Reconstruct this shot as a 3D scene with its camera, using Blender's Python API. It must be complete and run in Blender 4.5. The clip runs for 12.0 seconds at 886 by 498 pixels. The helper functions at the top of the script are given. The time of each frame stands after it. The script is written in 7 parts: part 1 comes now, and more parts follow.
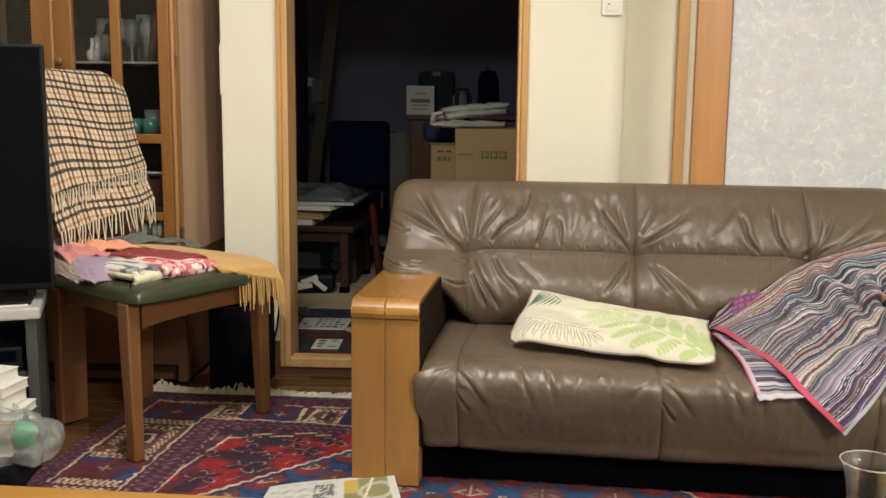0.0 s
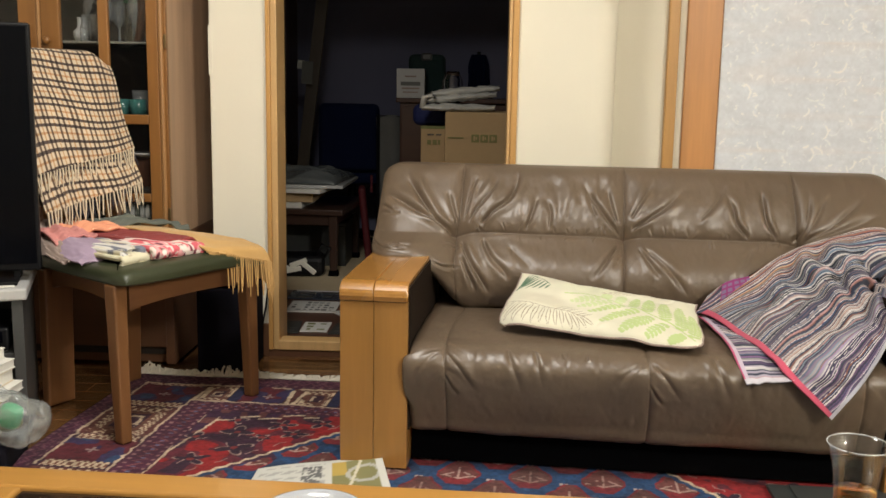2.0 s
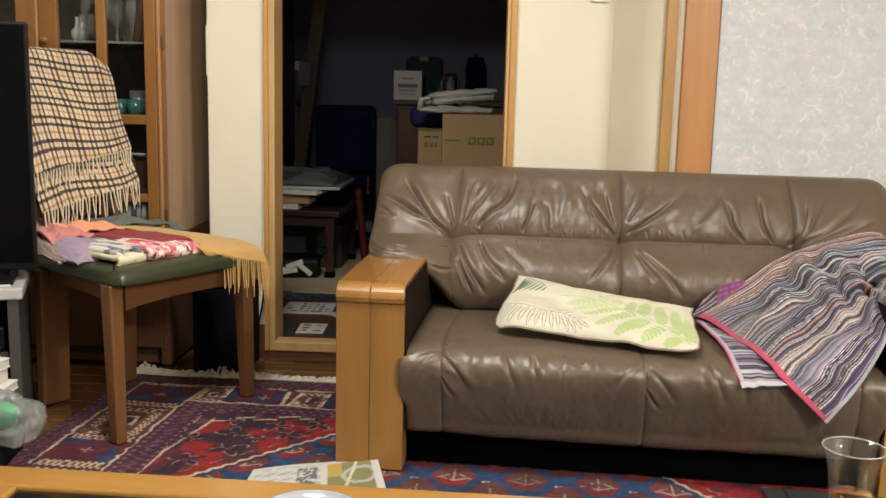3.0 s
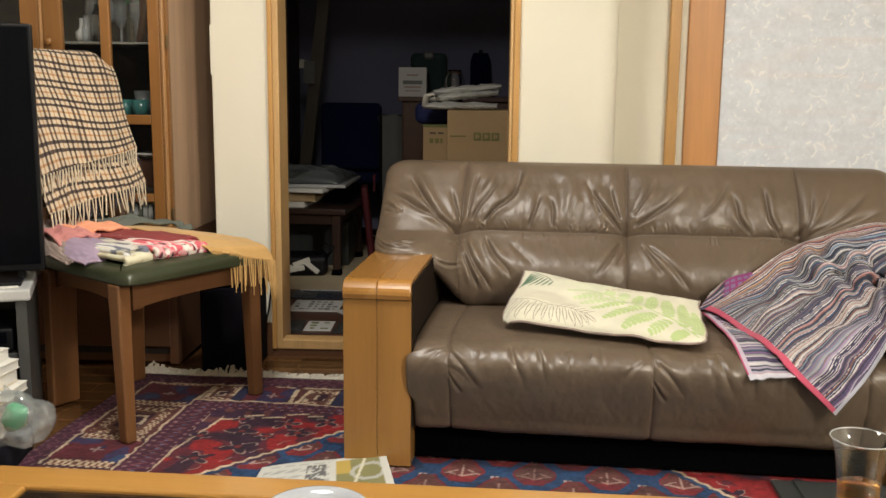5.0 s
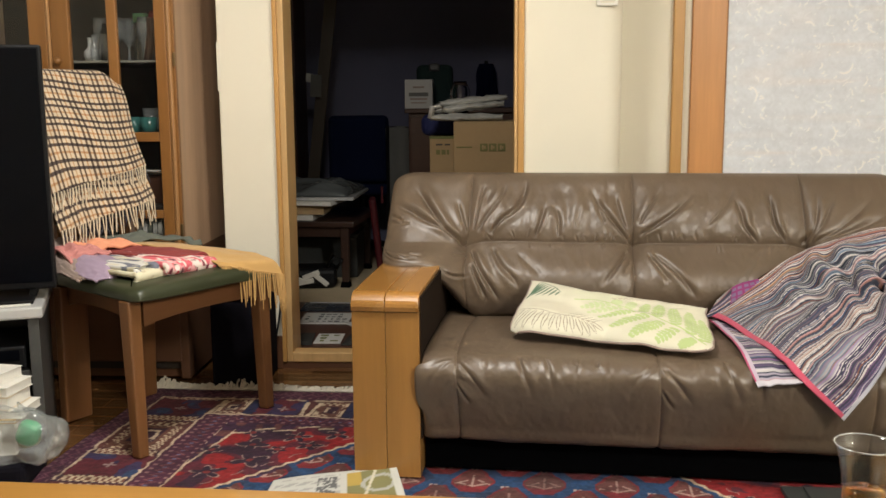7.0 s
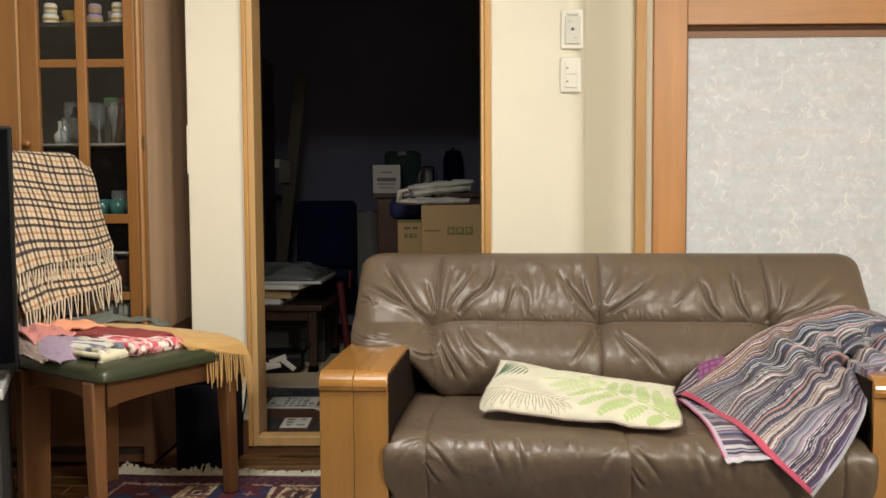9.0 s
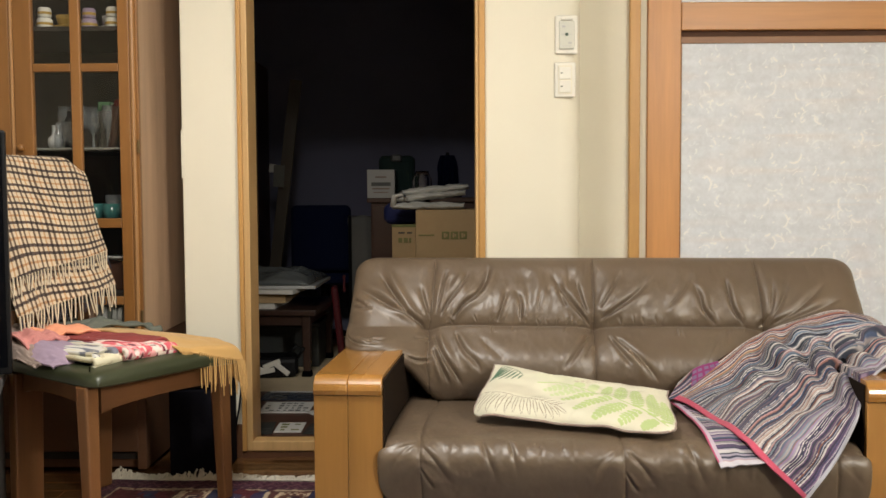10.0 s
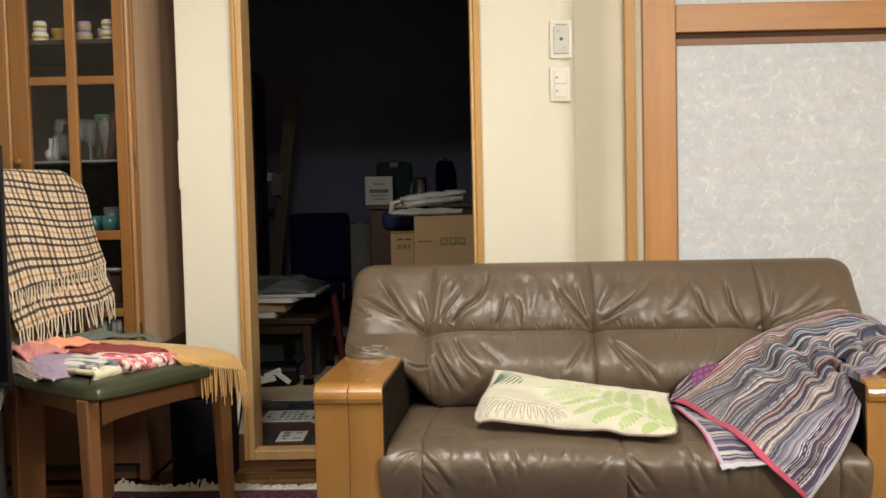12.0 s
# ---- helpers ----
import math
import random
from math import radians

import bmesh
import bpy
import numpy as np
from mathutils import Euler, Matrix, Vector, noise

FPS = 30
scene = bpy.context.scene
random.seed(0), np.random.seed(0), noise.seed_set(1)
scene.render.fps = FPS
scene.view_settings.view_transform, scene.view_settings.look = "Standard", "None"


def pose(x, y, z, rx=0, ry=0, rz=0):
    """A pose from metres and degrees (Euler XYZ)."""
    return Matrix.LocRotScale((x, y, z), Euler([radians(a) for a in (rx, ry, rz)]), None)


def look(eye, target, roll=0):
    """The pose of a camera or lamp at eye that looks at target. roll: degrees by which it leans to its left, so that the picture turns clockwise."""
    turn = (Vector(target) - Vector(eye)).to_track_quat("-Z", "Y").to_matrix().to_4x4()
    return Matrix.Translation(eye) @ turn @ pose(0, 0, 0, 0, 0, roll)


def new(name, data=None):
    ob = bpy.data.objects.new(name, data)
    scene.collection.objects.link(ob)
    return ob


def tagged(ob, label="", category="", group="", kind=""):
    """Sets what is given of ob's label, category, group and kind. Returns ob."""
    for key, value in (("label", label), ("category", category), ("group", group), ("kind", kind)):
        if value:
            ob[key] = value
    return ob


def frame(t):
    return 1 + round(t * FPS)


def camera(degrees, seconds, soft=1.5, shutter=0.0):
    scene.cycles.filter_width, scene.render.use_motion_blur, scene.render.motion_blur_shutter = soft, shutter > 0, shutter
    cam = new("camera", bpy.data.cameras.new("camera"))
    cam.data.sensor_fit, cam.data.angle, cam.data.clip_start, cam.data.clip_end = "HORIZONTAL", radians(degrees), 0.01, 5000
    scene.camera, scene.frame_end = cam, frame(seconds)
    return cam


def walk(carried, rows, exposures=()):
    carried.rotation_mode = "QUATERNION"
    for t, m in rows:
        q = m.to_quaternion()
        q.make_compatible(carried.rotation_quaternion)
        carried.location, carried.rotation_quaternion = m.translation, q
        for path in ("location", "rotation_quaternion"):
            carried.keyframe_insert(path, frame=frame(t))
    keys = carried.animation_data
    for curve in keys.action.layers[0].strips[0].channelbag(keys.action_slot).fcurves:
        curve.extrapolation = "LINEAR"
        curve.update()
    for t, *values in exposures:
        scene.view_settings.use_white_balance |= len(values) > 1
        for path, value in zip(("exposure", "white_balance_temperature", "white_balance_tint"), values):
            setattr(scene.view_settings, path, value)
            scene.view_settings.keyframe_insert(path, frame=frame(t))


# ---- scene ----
cam = camera(49.5, 12.0)
PATH = [
    (0, (0.074, 0.035, 0.958), (-0.018, 2.01, 0.66), 0.6),
    (0.5, (0.076, 0.036, 0.958), (-0.015, 2.01, 0.652), 0.6),
    (1, (0.073, 0.037, 0.955), (-0.015, 2.011, 0.643), 0.6),
    (1.5, (0.077, 0.039, 0.958), (-0.009, 2.012, 0.638), 0.6),
    (2, (0.075, 0.041, 0.952), (0.005, 2.012, 0.623), 1.0),
    (2.5, (0.075, 0.04, 0.951), (0.006, 2.012, 0.625), 1.3),
    (3, (0.072, 0.039, 0.951), (0.011, 2.012, 0.627), 1.4),
    (5, (0.077, 0.039, 0.949), (0.0, 2.01, 0.618), 0.6),
    (5.5, (0.077, 0.04, 0.953), (-0.001, 2.011, 0.623), 0.4),
    (6, (0.079, 0.035, 0.953), (0.004, 2.007, 0.625), 0.2),
    (6.5, (0.082, 0.036, 0.952), (0.006, 2.007, 0.625), 0.1),
    (7, (0.086, 0.023, 0.957), (-0.012, 1.996, 0.646), -0.4),
    (7.5, (0.081, 0.012, 0.932), (-0.009, 1.996, 0.695), -0.0),
    (7.7, (0.082, 0.003, 0.944), (0.001, 1.991, 0.739), -0.7),
    (9.5, (0.083, 0.005, 0.932), (0.063, 2.001, 0.806), -0.2),
    (10, (0.082, 0.003, 0.933), (0.065, 2.0, 0.814), -0.3),
    (10.5, (0.08, 0.002, 0.929), (0.065, 1.999, 0.822), -0.3),
    (11, (0.084, 0.002, 0.934), (0.059, 1.998, 0.819), -0.8),
    (11.5, (0.089, 0.004, 0.939), (0.064, 2.0, 0.823), -1.2),
    (12, (0.088, 0.0, 0.938), (0.071, 1.997, 0.829), -1.3),
]
walk(cam, [(t, look(eye, target, roll)) for t, eye, target, roll in PATH])

# ---- world and light ----
world = bpy.data.worlds.new("night")
scene.world = world
world.use_nodes = True
world.node_tree.nodes["Background"].inputs[0].default_value = (0.02, 0.024, 0.04, 1)
world.node_tree.nodes["Background"].inputs[1].default_value = 0.15


def ceiling_disc(name, at, across, watts, colour):
    data = bpy.data.lights.new(name, "AREA")
    data.shape, data.size, data.energy, data.color = "DISK", across, watts, colour
    ob = new(name, data)
    ob.location = at
    return ob


def globe(name, at, radius, watts, colour):
    data = bpy.data.lights.new(name, "POINT")
    data.shadow_soft_size, data.energy, data.color = radius, watts, colour
    ob = new(name, data)
    ob.location = at
    return ob


LAMP_A = (-0.38, 1.78, 2.335)
LAMP_FILL = (2.05, -0.20, 2.335)
LAMP_COLOUR = (1.0, 0.965, 0.90)
ceiling_disc("ceiling_lamp", LAMP_A, 0.46, 42, LAMP_COLOUR)
# bare globe, unseen and added to light the walls and the right side evenly
globe("ceiling_lamp_dining", (LAMP_FILL[0], LAMP_FILL[1], 2.14), 0.16, 185, LAMP_COLOUR)

# ---- materials ----


def material(name, colour, rough=0.6, metal=0.0, vary=0.15, scale=6.0, fine=120.0, bump=0.1, stretch=(1, 1, 1),
             dist=0.002, attr="", sheen=0.0, coat=0.0, spec=0.5, rnd=0.0, dark=None):
    """Principled surface with broad and fine variation; attr: colours come from that colour attribute."""
    m = bpy.data.materials.new(name)
    m.use_nodes = True
    n, l = m.node_tree.nodes, m.node_tree.links
    b = n["Principled BSDF"]
    b.inputs["Roughness"].default_value, b.inputs["Metallic"].default_value = rough, metal
    b.inputs["Sheen Weight"].default_value, b.inputs["Coat Weight"].default_value = sheen, coat
    b.inputs["Specular IOR Level"].default_value = spec
    tc = n.new("ShaderNodeTexCoord")
    mp = n.new("ShaderNodeMapping")
    mp.inputs["Scale"].default_value = stretch
    l.new(tc.outputs["Object"], mp.inputs["Vector"])
    big, small = n.new("ShaderNodeTexNoise"), n.new("ShaderNodeTexNoise")
    for t, s, d in ((big, scale, 5), (small, fine, 3)):
        t.inputs["Scale"].default_value, t.inputs["Detail"].default_value = s, d
        l.new(mp.outputs["Vector"], t.inputs["Vector"])
    add = n.new("ShaderNodeMath")
    add.operation = "MULTIPLY_ADD"
    add.inputs[1].default_value = 0.4
    l.new(small.outputs["Fac"], add.inputs[0])
    l.new(big.outputs["Fac"], add.inputs[2])
    rng = n.new("ShaderNodeMapRange")
    rng.inputs["From Min"].default_value, rng.inputs["From Max"].default_value = 0.4, 1.0
    rng.inputs["To Min"].default_value, rng.inputs["To Max"].default_value = 1 - vary, 1 + vary
    l.new(add.outputs[0], rng.inputs["Value"])
    fac = rng.outputs["Result"]
    if rnd:
        info = n.new("ShaderNodeObjectInfo")
        r2 = n.new("ShaderNodeMapRange")
        r2.inputs["To Min"].default_value, r2.inputs["To Max"].default_value = 1 - rnd, 1 + rnd
        l.new(info.outputs["Random"], r2.inputs["Value"])
        mu = n.new("ShaderNodeMath")
        mu.operation = "MULTIPLY"
        l.new(fac, mu.inputs[0])
        l.new(r2.outputs["Result"], mu.inputs[1])
        fac = mu.outputs[0]
    mix = n.new("ShaderNodeVectorMath")
    mix.operation = "SCALE"
    if attr:
        a = n.new("ShaderNodeVertexColor")
        a.layer_name = attr
        l.new(a.outputs["Color"], mix.inputs[0])
    elif dark:
        cm = n.new("ShaderNodeMix")
        cm.data_type = "RGBA"
        cm.inputs["A"].default_value, cm.inputs["B"].default_value = (*dark, 1), (*colour, 1)
        l.new(big.outputs["Fac"], cm.inputs["Factor"])
        l.new(cm.outputs["Result"], mix.inputs[0])
    else:
        mix.inputs[0].default_value = colour
    l.new(fac, mix.inputs["Scale"])
    l.new(mix.outputs[0], b.inputs["Base Color"])
    if bump:
        bp = n.new("ShaderNodeBump")
        bp.inputs["Strength"].default_value, bp.inputs["Distance"].default_value = bump, dist
        l.new(add.outputs[0], bp.inputs["Height"])
        l.new(bp.outputs[0], b.inputs["Normal"])
    rr = n.new("ShaderNodeMapRange")
    rr.inputs["To Min"].default_value, rr.inputs["To Max"].default_value = max(rough - 0.07, 0.02), min(rough + 0.07, 1)
    l.new(big.outputs["Fac"], rr.inputs["Value"])
    l.new(rr.outputs["Result"], b.inputs["Roughness"])
    return m


def wood(name, light, dark, rough=0.4, axis="z", size=9.0, coat=0.0):
    """Wood with its grain along one axis."""
    stretch = {"z": (1, 1, 0.07), "x": (0.07, 1, 1), "y": (1, 0.07, 1)}[axis]
    return material(name, light, rough, vary=0.16, scale=size, fine=size * 9, bump=0.05, dist=0.001, stretch=stretch,
                    dark=dark, coat=coat, rnd=0.04)


def clear(name, colour=(1, 1, 1), rough=0.02, ior=1.45, thin=0.0):
    m = bpy.data.materials.new(name)
    m.use_nodes = True
    b = m.node_tree.nodes["Principled BSDF"]
    b.inputs["Base Color"].default_value = (*colour, 1)
    b.inputs["Roughness"].default_value, b.inputs["IOR"].default_value = rough, ior
    b.inputs["Transmission Weight"].default_value = 1.0 - thin
    return m


M_WALL = material("cream wallpaper", (0.80, 0.76, 0.63), 0.85, vary=0.03, scale=3, fine=260, bump=0.25, dist=0.0008)
# the unlit room's bluish gloom is put into this wall colour
M_WALL_GLOOM = material("back room wall with navy gloom", (0.165, 0.170, 0.255), 0.9, vary=0.10, scale=2)
M_CEIL = material("ceiling paper", (0.8, 0.77, 0.7), 0.9, vary=0.03)
M_FLOOR = wood("brown floor board", (0.140, 0.064, 0.022), (0.108, 0.048, 0.017), 0.20, "x", 8, 0.3)
M_JAMB = wood("pale varnished door frame", (0.62, 0.40, 0.18), (0.52, 0.32, 0.13), 0.42, "z", 12)
M_TRIM = wood("amber varnished trim", (0.56, 0.31, 0.10), (0.47, 0.25, 0.075), 0.42, "z", 12)
M_STILE = wood("orange door stile", (0.60, 0.29, 0.10), (0.52, 0.24, 0.08), 0.42, "z", 10)
M_RAIL = wood("orange door rail", (0.60, 0.29, 0.10), (0.52, 0.24, 0.08), 0.42, "x", 10)
M_BEAD = wood("brown door bead", (0.34, 0.17, 0.085), (0.27, 0.13, 0.06), 0.5, "x", 10)
M_REVEAL_SHADE = material("dark reveal shade", (0.09, 0.04, 0.02), 0.8)
M_BASE = wood("dark skirting", (0.135, 0.060, 0.028), (0.09, 0.038, 0.018), 0.5, "x")
M_ARM = wood("honey oak arm", (0.36, 0.180, 0.048), (0.28, 0.134, 0.034), 0.33, "z", 11, 0.3)
M_ARMTOP = wood("honey oak arm top", (0.38, 0.182, 0.044), (0.30, 0.138, 0.031), 0.27, "y", 11, 0.35)
M_LEATHER = material("brown leather", (0.115, 0.081, 0.053), 0.42, vary=0.14, scale=5, fine=420, bump=0.22, dist=0.0009, spec=0.7)
# dark brown that holds the shade inside the sofa arms
M_ARM_SHADE = material("dark brown arm shade", (0.022, 0.015, 0.011), 0.9, spec=0.05)
M_BLACK = material("matt near black", (0.0022, 0.0022, 0.0026), 0.95, spec=0.0)
M_BOXBLACK = material("brown black fabric", (0.0080, 0.0075, 0.0110), 0.95, vary=0.2, spec=0.05)
M_DISH = material("bluish white porcelain", (0.36, 0.38, 0.41), 0.15, vary=0.04)
M_PLASTIC = material("black plastic", (0.005, 0.005, 0.006), 0.45, bump=0.02, spec=0.2)
M_SCREEN = material("screen glass", (0.0022, 0.0026, 0.0040), 0.14, bump=0, spec=0.08)
M_CHAIRWOOD = wood("walnut chair wood", (0.195, 0.086, 0.030), (0.130, 0.055, 0.019), 0.42, "z", 12)
M_CHAIRRAIL = wood("walnut chair rail", (0.165, 0.072, 0.027), (0.115, 0.048, 0.018), 0.42, "x", 12)
M_GREEN = material("green leather", (0.036, 0.042, 0.021), 0.34, vary=0.12, scale=7, fine=380, bump=0.15, dist=0.0006)
M_CABWOOD = wood("amber cabinet wood", (0.29, 0.132, 0.036), (0.21, 0.088, 0.022), 0.38, "z", 11, 0.15)
M_CABRAIL = wood("amber cabinet rail", (0.27, 0.122, 0.034), (0.20, 0.083, 0.021), 0.38, "x", 11, 0.15)
M_CABBEAD = wood("pale cabinet bead", (0.42, 0.22, 0.085), (0.36, 0.18, 0.065), 0.4, "z", 11)
M_CABSIDE = wood("grey brown cabinet side", (0.42, 0.285, 0.190), (0.36, 0.24, 0.155), 0.5, "z", 14)
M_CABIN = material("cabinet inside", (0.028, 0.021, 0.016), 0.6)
M_GLASS = clear("glass")
M_TEA = clear("amber tea", (0.55, 0.25, 0.035), 0.0, 1.33)
M_TEAL = material("teal glaze", (0.045, 0.15, 0.14), 0.2)
M_WHITE = material("white glaze", (0.75, 0.75, 0.72), 0.2, vary=0.04)
M_SWITCH = material("white switch plastic", (0.80, 0.78, 0.70), 0.35, vary=0.02, bump=0)
M_SWCOVER = material("greyish switch cover", (0.64, 0.64, 0.57), 0.25, vary=0.03, bump=0)
M_SWDARK = material("switch mark", (0.06, 0.10, 0.07), 0.5, bump=0)
M_PAPER = material("paper", (0.70, 0.68, 0.62), 0.8, vary=0.06)
M_NEWS = material("newsprint", (0.50, 0.50, 0.47), 0.85, vary=0.1)
M_INK = material("grey ink", (0.10, 0.10, 0.10), 0.9)
M_OCHRE = material("ochre print", (0.42, 0.27, 0.06), 0.8)
M_OLIVE = material("olive print", (0.16, 0.17, 0.06), 0.8)
M_CARTON = material("cardboard", (0.42, 0.29, 0.15), 0.85, vary=0.07, scale=4, fine=90, bump=0.08)
M_CARTONINK = material("green carton print", (0.20, 0.19, 0.07), 0.85)
M_NAVY = material("navy cloth", (0.006, 0.010, 0.036), 0.9, spec=0.1)
M_BLUEBAG = material("blue cloth bag", (0.008, 0.014, 0.085), 0.8)
M_REDBAG = material("red bag", (0.11, 0.008, 0.014), 0.6)
M_DARKWOOD = wood("dark table wood", (0.085, 0.035, 0.018), (0.055, 0.022, 0.012), 0.4, "x")
M_BENCH = wood("dark bench wood", (0.048, 0.024, 0.016), (0.032, 0.016, 0.011), 0.35, "x")
M_BEIGE = material("beige carpet", (0.56, 0.46, 0.30), 0.95, vary=0.12, fine=300, bump=0.4)
M_GREYCLOTH = material("grey cloth", (0.16, 0.16, 0.15), 0.9)
M_PLANK = wood("leaning plank", (0.10, 0.08, 0.06), (0.075, 0.06, 0.045), 0.6, "z")
M_STAND = material("grey laminate", (0.058, 0.058, 0.056), 0.45, vary=0.05)
M_STANDTOP = material("pale grey laminate", (0.46, 0.46, 0.45), 0.4, vary=0.04)
M_TABLE = wood("honey table edge", (0.38, 0.195, 0.045), (0.32, 0.155, 0.033), 0.3, "x", 9, 0.3)
M_TABLEGLASS = material("dark table glass", (0.018, 0.012, 0.008), 0.12, bump=0)
M_FRINGE = material("rug fringe", (0.62, 0.58, 0.49), 0.95, vary=0.15, scale=30)
M_BRASS = material("dark brass", (0.20, 0.13, 0.06), 0.4, metal=0.8)
M_TAN = material("camel wool", (0.52, 0.31, 0.105), 0.95, vary=0.08, fine=500, bump=0.3, sheen=0.2)
M_CREAMWOOL = material("cream wool", (0.62, 0.52, 0.38), 0.95, vary=0.12, scale=40)
M_DARKWOOL = material("dark wool", (0.05, 0.05, 0.065), 0.95, vary=0.2, scale=60)
M_MAROON = material("maroon cotton", (0.23, 0.040, 0.038), 0.9, fine=300, bump=0.2)
M_LAVENDER = material("lavender cotton", (0.33, 0.25, 0.34), 0.9, fine=300, bump=0.2)
M_PINK = material("dusty pink cotton", (0.55, 0.22, 0.20), 0.9, fine=300, bump=0.2)
M_ORANGE = material("peach cotton", (0.78, 0.33, 0.19), 0.9, fine=300, bump=0.2)
M_MAUVE = material("greyish mauve cotton", (0.30, 0.23, 0.20), 0.9, fine=300, bump=0.2)
M_SLATE = material("slate green scarf", (0.11, 0.12, 0.10), 0.9, fine=300, bump=0.2)
M_RUG = material("rug pile", (1, 1, 1), 0.95, vary=0.22, scale=9, fine=420, bump=0.5, dist=0.002, attr="pattern")
M_CLOTH = material("printed cloth", (1, 1, 1), 0.92, vary=0.07, scale=9, fine=600, bump=0.2, dist=0.0008, attr="pattern")
M_KNIT = material("striped cotton knit", (1, 1, 1), 0.95, vary=0.16, scale=20, fine=500, bump=0.5, dist=0.0015, attr="pattern", sheen=0.1)
M_PEARL = material("washi paper", (1, 1, 1), 0.75, vary=0.03, scale=5, fine=300, bump=0.1, attr="pattern")


def thin_clear(name, tint, film=0.0, rough=0.03, gloss=1.0):
    """Thin clear material: light passes straight, gloss by the viewing angle, and some milky film."""
    m = bpy.data.materials.new(name)
    m.use_nodes = True
    n, l = m.node_tree.nodes, m.node_tree.links
    n.remove(n["Principled BSDF"])
    pas, gls, milk = n.new("ShaderNodeBsdfTransparent"), n.new("ShaderNodeBsdfGlossy"), n.new("ShaderNodeBsdfDiffuse")
    pas.inputs["Color"].default_value, milk.inputs["Color"].default_value = (*tint, 1), (0.75, 0.78, 0.78, 1)
    gls.inputs["Roughness"].default_value = rough
    lw = n.new("ShaderNodeLayerWeight")
    lw.inputs["Blend"].default_value = 0.22
    fr = n.new("ShaderNodeMath")
    fr.operation = "MULTIPLY_ADD"
    fr.inputs[1].default_value, fr.inputs[2].default_value = 0.75 * gloss, 0.03 * gloss
    l.new(lw.outputs["Facing"], fr.inputs[0])
    a, b = n.new("ShaderNodeMixShader"), n.new("ShaderNodeMixShader")
    b.inputs["Fac"].default_value = film
    l.new(pas.outputs[0], b.inputs[1])
    l.new(milk.outputs[0], b.inputs[2])
    l.new(fr.outputs[0], a.inputs["Fac"])
    l.new(b.outputs[0], a.inputs[1])
    l.new(gls.outputs[0], a.inputs[2])
    l.new(a.outputs[0], n["Material Output"].inputs["Surface"])
    return m


M_TUMBLER = thin_clear("clear drinking glass", (0.97, 0.98, 0.98), 0.010, 0.05, 0.42)
M_RIM = thin_clear("thick clear glass rim", (0.9, 0.92, 0.92), 0.35, 0.05, 1.0)
M_PANE = thin_clear("clear cabinet pane", (0.94, 0.94, 0.92), 0.002, 0.02, 0.4)
M_CABGLASS = thin_clear("clear table glass", (0.86, 0.88, 0.90), 0.15, 0.09)
M_BAG = thin_clear("thin clear plastic bag", (0.97, 0.98, 0.98), 0.10, 0.16, 0.7)
M_GREENBAG = material("green plastic", (0.02, 0.32, 0.12), 0.4)
M_MAT = material("dark grey board", (0.035, 0.038, 0.036), 0.5)

# ---- mesh helpers ----


def thing(name, label, category, at=(0, 0, 0), turn=0.0, group="", kind=""):
    e = tagged(new(name), label, category, group, kind)
    e.empty_display_size = 0.05
    e.matrix_world = pose(*at, 0, 0, turn)
    return e


def part(name, bm, mat, parent=None, label="", smooth=False):
    """Links a bmesh as one mesh object, in its parent's coordinates."""
    me = bpy.data.meshes.new(name)
    bm.to_mesh(me)
    bm.free()
    return part_mesh(name, me, mat, parent, label, smooth)


def part_mesh(name, me, mat, parent=None, label="", smooth=False):
    if len(me.materials) == 0:
        me.materials.append(mat)
    if smooth:
        me.polygons.foreach_set("use_smooth", [True] * len(me.polygons))
    ob = new(name, me)
    ob.parent = parent
    if label:
        ob["label"] = label
    return ob


def box(lo, hi, bevel=0.0, seg=2, bm=None, m=None):
    """A box between two corners, with bevelled edges, added to bm."""
    one = bmesh.new()
    bmesh.ops.create_cube(one, size=1)
    c = [(a + b) / 2 for a, b in zip(lo, hi)]
    s = [abs(b - a) for a, b in zip(lo, hi)]
    for v in one.verts:
        v.co = Vector((c[i] + v.co[i] * s[i] for i in range(3)))
    if bevel:
        bmesh.ops.bevel(one, geom=one.edges[:], offset=bevel, segments=seg, profile=0.5, affect="EDGES")
    if m is not None:
        one.transform(m)
    if bm is None:
        return one
    return merge(bm, one)


def merge(bm, other):
    me = bpy.data.meshes.new("tmp")
    other.to_mesh(me)
    other.free()
    bm.from_mesh(me)
    bpy.data.meshes.remove(me)
    return bm


def lathe(profile, n=32, bm=None, at=(0, 0, 0)):
    """Surface of revolution of (radius, height) pairs."""
    bm = bm or bmesh.new()
    rings = []
    for r, z in profile:
        if r < 1e-5:
            rings.append([bm.verts.new((at[0], at[1], at[2] + z))])
        else:
            rings.append([bm.verts.new((at[0] + r * math.cos(2 * math.pi * i / n), at[1] + r * math.sin(2 * math.pi * i / n), at[2] + z)) for i in range(n)])
    for a, b in zip(rings, rings[1:]):
        for i in range(n):
            j = (i + 1) % n
            q = [a[i % len(a)], a[j % len(a)], b[j % len(b)], b[i % len(b)]]
            q = list(dict.fromkeys(q))
            if len(q) > 2:
                bm.faces.new(q)
    bmesh.ops.recalc_face_normals(bm, faces=bm.faces[:])
    return bm


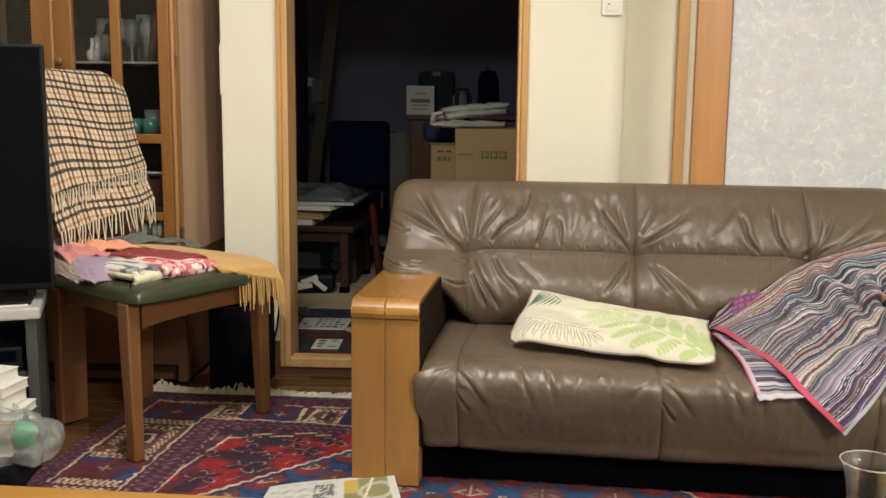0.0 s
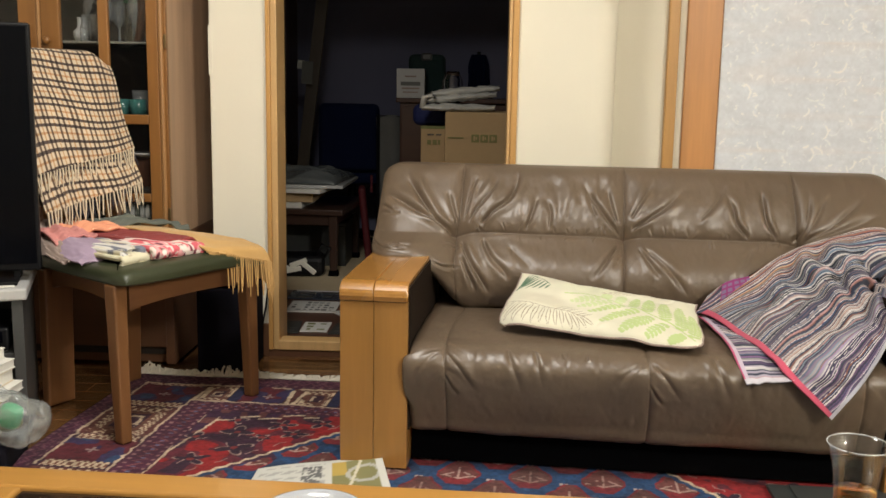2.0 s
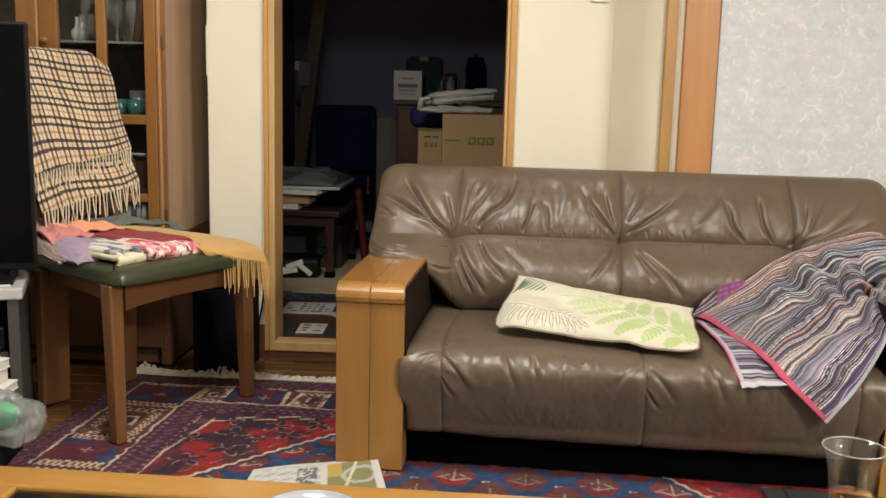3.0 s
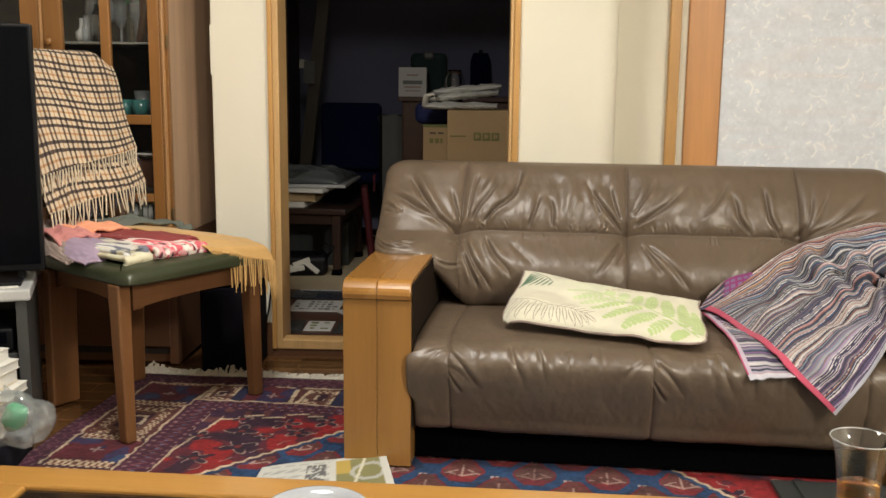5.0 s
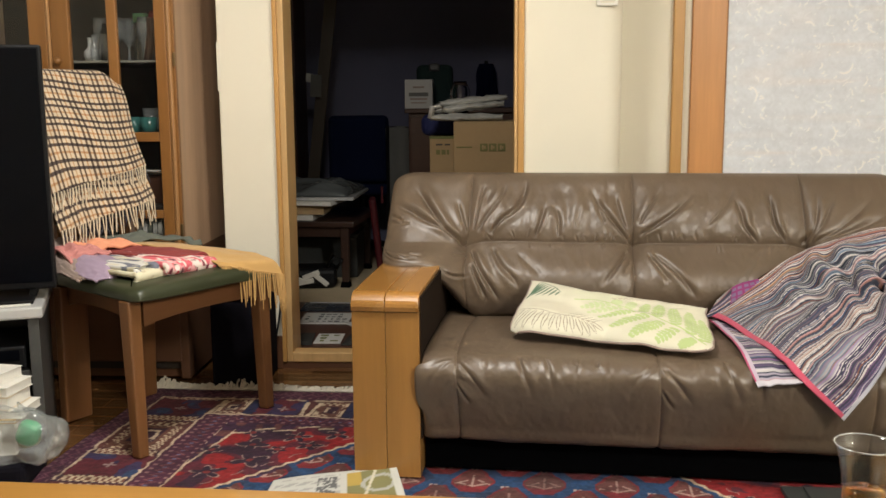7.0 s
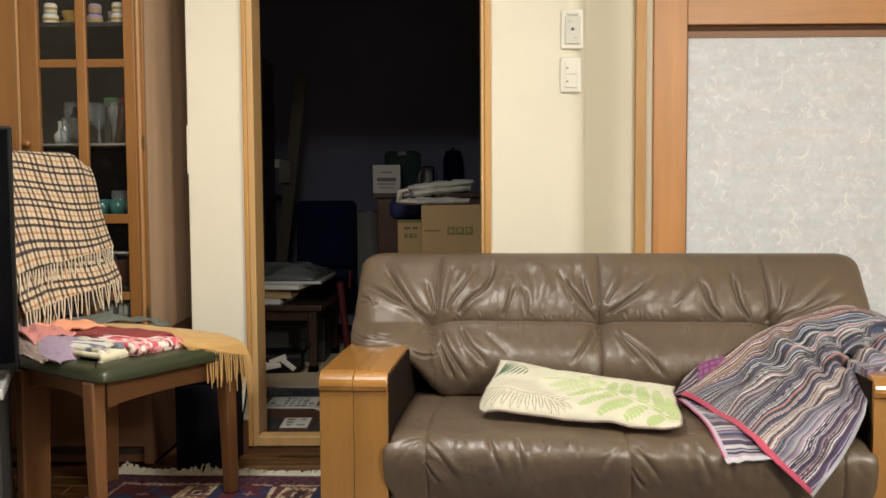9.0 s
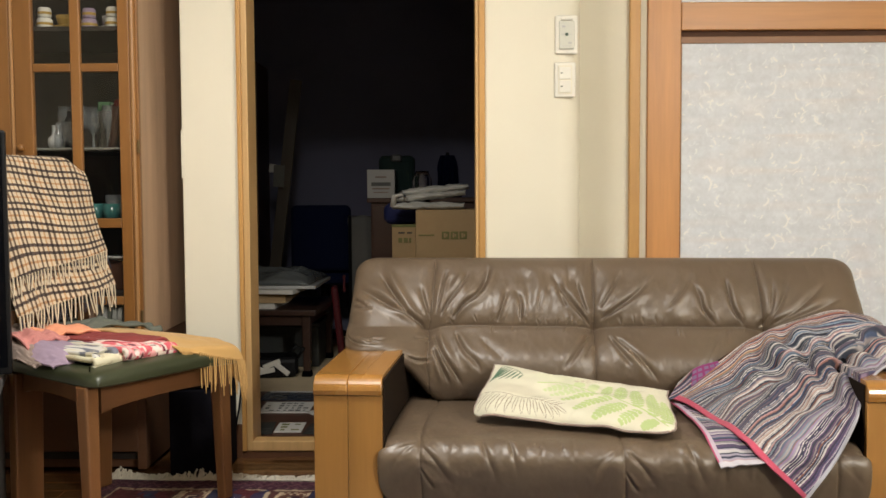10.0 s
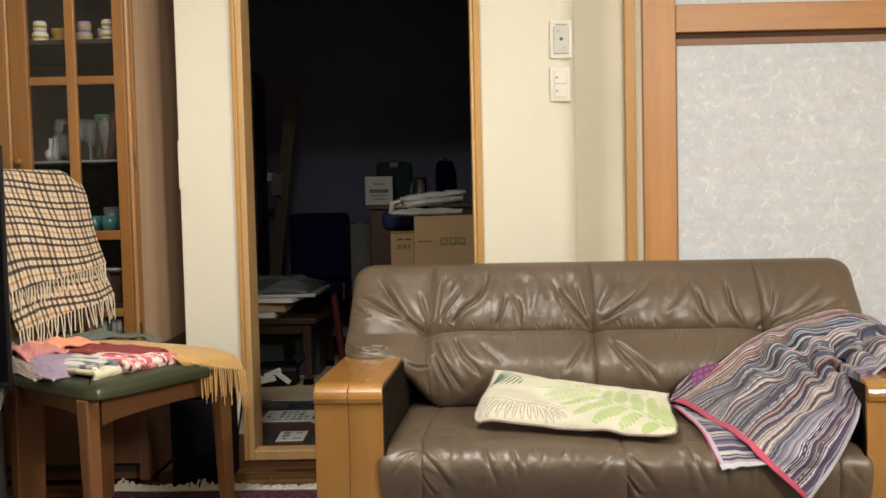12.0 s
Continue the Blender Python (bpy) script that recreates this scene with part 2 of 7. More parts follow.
def tube(points, radius, n=6, bm=None, taper=1.0):
    """A round strand along points."""
    bm = bm or bmesh.new()
    pts = [Vector(p) for p in points]
    rings = []
    for k, p in enumerate(pts):
        d = (pts[min(k + 1, len(pts) - 1)] - pts[max(k - 1, 0)]).normalized()
        a = d.orthogonal().normalized()
        b = d.cross(a)
        r = radius * (1 + (taper - 1) * k / max(len(pts) - 1, 1))
        rings.append([bm.verts.new(p + a * r * math.cos(2 * math.pi * i / n) + b * r * math.sin(2 * math.pi * i / n)) for i in range(n)])
    for a, b in zip(rings, rings[1:]):
        for i in range(n):
            bm.faces.new((a[i], a[(i + 1) % n], b[(i + 1) % n], b[i]))
    bm.faces.new(rings[0][::-1])
    bm.faces.new(rings[-1])
    return bm


def grid_mesh(name, p, colours=None, wrap_v=False):
    """A mesh from an array of points p[i, j, xyz]; colours[i, j, rgb] become the attribute 'pattern'."""
    nu, nv = p.shape[:2]
    idx = np.arange(nu * nv).reshape(nu, nv)
    if wrap_v:
        a, d = idx[:-1], idx[1:]
        b, c = np.roll(a, -1, 1), np.roll(d, -1, 1)
    else:
        a, b, d, c = idx[:-1, :-1], idx[:-1, 1:], idx[1:, :-1], idx[1:, 1:]
    faces = np.stack([a, d, c, b], -1).reshape(-1, 4)
    me = bpy.data.meshes.new(name)
    me.vertices.add(nu * nv)
    me.vertices.foreach_set("co", p.reshape(-1).astype(np.float32))
    me.loops.add(faces.size)
    me.loops.foreach_set("vertex_index", faces.reshape(-1).astype(np.int32))
    me.polygons.add(len(faces))
    me.polygons.foreach_set("loop_start", np.arange(0, faces.size, 4, dtype=np.int32))
    me.update(calc_edges=True)
    if colours is not None:
        attr = me.color_attributes.new("pattern", "FLOAT_COLOR", "POINT")
        rgba = np.ones((nu * nv, 4), np.float32)
        rgba[:, :3] = colours.reshape(-1, 3)
        attr.data.foreach_set("color", rgba.reshape(-1))
    me.validate()
    return me


def thicken(ob, metres, offset=-1.0):
    s = ob.modifiers.new("thickness", "SOLIDIFY")
    s.thickness, s.offset = metres, offset
    return ob


def smooth(a, b, x):
    t = np.clip((x - a) / (b - a), 0, 1)
    return t * t * (3 - 2 * t)


def value_noise(x, y, seed=0):
    """Smooth noise on arrays, -1 to 1."""
    r = np.random.RandomState(seed).rand(64, 64)
    xi, yi = np.floor(x).astype(int), np.floor(y).astype(int)
    fx, fy = x - xi, y - yi
    fx, fy = fx * fx * (3 - 2 * fx), fy * fy * (3 - 2 * fy)
    g = lambda i, j: r[i % 64, j % 64]
    return 2 * ((g(xi, yi) * (1 - fx) + g(xi + 1, yi) * fx) * (1 - fy) + (g(xi, yi + 1) * (1 - fx) + g(xi + 1, yi + 1) * fx) * fy) - 1


def spline(c, n):
    """n points on a Catmull-Rom curve through the points c."""
    c = np.array(c, float)
    c = np.concatenate([[2 * c[0] - c[1]], c, [2 * c[-1] - c[-2]]])
    t = np.linspace(0, len(c) - 3 - 1e-9, n)
    k = t.astype(int)
    f = (t - k).reshape((-1,) + (1,) * (c.ndim - 1))
    a, b, d, e = c[k], c[k + 1], c[k + 2], c[k + 3]
    return 0.5 * (2 * b + (d - a) * f + (2 * a - 5 * b + 4 * d - e) * f ** 2 + (3 * b - a - 3 * d + e) * f ** 3)


def patch(ctrl, nu, nv):
    """A smooth sheet through a small net of points."""
    return np.swapaxes(spline(np.swapaxes(spline(ctrl, nu), 0, 1), nv), 0, 1)


def normals(p):
    n = np.cross(np.gradient(p, axis=0), np.gradient(p, axis=1))
    return n / (np.linalg.norm(n, axis=-1, keepdims=True) + 1e-9)

# ---- the large structure ----
WY = 3.40          # face of the wall with the doorway
RX0, RX1, RY0 = -2.7, 2.7, -3.4
CEIL_Z, HEAD_Z = 2.42, 1.95


def structure(name, bm, mat, label, category):
    return tagged(part(name, bm, mat), label, category, kind="structure")


def slab(name, lo, hi, mat, label, category, bevel=0.0):
    return structure(name, box(lo, hi, bevel), mat, label, category)


floor = slab("floor", (RX0 - 0.1, RY0 - 0.1, -0.14), (RX1 + 0.1, WY + 0.46, -0.016), M_FLOOR, "dark brown wooden floor under the rug", "floor")
slab("floor_back_room", (-2.6, WY + 0.46, -0.14), (1.6, 6.9, -0.004), M_BEIGE, "beige carpeted floor of the unlit room", "floor")
slab("ceiling", (RX0 - 0.1, RY0 - 0.1, CEIL_Z), (RX1 + 0.1, 7.0, CEIL_Z + 0.1), M_CEIL, "plain pale ceiling", "ceiling")
slab("wall_south", (RX0 - 0.1, RY0 - 0.1, -0.1), (RX1 + 0.1, RY0, CEIL_Z), M_WALL, "plain cream wallpapered wall", "wall")
slab("wall_east", (RX1, RY0, -0.1), (RX1 + 0.1, WY + 0.55, CEIL_Z), M_WALL, "plain cream wallpapered wall", "wall")
slab("wall_west", (RX0 - 0.1, RY0, -0.1), (RX0, WY + 0.4, CEIL_Z), M_WALL, "plain cream wallpapered wall", "wall")

# wall pillar beside the cabinet, wall over the doorway, wall with the switches and its rounded corner
JL0, JL1, JR0, JR1 = -0.667, -0.629, 0.169, 0.203
STEP_X, STEP_Y = 0.545, WY + 0.36
slab("wall_pillar_rear", (-0.866, WY + 0.135, -0.1), (-0.78, WY + 0.4, CEIL_Z), M_WALL, "plain wall behind the glass cabinet", "wall")
slab("wall_gap", (-0.95, WY + 0.345, -0.1), (-0.868, WY + 0.4, CEIL_Z), M_WALL, "plain wall behind the glass cabinet", "wall")
slab("wall_pillar", (-0.866, WY, -0.1), (JL0, WY + 0.135, CEIL_Z), M_WALL, "narrow cream wallpapered wall between cabinet and doorway", "wall", 0.004)
slab("wall_over_door", (JL0, WY, HEAD_Z + 0.05), (JR1, WY + 0.15, CEIL_Z), M_WALL, "cream wallpapered wall over the doorway", "wall")
bm = bmesh.new()
ROUND = 0.080
pts = [(JR1, WY), (STEP_X - ROUND, WY)]
pts += [(STEP_X - ROUND + ROUND * math.sin(a), WY + ROUND - ROUND * math.cos(a)) for a in np.linspace(0.05, math.pi / 2, 40)]
pts += [(STEP_X, STEP_Y), (0.90, STEP_Y), (0.90, STEP_Y + 0.1), (JR1, STEP_Y + 0.1)]
lowv = [bm.verts.new((x, y, -0.1)) for x, y in pts]
topv = [bm.verts.new((x, y, CEIL_Z)) for x, y in pts]
for i in range(len(pts)):
    j = (i + 1) % len(pts)
    bm.faces.new((lowv[i], lowv[j], topv[j], topv[i]))
bm.faces.new(lowv[::-1])
bm.faces.new(topv)
structure("wall_switches", bm, M_WALL, "cream wallpapered wall with a rounded corner and switches", "wall")
slab("wall_alcove", (RX0 - 0.1, WY + 0.4, -0.1), (-0.866, WY + 0.5, CEIL_Z), M_WALL, "plain wall behind the glass cabinet", "wall")
slab("wall_over_panel", (0.90, STEP_Y + 0.02, 2.05), (RX1 + 0.1, STEP_Y + 0.2, CEIL_Z), M_WALL, "plain wall over the paper panel", "wall")
slab("wall_behind_panel", (0.90, STEP_Y + 0.06, -0.1), (RX1 + 0.1, STEP_Y + 0.2, 2.05), M_WALL, "plain wall behind the paper panel", "wall")

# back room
slab("wall_back_west", (-2.6, WY + 0.5, -0.1), (-2.5, 6.9, CEIL_Z), M_WALL_GLOOM, "wall of the unlit room, navy gloom in its colour", "wall")
slab("wall_back_east", (1.5, WY + 0.4, -0.1), (1.6, 6.9, CEIL_Z), M_WALL_GLOOM, "wall of the unlit room, navy gloom in its colour", "wall")
slab("wall_back_north", (-2.6, 6.4, -0.1), (1.6, 6.5, CEIL_Z), M_WALL_GLOOM, "wall of the unlit room, navy gloom in its colour", "wall")

# doorway lining
door_frame = thing("door_1", "pale varnished wooden frame of an open doorway", "door frame", kind="structure")
part("jamb", box((JL0, WY - 0.018, 0.010), (JL1 - 0.022, WY + 0.03, HEAD_Z + 0.05), 0.003), M_TRIM, door_frame, "amber wooden casing")
part("jamb", box((JL1 - 0.022, WY - 0.012, 0.010), (JL1, WY + 0.13, HEAD_Z), 0.003), M_JAMB, door_frame)
part("jamb", box((JR0, WY - 0.012, 0.010), (JR0 + 0.012, WY + 0.13, HEAD_Z), 0.003), M_JAMB, door_frame)
part("jamb", box((JR0 + 0.012, WY - 0.018, 0.010), (JR1, WY + 0.03, HEAD_Z + 0.05), 0.003), M_TRIM, door_frame, "amber wooden casing")
part("head", box((JL0 + 0.03, WY - 0.015, HEAD_Z), (JR1 - 0.02, WY + 0.13, HEAD_Z + 0.05), 0.003), M_JAMB, door_frame)
part("sill", box((JL1 - 0.003, WY - 0.016, 0.010), (JR0 + 0.003, WY + 0.055, 0.046), 0.004), M_JAMB, door_frame, "worn pale wooden sill")
part("riser", box((JL0, WY - 0.010, -0.016), (JR1, WY + 0.12, 0.010)), M_BASE, door_frame, "dark brown board under the sill")

# skirting
slab("baseboard", (-0.862, WY - 0.012, -0.016), (JL0, WY, 0.105), M_BASE, "dark brown wooden skirting board", "skirting", 0.002)
slab("baseboard.001", (JR1, WY - 0.012, -0.016), (STEP_X - 0.02, WY, 0.105), M_BASE, "dark brown wooden skirting board", "skirting", 0.002)

# the washi panel door with its frame
def washi_colours(nu, nv, w, h, seed):
    """Pale paper with cloudy patches and bright curled fibres."""
    x, z = np.meshgrid(np.linspace(0, w, nu), np.linspace(0, h, nv), indexing="ij")
    tone = 0.80 + 0.020 * value_noise(x * 14, z * 14, seed) + 0.030 * value_noise(x * 36, z * 36, seed + 1) + 0.030 * value_noise(x * 75, z * 75, seed + 6) + 0.025 * value_noise(x * 150, z * 150, seed + 7)
    tone += 0.02 * value_noise(x * 3, z * 60, seed + 2)
    warm = np.clip(value_noise(x * 7, z * 30, seed + 3), 0, 1) * 0.4 + 0.6 * np.exp(-((z % 0.135 - 0.06) / 0.004) ** 2) * np.clip(value_noise(x * 9, z * 2, seed + 4), 0, 1)
    rng = np.random.RandomState(seed + 5)
    fibre = np.zeros_like(x)
    for k in range(int(w * h * 1300)):
        cx, cz, a, r, span = rng.rand() * w, rng.rand() * h, rng.rand() * 6.28, 0.004 + rng.rand() ** 2.2 * 0.034, 0.30 + rng.rand() ** 2 * 1.1
        i0, i1 = np.searchsorted(x[:, 0], [cx - 0.08, cx + 0.08])
        j0, j1 = np.searchsorted(z[0], [cz - 0.08, cz + 0.08])
        xs, zs = x[i0:i1, j0:j1] - cx, z[i0:i1, j0:j1] - cz
        wob = rng.rand() * 50
        xs = xs + 0.0022 * value_noise(xs * 160 + wob, zs * 160 + 9, 5)
        zs = zs + 0.0022 * value_noise(xs * 160, zs * 160 + wob, 6)
        ang = (np.arctan2(zs, xs) - a + np.pi) % (2 * np.pi) - np.pi
        on = np.exp(-((np.hypot(xs, zs) - r) / (0.0014 + 0.0018 * rng.rand())) ** 2) * smooth(1.0, 0.55, np.abs(ang) / span)
        fibre[i0:i1, j0:j1] = np.maximum(fibre[i0:i1, j0:j1], on * (0.12 + 0.88 * rng.rand() ** 2.2))
    c = np.stack([tone * 0.945, tone * 1.0, tone * 1.075], -1)
    c += warm[..., None] * np.array([0.075, 0.005, -0.055])
    return np.clip(c + fibre[..., None] * np.array([0.36, 0.36, 0.33]), 0, 0.95)


panel_door = thing("door_2", "orange framed sliding door with pale washi paper panels", "door", kind="structure")
X0, X1, X2, X3 = 0.772, 0.812, 0.842, 0.970
PX1 = 2.3
PY = STEP_Y - 0.012
part("trim", box((X0, STEP_Y - 0.03, 0.0), (X1, STEP_Y + 0.02, 2.08), 0.003), M_TRIM, panel_door, "amber wooden casing")
part("stile", box((X2, PY - 0.006, 0.01), (X3, PY + 0.034, 2.04), 0.004), M_STILE, panel_door)
part("stile", box((PX1, PY - 0.006, 0.01), (PX1 + 0.11, PY + 0.034, 2.04), 0.004), M_STILE, panel_door)
RZ0, RZ1 = 1.547, 1.654
part("rail", box((X3, PY - 0.004, RZ0), (PX1, PY + 0.03, RZ1), 0.004), M_RAIL, panel_door)
part("rail", box((X3, PY - 0.004, 2.0), (PX1, PY + 0.03, 2.04), 0.004), M_RAIL, panel_door)
part("rail", box((X3, PY - 0.004, 0.01), (PX1, PY + 0.03, 0.14), 0.004), M_RAIL, panel_door)
# the rail's shadow in the reveal is painted as a dark strip
part("groove", box((X3, PY + 0.020, RZ0 - 0.024), (PX1, PY + 0.03, RZ0)), M_REVEAL_SHADE, panel_door, "recessed groove with the rail's shadow in its colour")
part("bead", box((X3, PY + 0.010, RZ0 - 0.048), (PX1, PY + 0.028, RZ0 - 0.022), 0.002), M_BEAD, panel_door)
part("bead", box((X3, PY + 0.006, 0.14), (X3 + 0.006, PY + 0.03, RZ0 - 0.048), 0.001), M_BEAD, panel_door)
for z0, z1, seed in ((0.14, RZ0 - 0.048, 11), (RZ1, 2.0, 31)):
    w, h = PX1 - X3, z1 - z0
    nu, nv = int(w / 0.0032), int(h / 0.0032)
    xx, zz = np.meshgrid(np.linspace(X3, PX1, nu), np.linspace(z0, z1, nv), indexing="ij")
    pp = np.stack([xx, np.full_like(xx, PY + 0.019), zz], -1)
    thicken(part_mesh("paper_panel", grid_mesh("paper_panel", pp, washi_colours(nu, nv, w, h, seed)), M_PEARL, panel_door, "mottled white washi paper with curled fibres"), 0.004, 1.0)

# ceiling lamps, out of view: the light leaves the first through its open underside; the second is added above its globe
for at, lab in ((LAMP_A, "round white ceiling lamp over the low table"), (LAMP_FILL, "unseen round lamp shade added above the fill globe")):
    lamp = thing("ceiling_light", lab, "lamp", (at[0], at[1], CEIL_Z - 0.12), group="ceiling lamps")
    part("base", lathe([(0, 0.12), (0.14, 0.12), (0.15, 0.085), (0.25, 0.08), (0.25, 0.05), (0, 0.05)], 40), M_WHITE, lamp)
    part("rim", lathe([(0.25, 0.05), (0.262, 0.03), (0.255, 0.008), (0.246, 0.012), (0.246, 0.05)], 40), M_SWITCH, lamp)

# ---- wall switches ----


def switch(name, x, z, w, h, label, kind):
    s = thing(name, label, "light switch", (x, WY, z), group="wall switches")
    part("plate", box((-w / 2, -0.009, -h / 2), (w / 2, 0.0, h / 2), 0.006, 3), M_SWITCH, s)
    if kind == "double":
        part("inner_frame", box((-w * 0.33, -0.0105, -h * 0.41), (w * 0.33, -0.006, h * 0.41), 0.001), M_WALL, s)
        for k in (-1, 1):
            rk = part("rocker", box((-w * 0.28, -0.014, k * h * 0.19 - h * 0.17), (w * 0.28, -0.009, k * h * 0.19 + h * 0.17), 0.0015), M_SWITCH, s)
            part("mark", box((-w * 0.22, -0.015, k * h * 0.19 - 0.002), (-w * 0.12, -0.0135, k * h * 0.19 + 0.002)), M_SWDARK, rk)
    else:
        part("cover", box((-w * 0.34, -0.016, -h * 0.38), (w * 0.34, -0.008, h * 0.34), 0.004, 3), M_SWCOVER, s, "greyish clear cover")
        part("clip", box((-w * 0.25, -0.017, h * 0.37), (w * 0.25, -0.008, h * 0.45), 0.002), M_SWITCH, s)
        part("button", lathe([(0, 0.003), (0.005, 0.003), (0.006, 0)], 14, at=(0, 0, 0)), M_SWDARK, s).matrix_local = pose(0, -0.016, 0, 90)
        for dx, dz, ww, hh in ((0, 0.0, 0.5, 0.012), (-0.14, 0.2, 0.14, 0.05), (0.14, -0.22, 0.14, 0.05), (0, -0.3, 0.4, 0.01)):
            part("line", box((dx * w - ww * w / 2, -0.0168, dz * h - hh * h / 2), (dx * w + ww * w / 2, -0.0155, dz * h + hh * h / 2)), M_STANDTOP, s)
    return s


switch("wall_switch", 0.4825, 1.321, 0.074, 0.122, "white double rocker switch on the cream wall", "double")
switch("wall_switch", 0.4875, 1.477, 0.079, 0.134, "white covered dimmer switch with a green button", "dimmer")

# ---- rug ----
RUG_AT, RUG_TURN = (-1.045, 3.075, -0.016), -4.6
RW, RL = 2.62, 3.3
CREAM, RED, BLUE, PURPLE, WINE = ((0.66, 0.52, 0.36), (0.28, 0.013, 0.016), (0.018, 0.060, 0.155), (0.072, 0.015, 0.038), (0.115, 0.016, 0.03))


def rug_pattern(u, v):
    """Colours of an old caucasian rug: u across from its edge, v from its fringed end."""
    c = np.empty(u.shape + (3,))
    n1, n2, n4 = value_noise(u * 16, v * 16, 3), value_noise(u * 60, v * 60, 4), value_noise(u * 34 + 3, v * 34, 14)
    us = np.minimum(u, RW - u)
    rag = 0.0045 * n2 + 0.003 * n4

    def put(mask, colour, k=1.0):
        f = (np.clip(mask, 0, 1) * k)[..., None]
        c[:] = c * (1 - f) + np.array(colour) * f

    SALMON, DEEP = (0.19, 0.075, 0.048), (0.050, 0.014, 0.032)
    c[:] = PURPLE
    put((np.sin(u * 420) * np.sin(v * 420) > 0.62) & (n4 > -0.2), (0.17, 0.075, 0.10))
    edge = np.where(us < 0.068, v, u)
    row = np.where(us < 0.068, us - 0.034, v - 0.038)
    put((np.minimum(us, v) < 0.07) & (np.abs(row - 0.020 * (np.abs((edge * 46 + 0.3 * n4) % 2 - 1) - 0.5)) < 0.0040), (0.18, 0.065, 0.085), 0.75)
    put((np.minimum(us, v) < 0.07) & (np.abs(np.abs(row) - 0.022) < 0.004) & (np.sin(edge * 210 + 1.5 * n4) > 0.55), (0.26, 0.14, 0.14), 0.7)
    main = (us > 0.068) & (v > 0.075)
    put(main, DEEP)
    side, end = main & (us < 0.268), main & (v < 0.205) & (us >= 0.262)
    # cells: plain with one flower, serrated bars, and a bright combed panel
    pv, pu = (v - 0.09) % 0.478, (u - 0.262) % 0.315
    b = (us - 0.068) / 0.20
    e = (v - 0.075) / 0.13
    plain_s, plain_e = side & ((pv < 0.150) | (v < 0.09)), end & (pu > 0.150)
    for cells, flu, flv in ((plain_s, (us - 0.168), pv - 0.072), (plain_e, pu - 0.233, v - 0.140)):
        put(cells, (0.12, 0.016, 0.026))
        put(cells & (n1 + 0.5 * n4 > 0.0), (0.042, 0.028, 0.085))
        put(cells & (n1 > 0.55), (0.028, 0.055, 0.13))
        r, a = np.hypot(flu, flv), np.arctan2(flv, flu)
        put(cells & (r < 0.012 + 0.008 * np.cos(4 * a)) & (n2 > -0.5), (0.36, 0.27, 0.25), 0.85)
    for near in (np.abs(pv - 0.168), np.abs(pv - 0.463)):
        put(side & (near < 0.019) & (b > 0.08) & (b < 0.94), SALMON)
        put(side & (np.abs(near - 0.011 - 0.005 * np.sign(np.sin(us * 330 + 2 * n4))) < 0.0052) & (b > 0.08) & (b < 0.94), CREAM, 0.95)
    panel = side & (pv > 0.195) & (pv < 0.440)
    put(panel, (0.12, 0.035, 0.030))
    q = np.maximum(np.abs(pv - 0.318) / 0.115, np.abs(b - 0.5) / 0.40)
    put(panel & (q < 0.95), SALMON, 0.75)
    put(panel & (np.abs(q - 0.84 + 0.09 * np.sign(np.sin(pv * 240)) * np.sign(np.sin(us * 260))) < 0.085) & (n2 + n4 > -0.55), CREAM, 0.95)
    put(panel & (q < 0.50), DEEP)
    put(panel & (np.abs(q - 0.34 + 0.10 * n4) < 0.075) & (n2 > -0.3), CREAM, 0.85)
    for near in (np.abs(pu - 0.004), np.abs(pu - 0.315)):
        put(end & (near < 0.022), (0.10, 0.03, 0.028))
        put(end & (np.abs(near - 0.014 + 0.012 * (e - 0.5)) < 0.006 + rag * 0.5) & (e > 0.08) & (e < 0.95), CREAM, 0.95)
    put(end & (np.abs(pu - 0.135) < 0.016), (0.022, 0.024, 0.07))
    panel = end & (pu > 0.024) & (pu < 0.116)
    put(panel, SALMON, 0.8)
    q = np.maximum(np.abs(pu - 0.070) / 0.044, np.abs(e - 0.5) / 0.40)
    put(panel & (np.abs(q - 0.86 + 0.09 * np.sign(np.sin(u * 300))) < 0.10) & (n2 + n4 > -0.5), CREAM, 0.95)
    put(panel & (q < 0.5), DEEP)
    put(panel & (np.abs(q - 0.30) < 0.09) & (n2 > -0.2), CREAM, 0.8)
    put((np.abs(us - 0.068 + rag) < 0.0045) & (v > 0.07) & (n4 + 0.6 * n1 > -0.7), CREAM, 0.82)
    put((np.abs(v - 0.075 + rag * 0.7) < 0.0045) & (us > 0.066) & (n4 > -0.35), CREAM, 0.75)
    # guard band with a small zigzag
    guard = (us > 0.268) & (v > 0.205)
    put(guard, PURPLE)
    g1 = guard & ((us < 0.368) | (v < 0.278))
    along = np.where(us < 0.368, v, u)
    over = np.where(us < 0.368, us - 0.322, (v - 0.243) * 1.3)
    put(g1 & (np.abs(over - 0.034 * (np.abs((along * 62 + 0.3 * n4) % 2 - 1) - 0.5)) < 0.0046 + rag * 0.4), (0.24, 0.085, 0.085), 0.85)
    put(g1 & (np.abs(np.abs(over) - 0.033) < 0.0055) & (np.sin(along * 205 + 1.2 * n1) > 0.35), (0.34, 0.19, 0.18), 0.7)
    put(g1 & (np.abs(over) < 0.006) & (np.sin(along * 205 + 2.0) > 0.75), (0.14, 0.15, 0.26), 0.9)
    put((np.abs(us - 0.268 + rag) < 0.0045) & (v > 0.203) & (n4 + 0.6 * n1 > -0.75), CREAM, 0.85)
    put((np.abs(v - 0.205 + rag) < 0.0050) & (us > 0.266), CREAM, 0.92)
    field = (us > 0.366) & (v > 0.277)
    put(field, WINE)
    put(field & (n1 + 0.35 * n4 > -0.12), RED)
    put(field & (n1 < -0.5), (0.045, 0.014, 0.035))
